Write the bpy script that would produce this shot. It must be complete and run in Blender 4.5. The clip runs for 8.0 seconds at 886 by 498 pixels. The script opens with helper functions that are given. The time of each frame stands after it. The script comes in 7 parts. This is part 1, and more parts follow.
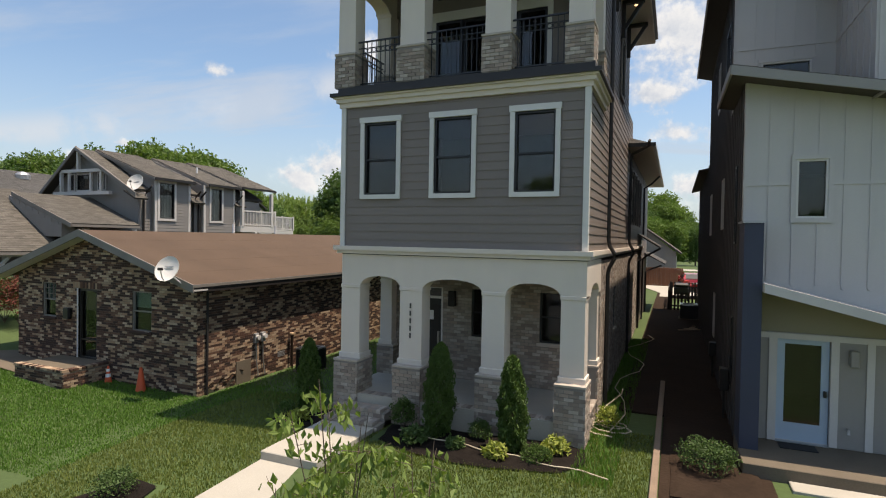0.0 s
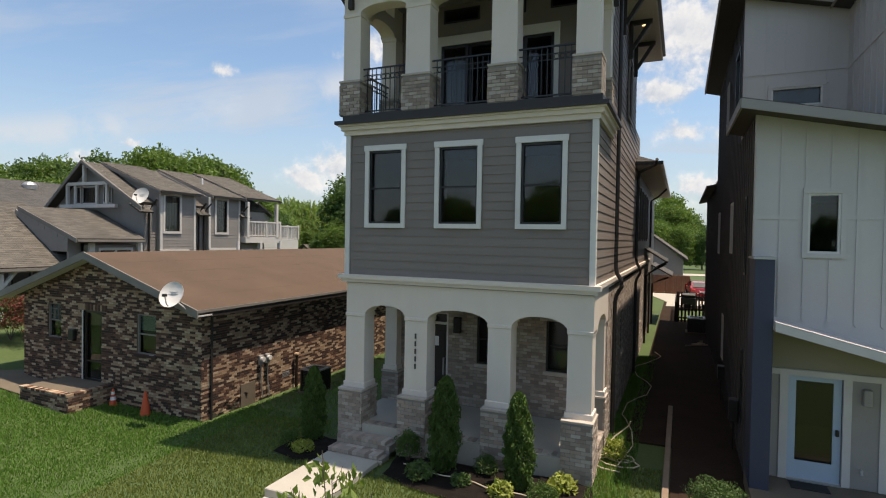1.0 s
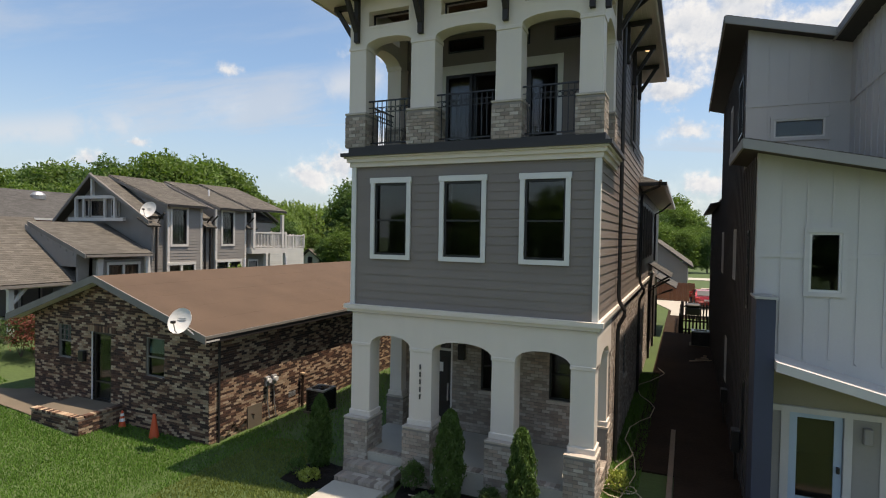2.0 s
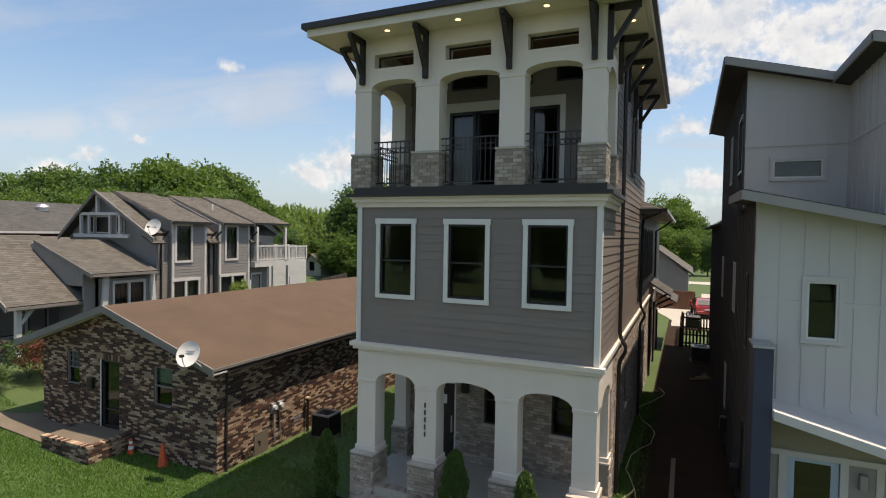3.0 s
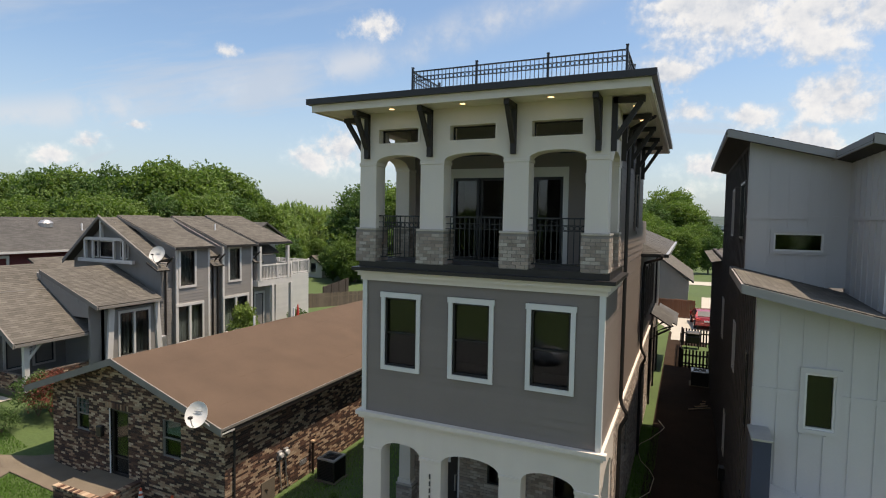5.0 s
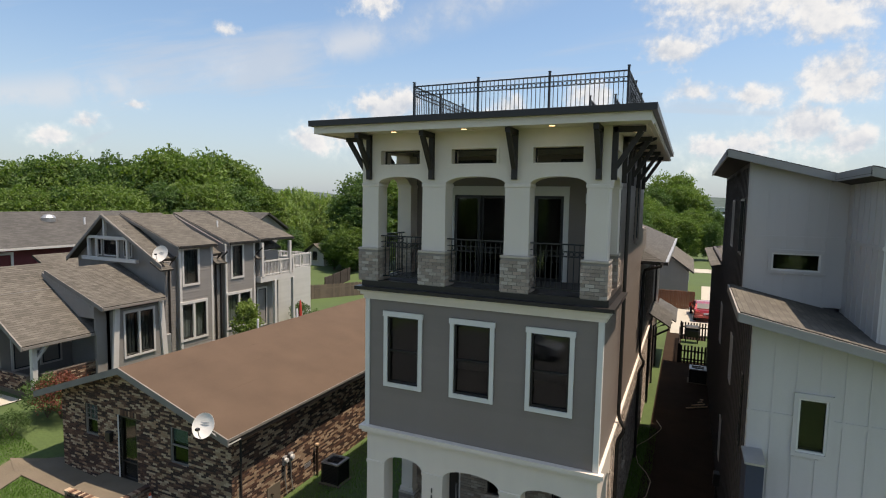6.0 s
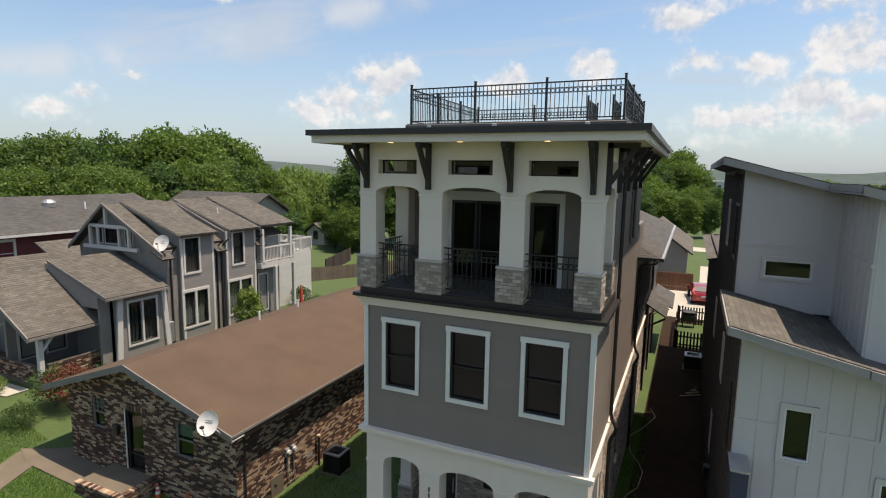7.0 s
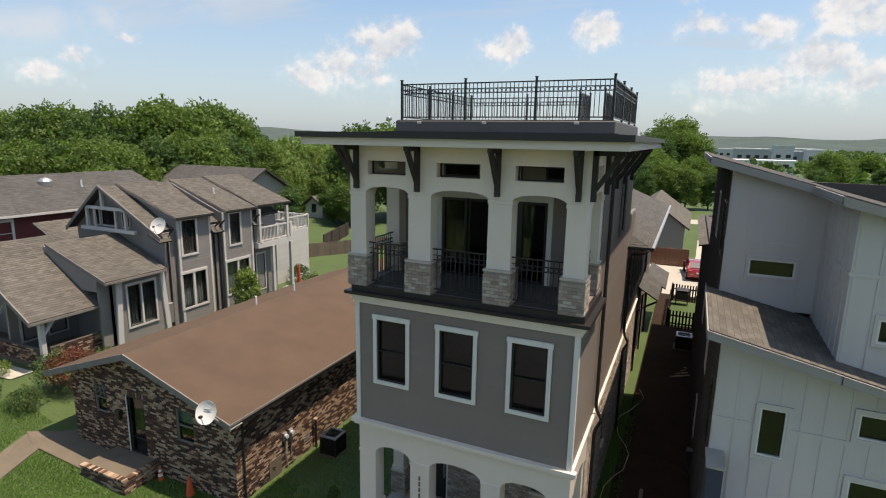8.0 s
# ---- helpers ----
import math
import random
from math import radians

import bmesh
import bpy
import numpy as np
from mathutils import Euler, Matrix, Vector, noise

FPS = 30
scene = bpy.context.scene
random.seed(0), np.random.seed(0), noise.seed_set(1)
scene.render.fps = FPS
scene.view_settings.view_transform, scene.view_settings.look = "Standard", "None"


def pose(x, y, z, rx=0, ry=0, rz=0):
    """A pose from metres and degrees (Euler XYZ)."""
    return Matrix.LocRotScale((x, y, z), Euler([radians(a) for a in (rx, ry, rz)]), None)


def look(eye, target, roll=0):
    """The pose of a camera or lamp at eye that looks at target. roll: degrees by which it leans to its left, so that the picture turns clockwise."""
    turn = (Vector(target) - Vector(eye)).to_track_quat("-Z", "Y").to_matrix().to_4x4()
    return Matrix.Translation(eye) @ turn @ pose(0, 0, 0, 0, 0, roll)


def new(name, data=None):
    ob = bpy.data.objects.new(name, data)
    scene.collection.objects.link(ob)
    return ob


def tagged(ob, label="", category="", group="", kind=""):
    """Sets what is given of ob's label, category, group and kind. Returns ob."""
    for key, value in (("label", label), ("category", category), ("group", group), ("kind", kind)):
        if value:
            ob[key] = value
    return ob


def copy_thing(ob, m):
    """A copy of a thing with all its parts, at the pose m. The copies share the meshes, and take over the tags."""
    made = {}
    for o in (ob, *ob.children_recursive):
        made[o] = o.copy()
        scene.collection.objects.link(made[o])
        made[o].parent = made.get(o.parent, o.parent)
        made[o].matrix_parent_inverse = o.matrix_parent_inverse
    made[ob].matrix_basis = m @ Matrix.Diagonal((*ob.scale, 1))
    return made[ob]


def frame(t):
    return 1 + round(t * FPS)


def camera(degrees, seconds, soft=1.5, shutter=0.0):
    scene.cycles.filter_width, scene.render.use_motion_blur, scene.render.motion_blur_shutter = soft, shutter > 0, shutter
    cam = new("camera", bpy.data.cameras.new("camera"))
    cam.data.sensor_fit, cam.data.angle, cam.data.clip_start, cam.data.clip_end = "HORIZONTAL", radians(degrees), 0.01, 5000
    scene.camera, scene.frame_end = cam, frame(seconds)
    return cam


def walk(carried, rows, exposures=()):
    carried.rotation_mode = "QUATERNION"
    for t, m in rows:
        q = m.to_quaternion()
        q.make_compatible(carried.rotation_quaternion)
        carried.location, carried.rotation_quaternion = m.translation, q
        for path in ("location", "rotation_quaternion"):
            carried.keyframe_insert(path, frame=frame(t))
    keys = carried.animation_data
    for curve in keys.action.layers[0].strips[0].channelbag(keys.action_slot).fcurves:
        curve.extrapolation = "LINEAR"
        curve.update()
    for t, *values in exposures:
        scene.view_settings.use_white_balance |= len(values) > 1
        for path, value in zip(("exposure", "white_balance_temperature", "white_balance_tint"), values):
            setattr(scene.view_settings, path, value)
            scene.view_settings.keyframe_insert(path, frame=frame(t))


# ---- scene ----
cam = camera(78.1, 8.0, 1.1)
PATH = [
    (0, (-0.126, 0.161, 4.206), (-0.908, 2.002, 4.168), 1.0),
    (0.5, (-0.192, 0.226, 4.547), (-0.978, 2.065, 4.508), 1.0),
    (1, (-0.192, 0.274, 4.881), (-0.991, 2.107, 4.842), 1.0),
    (1.5, (-0.147, 0.238, 5.227), (-0.957, 2.066, 5.186), 1.0),
    (3, (-0.159, -0.082, 6.643), (-0.975, 1.743, 6.589), 1.0),
    (3.5, (-0.192, -0.158, 7.199), (-1.008, 1.667, 7.137), 1.0),
    (4, (-0.22, -0.19, 7.742), (-1.035, 1.635, 7.673), 1.0),
    (4.5, (-0.24, -0.19, 8.254), (-1.055, 1.634, 8.171), 1.0),
    (6, (-0.226, -0.312, 9.716), (-1.042, 1.505, 9.54), 1.0),
    (6.5, (-0.199, -0.349, 10.161), (-1.014, 1.464, 9.94), 1.0),
    (7, (-0.113, -0.355, 10.589), (-0.926, 1.451, 10.314), 1.0),
    (7.5, (0.031, -0.323, 10.989), (-0.779, 1.476, 10.655), 1.0),
    (8, (0.154, -0.308, 11.427), (-0.65, 1.48, 11.033), 1.0),
]
walk(cam, [(t, look(eye, target, roll)) for t, eye, target, roll in PATH], [(0, 0.3, 7750, 17), (8, 0.3, 7750, 17)])

# ---- world, sun, exposure ----
SUN = Vector((0.28, 0.06, 1.0)).normalized()
world = bpy.data.worlds.new("world")
scene.world = world
world.use_nodes = True
wt = world.node_tree
W = wt.nodes


def wn(kind, operation="", use_clamp=False, data_type="", blend_type="", interpolation_type="", sky_type="", sun_disc=True):
    n = W.new(kind)
    if operation:
        n.operation = operation
    if use_clamp:
        n.use_clamp = True
    if data_type:
        n.data_type = data_type
    if blend_type:
        n.blend_type = blend_type
    if interpolation_type:
        n.interpolation_type = interpolation_type
    if sky_type:
        n.sky_type, n.sun_disc = sky_type, sun_disc
    return n


def wl(a, b):
    wt.links.new(a, b)


sky = wn("ShaderNodeTexSky", sky_type="NISHITA", sun_disc=False)
sky.sun_elevation = math.asin(SUN.z)
sky.sun_rotation = math.atan2(SUN.x, SUN.y)
sky.air_density, sky.dust_density = 1.0, 1.6
geo = wn("ShaderNodeTexCoord")
DIR = geo.outputs["Generated"]


def wmath(op, a, b=None, c=None, clamp=False):
    n = wn("ShaderNodeMath", operation=op, use_clamp=clamp)
    for i, v in enumerate((a, b, c)):
        if v is None:
            continue
        if isinstance(v, (int, float)):
            n.inputs[i].default_value = v
        else:
            wl(v, n.inputs[i])
    return n.outputs[0]


def wvec(op, a, b):
    n = wn("ShaderNodeVectorMath", operation=op)
    for i, v in enumerate((a, b)):
        if isinstance(v, (tuple, list, Vector)):
            n.inputs[i].default_value = v
        else:
            wl(v, n.inputs[i])
    return n


def wnoise(vec, scale, detail, rough=0.55, dist=0.0):
    n = wn("ShaderNodeTexNoise")
    wl(vec, n.inputs["Vector"])
    n.inputs["Scale"].default_value, n.inputs["Detail"].default_value = scale, detail
    n.inputs["Roughness"].default_value, n.inputs["Distortion"].default_value = rough, dist
    return n.outputs[0]


def wramp(v, lo, hi, to0=0.0, to1=1.0):
    n = wn("ShaderNodeMapRange", interpolation_type="SMOOTHSTEP")
    wl(v, n.inputs[0])
    for i, x in enumerate((lo, hi, to0, to1)):
        n.inputs[i + 1].default_value = x
    return n.outputs[0]


sep = wn("ShaderNodeSeparateXYZ")
wl(DIR, sep.inputs[0])
up = sep.outputs[2]
flat = wvec("DIVIDE", DIR, (1, 1, 1))
comb = wn("ShaderNodeCombineXYZ")
for i in range(3):
    wl(wmath("ADD", wmath("MAXIMUM", up, 0.0), 0.12), comb.inputs[i])
wl(comb.outputs[0], flat.inputs[1])
# fair-weather cumulus with ragged edges, lit from above, each heap a direction and a radius
def wsum(vec):
    big, mid, fine = wnoise(vec, 11.0, 3.0, 0.5), wnoise(vec, 30.0, 4.0, 0.55), wnoise(vec, 85.0, 5.0, 0.6)
    a = wmath("MULTIPLY", wmath("SUBTRACT", big, 0.5), 2.0)
    b = wmath("MULTIPLY", wmath("SUBTRACT", mid, 0.5), 1.5)
    return wmath("ADD", wmath("ADD", a, b), wmath("MULTIPLY", wmath("SUBTRACT", fine, 0.5), 0.75))


puff = wnoise(DIR, 9.0, 8.0, 0.62)
HEAPS = ((-0.50, 0.80, 0.325, 0.055), (-0.688, 0.675, 0.265, 0.03), (-0.835, 0.54, 0.11, 0.045), (-0.859, 0.505, 0.088, 0.05), (-0.795, 0.59, 0.14, 0.022),
         (-0.57, 0.814, 0.12, 0.085), (-0.536, 0.837, 0.106, 0.07), (-0.609, 0.786, 0.103, 0.06), (0.055, 0.942, 0.33, 0.16), (0.129, 0.942, 0.311, 0.14),
         (-0.023, 0.94, 0.34, 0.07), (0.18, 0.965, 0.193, 0.065), (-0.001, 0.984, 0.18, 0.045), (0.03, 0.995, 0.093, 0.07), (-0.042, 0.969, 0.244, 0.06),
         (0.232, 0.928, 0.292, 0.07), (-0.16, 0.969, 0.182, 0.055), (0.082, 0.982, 0.17, 0.05), (0.068, 0.993, 0.095, 0.065), (0.156, 0.981, 0.119, 0.07),
         (0.211, 0.973, 0.093, 0.07), (0.201, 0.964, 0.174, 0.06), (-0.50, 0.85, 0.155, 0.075), (-0.297, 0.941, 0.159, 0.065))
heaps = None
for cx, cy, cz, r in HEAPS:
    d = wvec("MULTIPLY", wvec("SUBTRACT", DIR, (cx, cy, cz)).outputs[0], (1, 1, 1.8))
    length = wn("ShaderNodeVectorMath", operation="LENGTH")
    wl(d.outputs[0], length.inputs[0])
    m = wmath("SUBTRACT", 1.0, wmath("DIVIDE", length.outputs["Value"], r))
    heaps = m if heaps is None else wmath("MAXIMUM", heaps, m)
here = wsum(DIR)
above = wsum(wvec("ADD", DIR, (0.004, 0.0, 0.014)).outputs[0])
body = wmath("ADD", wmath("MAXIMUM", heaps, -1.1), here)
cumulus = wramp(body, -0.15, 0.8)
shade = wmath("MULTIPLY", wramp(wmath("SUBTRACT", here, above), -0.6, 0.4, 0.0, 1.0), wramp(body, 0.45, 1.4, 1.0, 0.4))
spread = wnoise(wvec("MULTIPLY", flat.outputs[0], (0.32, 1.15, 0.4)).outputs[0], 1.15, 7.0, 0.6, 0.6)
streak_n = wvec("DOT_PRODUCT", DIR, (-0.28, -0.08, 0.957))
streak = wmath("MULTIPLY", wramp(wmath("ABSOLUTE", wmath("SUBTRACT", streak_n.outputs["Value"], 0.338)), 0.0, 0.05, 1.0, 0.0), wramp(puff, 0.36, 0.62, 0.25, 1.0))
veil = wmath("MAXIMUM", wmath("MULTIPLY", wramp(spread, 0.44, 0.72), 0.68), wmath("MULTIPLY", streak, 0.75))
haze = wmath("MULTIPLY", wramp(up, 0.0, 0.3, 1.0, 0.0), 0.6)
cover = wmath("MAXIMUM", cumulus, wmath("MAXIMUM", veil, haze))
tone = wn("ShaderNodeMix", data_type="RGBA")
wl(wmath("MAXIMUM", wmath("MULTIPLY", cumulus, shade), wmath("MULTIPLY", streak, 0.35)), tone.inputs[0])
tone.inputs[6].default_value = (5.9, 7.35, 9.2, 1)
tone.inputs[7].default_value = (9.8, 10.9, 11.8, 1)
blue = wn("ShaderNodeMix", data_type="RGBA", blend_type="MULTIPLY")
blue.inputs[0].default_value = 1.0
wl(sky.outputs[0], blue.inputs[6])
blue.inputs[7].default_value = (1.56, 2.0, 2.26, 1)
mixed = wn("ShaderNodeMix", data_type="RGBA")
wl(cover, mixed.inputs[0])
wl(blue.outputs[2], mixed.inputs[6])
wl(tone.outputs[2], mixed.inputs[7])
wl(mixed.outputs[2], W["Background"].inputs[0])
W["Background"].inputs[1].default_value = 0.072

lamp = bpy.data.lights.new("sun", "SUN")
lamp.energy, lamp.angle, lamp.color = 5.0, radians(0.53), (1.0, 0.95, 0.87)
new("sun", lamp).matrix_basis = look(SUN * 80, (0, 0, 0))


# ---- materials ----
def mat(name, base, rough=0.8, metal=0.0, var=0.25, scale=3.0, fine=60.0, bump=0.15, island=0.0, objrand=0.0, streaks=0.0, spec=0.5, palette=None, coat=0.0):
    """A surface with colour varied at two scales, grain relief and, where asked, a tone of its own for each piece."""
    m = bpy.data.materials.new(name)
    m.use_nodes = True
    t = m.node_tree
    p = t.nodes["Principled BSDF"]
    p.inputs["Roughness"].default_value, p.inputs["Metallic"].default_value = rough, metal
    p.inputs["Specular IOR Level"].default_value = spec
    p.inputs["Coat Weight"].default_value = coat
    g = t.nodes.new("ShaderNodeNewGeometry")

    def nz(s, d, vec=None):
        n = t.nodes.new("ShaderNodeTexNoise")
        t.links.new(vec or g.outputs["Position"], n.inputs["Vector"])
        n.inputs["Scale"].default_value, n.inputs["Detail"].default_value = s, d
        return n.outputs[0]

    def mth(op, a, b):
        n = t.nodes.new("ShaderNodeMath")
        n.operation = op
        for i, v in enumerate((a, b)):
            if isinstance(v, (int, float)):
                n.inputs[i].default_value = v
            else:
                t.links.new(v, n.inputs[i])
        return n.outputs[0]

    big, small = nz(scale, 4.0), nz(fine, 3.0)
    v = mth("ADD", mth("MULTIPLY", mth("SUBTRACT", big, 0.5), var * 2.2), mth("MULTIPLY", mth("SUBTRACT", small, 0.5), var * 1.4))
    pick = None
    if island:
        pick = g.outputs["Random Per Island"]
        v = mth("ADD", v, mth("MULTIPLY", mth("SUBTRACT", pick, 0.5), island))
    if objrand:
        oi = t.nodes.new("ShaderNodeObjectInfo")
        pick = oi.outputs["Random"]
        v = mth("ADD", v, mth("MULTIPLY", mth("SUBTRACT", pick, 0.5), objrand))
    if streaks:
        mp = t.nodes.new("ShaderNodeMapping")
        mp.inputs["Scale"].default_value = (2.2, 2.2, 0.18)
        t.links.new(g.outputs["Position"], mp.inputs[0])
        v = mth("ADD", v, mth("MULTIPLY", mth("SUBTRACT", nz(2.0, 5.0, mp.outputs[0]), 0.5), streaks))
    gain = mth("ADD", 1.0, v)
    col = t.nodes.new("ShaderNodeMix")
    col.data_type, col.blend_type = "RGBA", "MULTIPLY"
    col.inputs[0].default_value = 1.0
    if palette:
        r = t.nodes.new("ShaderNodeValToRGB")
        r.color_ramp.interpolation = "CONSTANT"
        while len(r.color_ramp.elements) < len(palette):
            r.color_ramp.elements.new(0.5)
        for i, c in enumerate(palette):
            r.color_ramp.elements[i].position = i / len(palette)
            r.color_ramp.elements[i].color = (*c, 1)
        t.links.new(pick if pick is not None else big, r.inputs[0])
        t.links.new(r.outputs[0], col.inputs[6])
    else:
        col.inputs[6].default_value = (*base, 1)
    t.links.new(gain, col.inputs[7])
    t.links.new(col.outputs[2], p.inputs["Base Color"])
    t.links.new(mth("ADD", rough - 0.06, mth("MULTIPLY", big, 0.12)), p.inputs["Roughness"])
    if bump:
        b = t.nodes.new("ShaderNodeBump")
        b.inputs["Strength"].default_value, b.inputs["Distance"].default_value = bump, 0.02
        t.links.new(small, b.inputs["Height"])
        t.links.new(b.outputs[0], p.inputs["Normal"])
    return m


def glow(name, col, strength):
    m = bpy.data.materials.new(name)
    m.use_nodes = True
    p = m.node_tree.nodes["Principled BSDF"]
    p.inputs["Emission Color"].default_value = (*col, 1)
    p.inputs["Emission Strength"].default_value = strength
    return m


def leafy(name, base, var=0.5, trans=0.25):
    """Leaf material: colour varies leaf by leaf and light shines through a little."""
    m = mat(name, base, rough=0.6, var=0.18, scale=0.6, fine=4.0, bump=0.0, island=var, spec=0.3)
    p = m.node_tree.nodes["Principled BSDF"]
    tr = m.node_tree.nodes.new("ShaderNodeBsdfTranslucent")
    tr.inputs[0].default_value = (base[0] * 1.5, base[1] * 1.7, base[2] * 0.7, 1)
    mx = m.node_tree.nodes.new("ShaderNodeMixShader")
    mx.inputs[0].default_value = trans
    m.node_tree.links.new(p.outputs[0], mx.inputs[1])
    m.node_tree.links.new(tr.outputs[0], mx.inputs[2])
    m.node_tree.links.new(mx.outputs[0], m.node_tree.nodes["Material Output"].inputs[0])
    return m


def glass_mat(name, tint):
    m = bpy.data.materials.new(name)
    m.use_nodes = True
    p = m.node_tree.nodes["Principled BSDF"]
    p.inputs["Base Color"].default_value = (*tint, 1)
    p.inputs["Transmission Weight"].default_value = 1.0
    p.inputs["Roughness"].default_value = 0.0
    p.inputs["IOR"].default_value = 1.5
    return m


M_GREY = mat("grey_paint", (0.203, 0.171, 0.15), 0.55, spec=0.3, var=0.07, scale=1.2, fine=40, bump=0.08, objrand=0.05, streaks=0.06)
M_WHITE = mat("white_paint", (0.63, 0.61, 0.57), 0.55, var=0.05, scale=1.5, fine=50, bump=0.06, streaks=0.07)
M_CREAM = mat("cream_stucco", (0.655, 0.58, 0.5), 0.75, var=0.06, scale=1.1, fine=120, bump=0.2, streaks=0.07)
M_DARK = mat("dark_bronze_metal", (0.03, 0.026, 0.024), 0.4, metal=0.3, var=0.2, bump=0.03)
M_BLACK = mat("black_frame", (0.012, 0.012, 0.013), 0.35, var=0.2, bump=0.02)
M_WOOD_DK = mat("dark_stained_wood", (0.02, 0.015, 0.013), 0.65, var=0.3, scale=4, fine=30, bump=0.2)
M_WOOD_CEIL = mat("brown_wood_ceiling", (0.17, 0.085, 0.045), 0.5, var=0.3, scale=2.5, fine=25, bump=0.1)
VENEER = ((0.34, 0.285, 0.234), (0.285, 0.229, 0.188), (0.386, 0.33, 0.275), (0.321, 0.271, 0.225), (0.229, 0.184, 0.151), (0.414, 0.359, 0.303), (0.33, 0.257, 0.206))
M_VENEER = mat("tumbled_brick", (0.3, 0.27, 0.25), 0.9, var=0.24, scale=6, fine=45, bump=0.5, objrand=0.2,
               palette=VENEER)
M_VENEER_J = mat("tumbled_brick_joined", (0.3, 0.27, 0.25), 0.9, var=0.24, scale=6, fine=45, bump=0.5, island=0.2,
                 palette=VENEER)
BRICKS = ((0.075, 0.043, 0.032), (0.34, 0.245, 0.165), (0.105, 0.058, 0.042), (0.05, 0.033, 0.027), (0.42, 0.315, 0.22), (0.14, 0.078, 0.054), (0.06, 0.037, 0.03), (0.29, 0.19, 0.125))
M_BRICK = mat("mottled_brick", BRICKS[0], 0.9, var=0.2, scale=3, fine=40, bump=0.45, objrand=0.2, spec=0.2, palette=BRICKS)
M_BRICK_J = mat("mottled_brick_joined", BRICKS[0], 0.9, var=0.2, scale=3, fine=40, bump=0.45, island=0.2, spec=0.2, palette=BRICKS)
M_MORTAR = mat("mortar", (0.23, 0.205, 0.18), 0.95, var=0.2, scale=2, fine=50, bump=0.3, streaks=0.15)
M_MORTAR_BR = mat("brown_mortar", (0.155, 0.125, 0.10), 0.95, var=0.25, scale=2, fine=50, bump=0.3, streaks=0.2)
M_CONC = mat("concrete", (0.38, 0.355, 0.30), 0.9, var=0.13, scale=1.2, fine=35, bump=0.2)
# dark weathered concrete; on the modern porch slab the darkness stands in for shade
M_CONC_DK = mat("weathered_shaded_concrete", (0.14, 0.115, 0.085), 0.9, spec=0.2, var=0.22, scale=1.5, fine=35, bump=0.25)
M_SOIL = mat("reddish_soil", (0.034, 0.022, 0.015), 0.97, spec=0.1, var=0.4, scale=1.2, fine=14, bump=0.6)
M_MULCH = mat("black_mulch", (0.014, 0.011, 0.009), 0.97, spec=0.1, var=0.6, scale=4, fine=35, bump=0.9)
M_GRASS = mat("lawn", (0.052, 0.086, 0.022), 0.9, var=0.3, scale=0.5, fine=9, bump=0.5)
M_BLADE = leafy("grass_blades", (0.09, 0.18, 0.033), 0.6, 0.3)
M_BLADE_DRY = leafy("dry_grass_blades", (0.14, 0.17, 0.048), 0.6, 0.3)
M_ASPH = mat("asphalt", (0.06, 0.06, 0.06), 0.9, var=0.25, scale=0.8, fine=40, bump=0.3)
M_LUMBER = mat("pale_lumber", (0.42, 0.29, 0.18), 0.8, var=0.2, scale=3, fine=30, bump=0.2)
M_FENCE = mat("weathered_fence_wood", (0.15, 0.115, 0.085), 0.9, var=0.25, scale=2, fine=25, bump=0.3, objrand=0.35)
M_FENCE_RED = mat("red_brown_fence_wood", (0.17, 0.075, 0.04), 0.85, var=0.25, scale=2, fine=25, bump=0.3, objrand=0.25)
M_FENCE_DK = mat("dark_fence_wood", (0.045, 0.032, 0.026), 0.9, var=0.3, scale=2, fine=25, bump=0.3, objrand=0.3)
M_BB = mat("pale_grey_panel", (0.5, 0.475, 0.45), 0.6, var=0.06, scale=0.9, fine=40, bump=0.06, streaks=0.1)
# side siding far darker than the front panels: the wall's shade is in its colour
M_BB_SHADED = mat("shaded_side_siding", (0.075, 0.066, 0.062), 0.75, spec=0.25, var=0.12, scale=1.0, fine=40, bump=0.1, objrand=0.08, streaks=0.1)
M_BLUE = mat("slate_blue_paint", (0.032, 0.04, 0.068), 0.6, var=0.1, scale=1.5, fine=50, bump=0.1, streaks=0.1)
M_TAUPE = mat("taupe_paint", (0.27, 0.255, 0.235), 0.65, var=0.08, scale=1.5, fine=50, bump=0.08)
M_RAKE = mat("weathered_rake_paint", (0.185, 0.17, 0.15), 0.8, var=0.2, scale=2, fine=30, bump=0.15, streaks=0.15)
M_CURB = mat("dark_deck_curb", (0.085, 0.08, 0.078), 0.6, var=0.15, scale=1.5, fine=30, bump=0.05, streaks=0.1)
M_TAN = mat("tan_panel_paint", (0.25, 0.225, 0.16), 0.7, var=0.08, scale=1.5, fine=50, bump=0.08)
M_BOARD = mat("brown_edging_lumber", (0.21, 0.15, 0.105), 0.85, var=0.25, scale=3, fine=30, bump=0.25, streaks=0.2)
M_DOORBLUE = mat("pale_blue_door_paint", (0.36, 0.46, 0.55), 0.45, var=0.05, scale=2, fine=50, bump=0.03)
M_TWIN = mat("grey_lap_siding", (0.22, 0.206, 0.19), 0.7, var=0.08, scale=1.5, fine=30, bump=0.08, objrand=0.08, streaks=0.1)
M_TRIM = mat("weathered_pale_trim", (0.52, 0.50, 0.47), 0.65, var=0.1, scale=2, fine=30, bump=0.08, streaks=0.1)
M_TWIN_LT = mat("pale_lap_siding", (0.5, 0.49, 0.46), 0.7, var=0.08, scale=1.5, fine=30, bump=0.08, objrand=0.06)
M_RED = mat("barn_red_siding", (0.13, 0.022, 0.022), 0.7, var=0.12, scale=1.5, fine=30, bump=0.08, objrand=0.1)
M_METAL = mat("galvanised_metal", (0.42, 0.42, 0.42), 0.45, metal=0.7, var=0.15, bump=0.05)
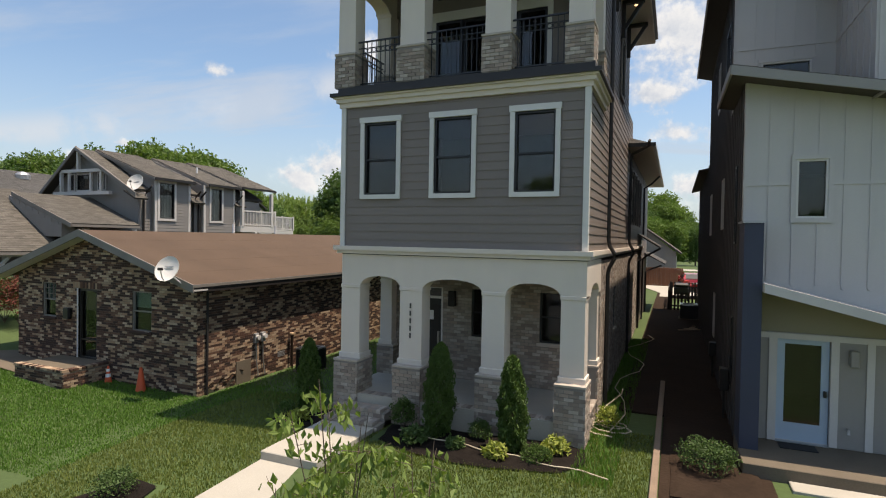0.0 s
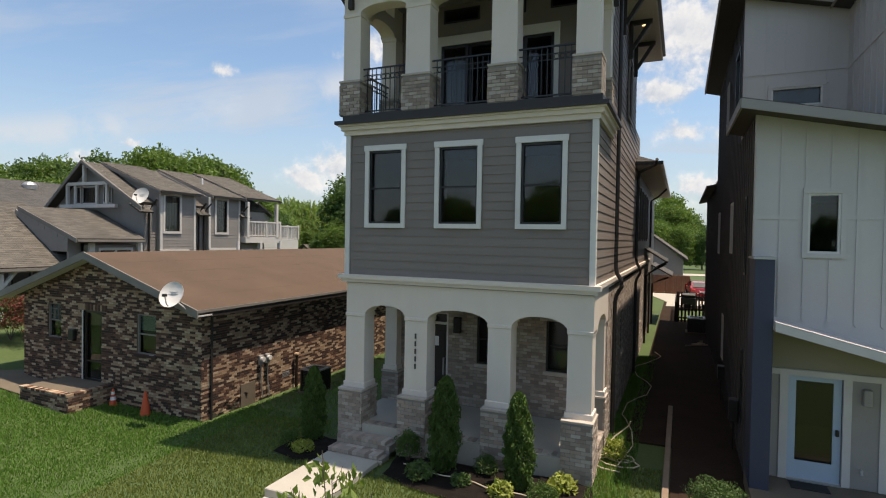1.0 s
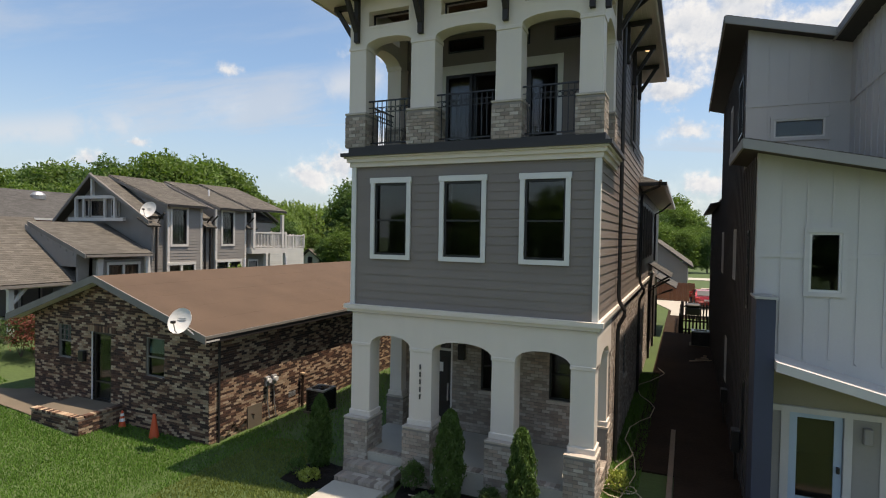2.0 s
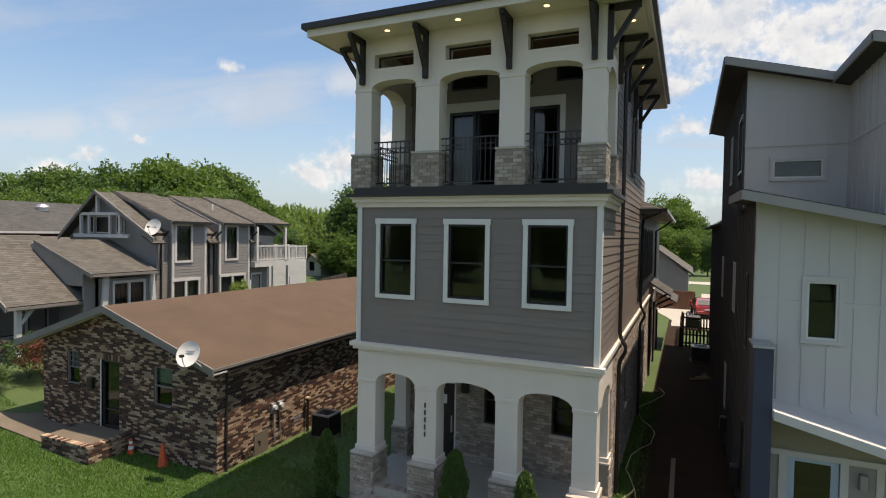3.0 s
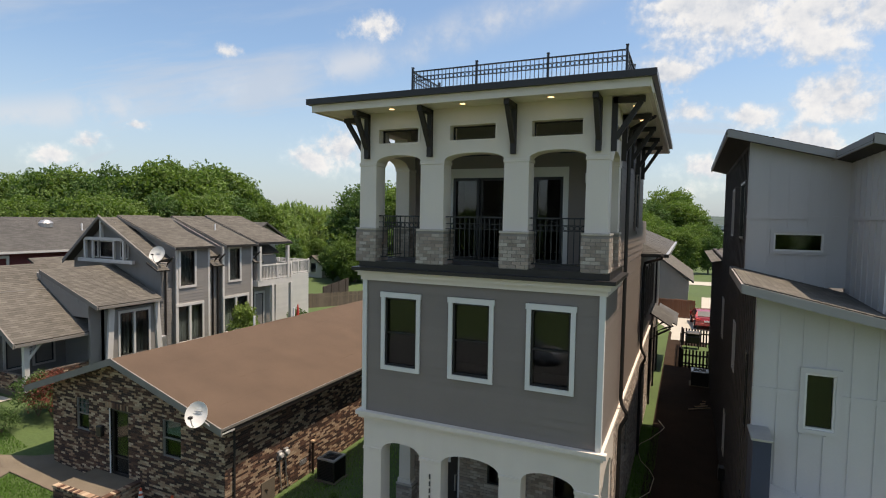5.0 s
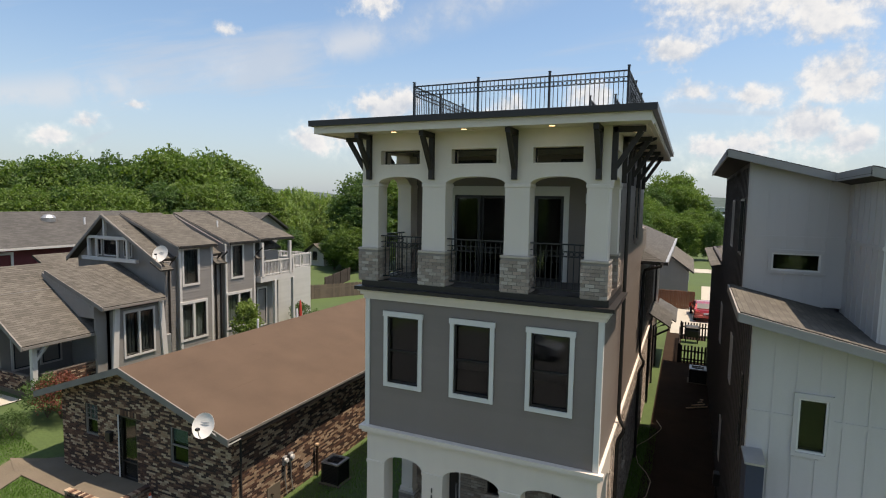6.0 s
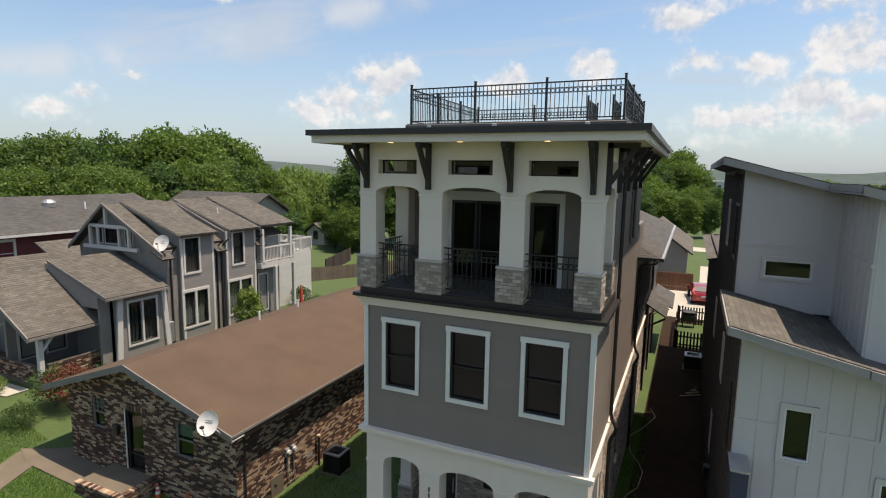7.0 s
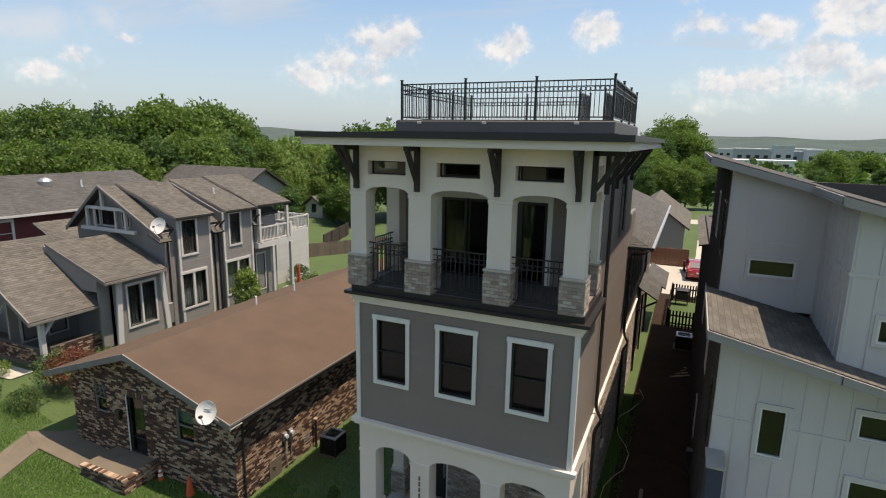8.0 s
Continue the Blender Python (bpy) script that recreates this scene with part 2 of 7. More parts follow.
M_DISH = mat("off_white_dish", (0.58, 0.57, 0.54), 0.5, var=0.12, scale=5, fine=30, bump=0.03)
M_ORANGE = mat("orange_plastic", (0.62, 0.09, 0.03), 0.5, var=0.12, bump=0.03)
M_REDPLAS = mat("red_fabric", (0.5, 0.045, 0.03), 0.7, var=0.2, bump=0.1)
M_CARRED = mat("red_car_paint", (0.32, 0.008, 0.012), 0.25, metal=0.2, var=0.03, bump=0.0, coat=1.0)
M_CARSILVER = mat("silver_car_paint", (0.5, 0.5, 0.52), 0.3, metal=0.5, var=0.03, bump=0.0, coat=1.0)
M_RUBBER = mat("black_rubber", (0.015, 0.015, 0.015), 0.8, var=0.2, bump=0.1)
M_CORD = mat("cream_hose", (0.5, 0.42, 0.3), 0.6, var=0.1, bump=0.05)
M_BARK = mat("bark", (0.10, 0.075, 0.055), 0.95, var=0.3, scale=6, fine=40, bump=0.6)
M_ROOM = mat("room_plaster", (0.2, 0.185, 0.165), 0.8, var=0.05, bump=0.05)
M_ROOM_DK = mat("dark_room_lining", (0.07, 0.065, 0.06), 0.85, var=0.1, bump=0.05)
M_CURTAIN = mat("grey_curtain", (0.16, 0.19, 0.19), 0.85, var=0.15, scale=5, fine=20, bump=0.1)
M_TINWHITE = mat("white_metal_roof", (0.7, 0.7, 0.7), 0.4, var=0.06, bump=0.02)
# woods green pulled towards blue: the distance haze is mixed into the colour
M_HILL = mat("hazy_wooded_hills", (0.075, 0.1, 0.095), 1.0, var=0.35, scale=0.012, fine=0.12, bump=0.0, spec=0.0)
M_TOWN = mat("far_buildings", (0.42, 0.43, 0.43), 0.8, var=0.1, scale=0.02, fine=0.2, bump=0.0, objrand=0.5)
M_NUM = mat("dark_number_bars", (0.05, 0.045, 0.04), 0.5, var=0.1, bump=0.0)
M_GLASS = glass_mat("window_glass", (0.5, 0.54, 0.54))
M_GLASSG = glass_mat("green_window_glass", (0.28, 0.42, 0.41))
M_LED = glow("warm_lamp_glow", (1.0, 0.66, 0.34), 2.0)
M_LEAF_TREE = leafy("tree_leaves", (0.105, 0.165, 0.042), 0.8, 0.35)
M_LEAF_TREE_B = leafy("tree_leaves_dark", (0.066, 0.12, 0.036), 0.75, 0.32)
M_LEAF_WILLOW = leafy("willow_leaves", (0.2, 0.27, 0.1), 0.5, 0.42)
M_LEAF_THUJA = leafy("thuja_sprays", (0.062, 0.11, 0.025), 0.7, 0.25)
M_LEAF_SHRUB = leafy("shrub_leaves", (0.06, 0.105, 0.03), 0.6, 0.2)
M_LEAF_LIME = leafy("yellow_green_leaves", (0.25, 0.28, 0.06), 0.5, 0.25)
M_LEAF_RED = leafy("reddish_leaves", (0.15, 0.045, 0.03), 0.8, 0.2)
M_LEAF_SAP = leafy("sapling_leaves", (0.15, 0.21, 0.055), 0.5, 0.3)


def shingle_mat(name, c1, c2, tab=0.33, row=0.14):
    """Asphalt shingles on a roof's own metres (UV): tabs of uneven tone."""
    m = mat(name, c1, 0.95, var=0.22, scale=0.7, fine=70, bump=0.3, spec=0.15)
    t = m.node_tree
    uv = t.nodes.new("ShaderNodeUVMap")
    b = t.nodes.new("ShaderNodeTexBrick")
    t.links.new(uv.outputs[0], b.inputs[0])
    b.inputs["Color1"].default_value, b.inputs["Color2"].default_value = (*c1, 1), (*c2, 1)
    b.inputs["Mortar"].default_value = (*[x * 0.8 for x in c1], 1)
    b.inputs["Scale"].default_value, b.inputs["Mortar Size"].default_value = 1.0, 0.006
    b.inputs["Brick Width"].default_value, b.inputs["Row Height"].default_value = tab, row
    for n in t.nodes:
        if n.type == "MIX":
            t.links.new(b.outputs[0], n.inputs[6])
    return m


M_SH_GREY = shingle_mat("grey_shingles", (0.088, 0.081, 0.07), (0.132, 0.121, 0.104))
M_SH_DARK = shingle_mat("dark_grey_shingles", (0.07, 0.068, 0.064), (0.1, 0.097, 0.092))
M_SH_BROWN = mat("brown_roll_roofing", (0.097, 0.067, 0.048), 0.95, var=0.2, scale=0.9, fine=60, bump=0.35, spec=0.15)


# ---- building helpers ----
def bm_new():
    return bmesh.new()


def hexa(bm, pts):
    """A solid with eight corners: bottom ring, then top ring."""
    v = [bm.verts.new(p) for p in pts]
    for f in ((3, 2, 1, 0), (4, 5, 6, 7), (0, 1, 5, 4), (1, 2, 6, 5), (2, 3, 7, 6), (3, 0, 4, 7)):
        bm.faces.new([v[i] for i in f])
    return v


def box(bm, x0, x1, y0, y1, z0, z1):
    return hexa(bm, ((x0, y0, z0), (x1, y0, z0), (x1, y1, z0), (x0, y1, z0), (x0, y0, z1), (x1, y0, z1), (x1, y1, z1), (x0, y1, z1)))


def one_box(x0, x1, y0, y1, z0, z1, bevel=0.0):
    bm = bm_new()
    box(bm, x0, x1, y0, y1, z0, z1)
    if bevel:
        bmesh.ops.bevel(bm, geom=bm.edges[:], offset=bevel, segments=1, affect="EDGES", profile=0.5)
    return bm


def beam(bm, a, b, w, h=None, side=None):
    """A square bar from a to b."""
    a, b = Vector(a), Vector(b)
    d = (b - a).normalized()
    s = Vector(side) if side else (d.cross(Vector((0, 0, 1))) if abs(d.z) < 0.98 else Vector((1, 0, 0)))
    s.normalize()
    u = s.cross(d).normalized()
    s, u = s * w / 2, u * (h or w) / 2
    hexa(bm, (a - s - u, a + s - u, a + s + u, a - s + u, b - s - u, b + s - u, b + s + u, b - s + u))


def tube(bm, pts, r, n=8, r1=None):
    """A round pipe along points."""
    pts = [Vector(p) for p in pts]
    rings = []
    for i, p in enumerate(pts):
        d = (pts[min(i + 1, len(pts) - 1)] - pts[max(i - 1, 0)]).normalized()
        s = d.cross(Vector((0.31, 0.17, 0.93))).normalized()
        u = s.cross(d)
        q = r if r1 is None else r + (r1 - r) * i / (len(pts) - 1)
        rings.append([bm.verts.new(p + (s * math.cos(6.2832 * k / n) + u * math.sin(6.2832 * k / n)) * q) for k in range(n)])
    for a, b in zip(rings, rings[1:]):
        for k in range(n):
            bm.faces.new((a[k], a[(k + 1) % n], b[(k + 1) % n], b[k]))
    bm.faces.new(rings[0][::-1])
    bm.faces.new(rings[-1])


def lathe(bm, cx, cy, prof, n=20):
    rings = [[bm.verts.new((cx + r * math.cos(6.2832 * k / n), cy + r * math.sin(6.2832 * k / n), z)) for k in range(n)] for r, z in prof]
    for a, b in zip(rings, rings[1:]):
        for k in range(n):
            bm.faces.new((a[k], a[(k + 1) % n], b[(k + 1) % n], b[k]))
    bm.faces.new(rings[0][::-1])
    bm.faces.new(rings[-1])


def done(name, bm, material):
    me = bpy.data.meshes.new(name)
    bmesh.ops.remove_doubles(bm, verts=bm.verts[:], dist=0.0004)
    bmesh.ops.recalc_face_normals(bm, faces=bm.faces[:])
    bm.to_mesh(me)
    bm.free()
    me.materials.append(material)
    return me


def hang(ob, parent):
    ob.parent = parent
    if parent.type == "EMPTY":
        ob.matrix_parent_inverse = parent.matrix_basis.inverted()
    return ob


def part(name, bm, material, parent, label=""):
    return tagged(hang(new(name, done(name, bm, material)), parent), label)


def thing(name, label, category, at=(0, 0, 0), group="", kind=""):
    ob = new(name)
    ob.empty_display_size = 0.2
    ob.matrix_basis = Matrix.Translation(at)
    return tagged(ob, label, category, group, kind)


def single(name, bm, material, label, category, group="", kind=""):
    return tagged(new(name, done(name, bm, material)), label, category, group, kind)


CUBES = {}


def cube_mesh(material, wedge=0.0):
    key = (material.name, wedge)
    if key not in CUBES:
        bm = bm_new()
        c = 0.04 if not wedge else 0.0
        box(bm, -0.5, 0.5, -0.5, 0.5, -0.5, 0.5)
        if c:
            for v in bm.verts:
                v.co.x += random.uniform(-c, c) * 0.4
                v.co.z += random.uniform(-c, c) * 0.6
        CUBES[key] = done(material.name + "_piece", bm, material)
    return CUBES[key]


def piece(name, parent, material, x0, x1, y0, y1, z0, z1):
    ob = new(name, cube_mesh(material))
    ob.matrix_basis = Matrix.Translation(((x0 + x1) / 2, (y0 + y1) / 2, (z0 + z1) / 2)) @ Matrix.Diagonal((x1 - x0, y1 - y0, z1 - z0, 1))
    return hang(ob, parent)


def wedge_mesh(material):
    key = (material.name, "lap")
    if key not in CUBES:
        bm = bm_new()
        hexa(bm, ((-0.5, -1.0, 0), (0.5, -1.0, 0), (0.5, 0, 0), (-0.5, 0, 0), (-0.5, -0.35, 1.08), (0.5, -0.35, 1.08), (0.5, 0, 1.08), (-0.5, 0, 1.08)))
        CUBES[key] = done(material.name + "_board", bm, material)
    return CUBES[key]


def spans(a, b, cuts):
    """What is left of a..b after taking the cuts out."""
    out = [(a, b)]
    for c, d in cuts:
        nxt = []
        for p, q in out:
            if d <= p or c >= q:
                nxt.append((p, q))
            else:
                if c > p:
                    nxt.append((p, c))
                if d < q:
                    nxt.append((d, q))
        out = nxt
    return [s for s in out if s[1] - s[0] > 0.02]


def lap(parent, material, facing, plane, u0, u1, z0, z1, openings=(), course=0.19, proud=0.022, top=None):
    """Lap boards on a wall. facing: 'front' (-y) or 'right' (+x). top(u) limits a gable."""
    z = z0
    me = wedge_mesh(material)
    while z < z1 - 0.01:
        h = min(course, z1 - z)
        a, b = (u0, u1) if top is None else top(z + h * 0.5)
        if b - a > 0.05:
            for s0, s1 in spans(a, b, [(o[0], o[1]) for o in openings if o[2] < z + h * 0.5 < o[3]]):
                ob = new("board", me)
                mid = (s0 + s1) / 2
                if facing == "front":
                    ob.matrix_basis = Matrix.Translation((mid, plane, z)) @ Matrix.Diagonal((s1 - s0, proud, h, 1))
                else:
                    ob.matrix_basis = Matrix.Translation((plane, mid, z)) @ Matrix.Rotation(radians(90), 4, "Z") @ Matrix.Diagonal((s1 - s0, proud, h, 1))
                hang(ob, parent)
        z += course


def slab_wall(bm, facing, p0, p1, u0, u1, z0, z1, openings=()):
    """A thick wall with rectangular openings (u0, u1, z0, z1) through it."""
    us = sorted({u0, u1, *[min(max(o[i], u0), u1) for o in openings for i in (0, 1)]})
    for a, b in zip(us, us[1:]):
        mid = (a + b) / 2
        for c, d in spans(z0, z1, [(o[2], o[3]) for o in openings if o[0] < mid < o[1]]):
            if facing == "front":
                box(bm, a, b, p0, p1, c, d)
            else:
                box(bm, p0, p1, a, b, c, d)


def quad_box(bm, facing, plane, depth, a, b, c, d):
    """A bar on a wall: facing front it spans x a..b, facing right y a..b; z c..d; depth out of the wall."""
    if facing == "front":
        box(bm, a, b, plane - depth, plane, c, d)
    elif facing == "left":
        box(bm, plane - depth, plane, a, b, c, d)
    else:
        box(bm, plane, plane + depth, a, b, c, d)


def pane_window(parent, facing, plane, a, b, c, d, frame_mat, trim_mat=None, trim=0.1, head=0.0, rails=(), stiles=(), glass=None, inset=0.05, fw=0.045, name="window", sill=False):
    """A window in an opening: casing, sash frame, meeting rails, glass."""
    win = None
    bm = bm_new()
    out = -1 if facing == "front" else 1
    pl = plane - out * inset if facing != "front" else plane + inset
    for p in ((a, a + fw, c, d), (b - fw, b, c, d), (a + fw, b - fw, c, c + fw), (a + fw, b - fw, d - fw, d)):
        quad_box(bm, facing, pl, 0.06, *p)
    for z in rails:
        quad_box(bm, facing, pl, 0.05, a + fw, b - fw, z - 0.02, z + 0.02)
    for u in stiles:
        quad_box(bm, facing, pl, 0.05, u - 0.025, u + 0.025, c + fw, d - fw)
    win = part(name, bm, frame_mat, parent)
    bm = bm_new()
    quad_box(bm, facing, pl + (0.02 if facing == "front" else -0.02), 0.008, a + fw * 0.5, b - fw * 0.5, c + fw * 0.5, d - fw * 0.5)
    g = part("pane", bm, glass or M_GLASS, win)
    g.visible_shadow = False
    if trim_mat:
        bm = bm_new()
        t = trim
        for p in ((a - t, a, c - t, d), (b, b + t, c - t, d), (a, b, c - t, c), (a - t - head, b + t + head, d, d + t * 1.25)):
            quad_box(bm, facing, plane, 0.045 if p[3] <= d else 0.055, *p)
        part("casing", bm, trim_mat, win)
    return win


def sheet_roof(name, parent, material, p00, p10, p01, p11, thick=0.06, course=0.14, label="", step=0.007):
    """A shingled roof plane. p00-p10 is the eave, p01-p11 the ridge; courses step like a saw."""
    p00, p10, p01, p11 = (Vector(p) for p in (p00, p10, p01, p11))
    n = max(2, int((p01 - p00).length / course))
    nrm = (p10 - p00).cross(p01 - p00).normalized()
    if nrm.z < 0:
        nrm = -nrm
    verts, faces, uvs = [], [], []
    width, height = (p10 - p00).length, (p01 - p00).length
    for i in range(n):
        s, e = i / n, (i + 1) / n
        a, b = p00.lerp(p01, s), p10.lerp(p11, s)
        c, d = p00.lerp(p01, e), p10.lerp(p11, e)
        k = len(verts)
        verts += [a, b, a + nrm * step, b + nrm * step]
        if i == n - 1:
            verts += [c, d]
        faces += [(k, k + 1, k + 3, k + 2), (k + 2, k + 3, k + 5, k + 4)]
        h0, h1 = s * height, e * height
        uvs += [(0, h0), (width, h0), (width, h0), (0, h0), (0, h0 + 0.005), (width, h0 + 0.005), (width, h1 - 0.001), (0, h1 - 0.001)]
    k = len(verts)
    lo = -nrm * thick
    verts += [p00, p10, p11, p01, p00 + lo, p10 + lo, p11 + lo, p01 + lo]
    for f in ((4, 7, 6, 5), (0, 4, 5, 1), (1, 5, 6, 2), (2, 6, 7, 3), (3, 7, 4, 0)):
        faces.append(tuple(k + i for i in f))
        uvs += [(0, 0)] * 4
    me = bpy.data.meshes.new(name)
    me.from_pydata([tuple(v) for v in verts], [], faces)
    lay = me.uv_layers.new(name="UVMap")
    lay.data.foreach_set("uv", [c for u in uvs for c in u])
    me.materials.append(material)
    return tagged(hang(new(name, me), parent), label)


def brick_rects(u0, u1, z0, z1, bl, bh, joint, openings=(), top=None):
    """Running bond: rectangles of bricks on a wall, cut at its openings."""
    out = []
    row, z = 0, z0
    while z + bh * 0.6 < z1:
        zt = min(z + bh - joint, z1)
        a, b = (u0, u1) if top is None else top(zt)
        u = a - (bl / 2 if row % 2 else 0)
        cuts = [(o[0], o[1]) for o in openings if o[2] < (z + zt) / 2 < o[3]]
        while u < b:
            p, q = max(u, a), min(u + bl - joint, b)
            if q - p > 0.03:
                for s0, s1 in spans(p, q, cuts):
                    out.append((s0, s1, z, zt))
            u += bl
        z += bh
        row += 1
    return out


def bricks(parent, facing, plane, rects, material, joined, near=None, proud=0.012, name="brick"):
    """Bricks on a wall: those that near(u, z) picks are pieces of their own, the rest one mesh."""
    verts, faces = [], []
    count = 0
    for a, b, c, d in rects:
        pr = proud + random.uniform(-0.004, 0.006)
        if near is not None and near((a + b) / 2, (c + d) / 2) and count < 300:
            count += 1
            if facing == "front":
                piece(name, parent, material, a, b, plane - pr, plane + 0.03, c, d)
            elif facing == "left":
                piece(name, parent, material, plane - pr, plane + 0.03, a, b, c, d)
            else:
                piece(name, parent, material, plane - 0.03, plane + pr, a, b, c, d)
            continue
        k = len(verts)
        if facing == "front":
            p, q = plane - pr, plane + 0.005
            verts += [(a, p, c), (b, p, c), (b, p, d), (a, p, d), (a, q, c), (b, q, c), (b, q, d), (a, q, d)]
        elif facing == "left":
            p, q = plane - pr, plane + 0.005
            verts += [(p, b, c), (p, a, c), (p, a, d), (p, b, d), (q, b, c), (q, a, c), (q, a, d), (q, b, d)]
        else:
            p, q = plane + pr, plane - 0.005
            verts += [(p, a, c), (p, b, c), (p, b, d), (p, a, d), (q, a, c), (q, b, c), (q, b, d), (q, a, d)]
        faces += [(k, k + 1, k + 2, k + 3), (k, k + 4, k + 5, k + 1), (k + 1, k + 5, k + 6, k + 2), (k + 2, k + 6, k + 7, k + 3), (k + 3, k + 7, k + 4, k)]
    if verts:
        me = bpy.data.meshes.new("brickwork")
        me.from_pydata(verts, [], faces)
        me.materials.append(joined)
        tagged(hang(new("brickwork", me), parent), kind="stuff")


def arch_wall(bm, y0, y1, x0, x1, ztop, opens, rise=0.27, n=12, facing="front"):
    """The wall over a row of segmental arches: opens are (a, b, spring)."""
    def solid(a, b, za, zb):
        if facing == "front":
            hexa(bm, ((a, y0, za), (b, y0, zb), (b, y1, zb), (a, y1, za), (a, y0, ztop), (b, y0, ztop), (b, y1, ztop), (a, y1, ztop)))
        else:
            hexa(bm, ((y0, a, za), (y1, a, za), (y1, b, zb), (y0, b, zb), (y0, a, ztop), (y1, a, ztop), (y1, b, ztop), (y0, b, ztop)))
    last = x0
    for a, b, spring in opens:
        solid(last, a, spring, spring)
        half, mid = (b - a) / 2, (a + b) / 2
        us = [a + (b - a) * (0.5 - 0.5 * math.cos(math.pi * i / n)) for i in range(n + 1)]
        zs = [spring + rise * math.sqrt(max(0.0, 1 - (abs(u - mid) / half) ** 2.3)) for u in us]
        for i in range(n):
            solid(us[i], us[i + 1], zs[i], zs[i + 1])
        last = b
    solid(last, x1, opens[-1][2] if opens else ztop - 0.3, opens[-1][2] if opens else ztop - 0.3)


def ground_z(x, y):
    """Height of the lots: a shallow dip between the houses, rising to the west lot."""
    z = float(np.interp(x, (-60, -34, -27, -23.5, -21, -15, -11.5, -8.5, -7, -1.5, 1.5, 6, 30), (1.2, 1.1, 1.05, 0.85, 0.15, -0.24, -0.3, -0.1, -0.02, 0.08, 0.12, 0.2, 0.2)))
    if y > 14:
        z = z + (0.22 - z) * min(1.0, (y - 14) / 22) * (1.0 if x > -9 else 0.3)
    if y < 9.5:
        z -= 0.045 * min(9.5, 9.5 - y)
    return z


# ---- the tall grey house ----
house = thing("house", "tall narrow three-storey grey house with cream arcades and brick piers", "house", (-4.6, 16, 0))
XL, XR, YF = -7.5, -1.72, 11.25
WIN = [(-6.87, -6.02), (-5.09, -4.2), (-3.25, -2.40)]
WZ0, WZ1 = 5.2, 6.87

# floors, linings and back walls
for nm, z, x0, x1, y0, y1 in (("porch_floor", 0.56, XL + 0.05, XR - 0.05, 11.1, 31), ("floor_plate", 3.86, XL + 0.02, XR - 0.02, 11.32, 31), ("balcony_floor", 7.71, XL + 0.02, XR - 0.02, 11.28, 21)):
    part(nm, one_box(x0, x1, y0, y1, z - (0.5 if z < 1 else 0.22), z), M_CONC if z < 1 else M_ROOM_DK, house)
bm = bm_new()
slab_wall(bm, "front", YF + 0.03, YF + 0.16, XL + 0.02, XR - 0.02, 3.87, 7.72, [(a, b, WZ0, WZ1) for a, b in WIN])
front2 = part("front_wall", bm, M_GREY, house)
bm = bm_new()
SIDEWIN = [(21.8, 22.3, 4.9, 5.25), (21.8, 22.3, 5.75, 6.1), (21.8, 22.3, 6.6, 6.95), (23.4, 23.9, 5.0, 6.9), (24.9, 25.4, 5.0, 6.9), (26.4, 26.9, 5.0, 6.9), (27.9, 28.4, 5.0, 6.9)]
slab_wall(bm, "right", XR - 0.14, XR - 0.03, YF, 31, 3.87, 7.72, SIDEWIN)
slab_wall(bm, "right", XR - 0.14, XR - 0.03, 13.4, 20.4, 7.72, 11.3, [(17.2, 18.1, 8.6, 10.3)])
box(bm, XR - 0.14, XR - 0.03, 20.4, 22.6, 7.72, 8.85)
side2 = part("side_wall", bm, M_GREY, house)
bm = bm_new()
box(bm, XL, XL + 0.13, YF, 31, 3.87, 7.72)
box(bm, XL, XL + 0.13, 13.4, 20.4, 7.72, 11.3)
box(bm, XL + 0.13, XR - 0.14, 20.3, 20.4, 7.72, 11.3)
box(bm, XL + 0.13, XR - 0.14, 30.9, 31, 0.1, 7.72)
box(bm, XL + 0.13, XR - 0.14, 17.0, 17.1, 3.87, 7.7)
box(bm, XL + 0.13, XR - 0.14, 17.5, 17.6, 7.75, 11.25)
box(bm, XL + 0.13, XR - 0.14, 17.5, 17.6, 0.57, 3.6)
part("rear_wall", bm, M_ROOM, house)
lap(front2, M_GREY, "front", YF + 0.03, XL + 0.11, XR - 0.11, 3.97, 7.27, [(a - 0.1, b + 0.1, WZ0 - 0.1, WZ1 + 0.12) for a, b in WIN])
lap(side2, M_GREY, "right", XR - 0.03, YF + 0.1, 31, 3.97, 7.27, [(a - 0.09, b + 0.09, c - 0.09, d + 0.11) for a, b, c, d in SIDEWIN])
lap(side2, M_GREY, "right", XR - 0.03, 13.55, 20.4, 7.27, 11.25, [(17.1, 18.2, 8.5, 10.4)])
lap(side2, M_GREY, "right", XR - 0.03, 20.4, 22.6, 7.27, 8.8)
for x0, x1, y0, y1, z0, z1 in ((XL - 0.01, XL + 0.11, YF - 0.03, YF + 0.1, 3.96, 7.28), (XR - 0.11, XR + 0.01, YF - 0.03, YF + 0.1, 3.96, 7.28)):
    part("corner_board", one_box(x0, x1, y0, y1, z0, z1, 0.006), M_WHITE, house)
for a, b in WIN:
    pane_window(house, "front", YF, a, b, WZ0, WZ1, M_BLACK, M_WHITE, trim=0.1, head=0.02, rails=((WZ0 + WZ1) / 2 - 0.03,), inset=0.07)
for a, b, c, d in SIDEWIN:
    pane_window(house, "right", XR, a, b, c, d, M_BLACK, M_GREY, trim=0.08, inset=0.05)
pane_window(house, "right", XR, 17.2, 18.1, 8.6, 10.3, M_BLACK, M_GREY, trim=0.08, inset=0.05)

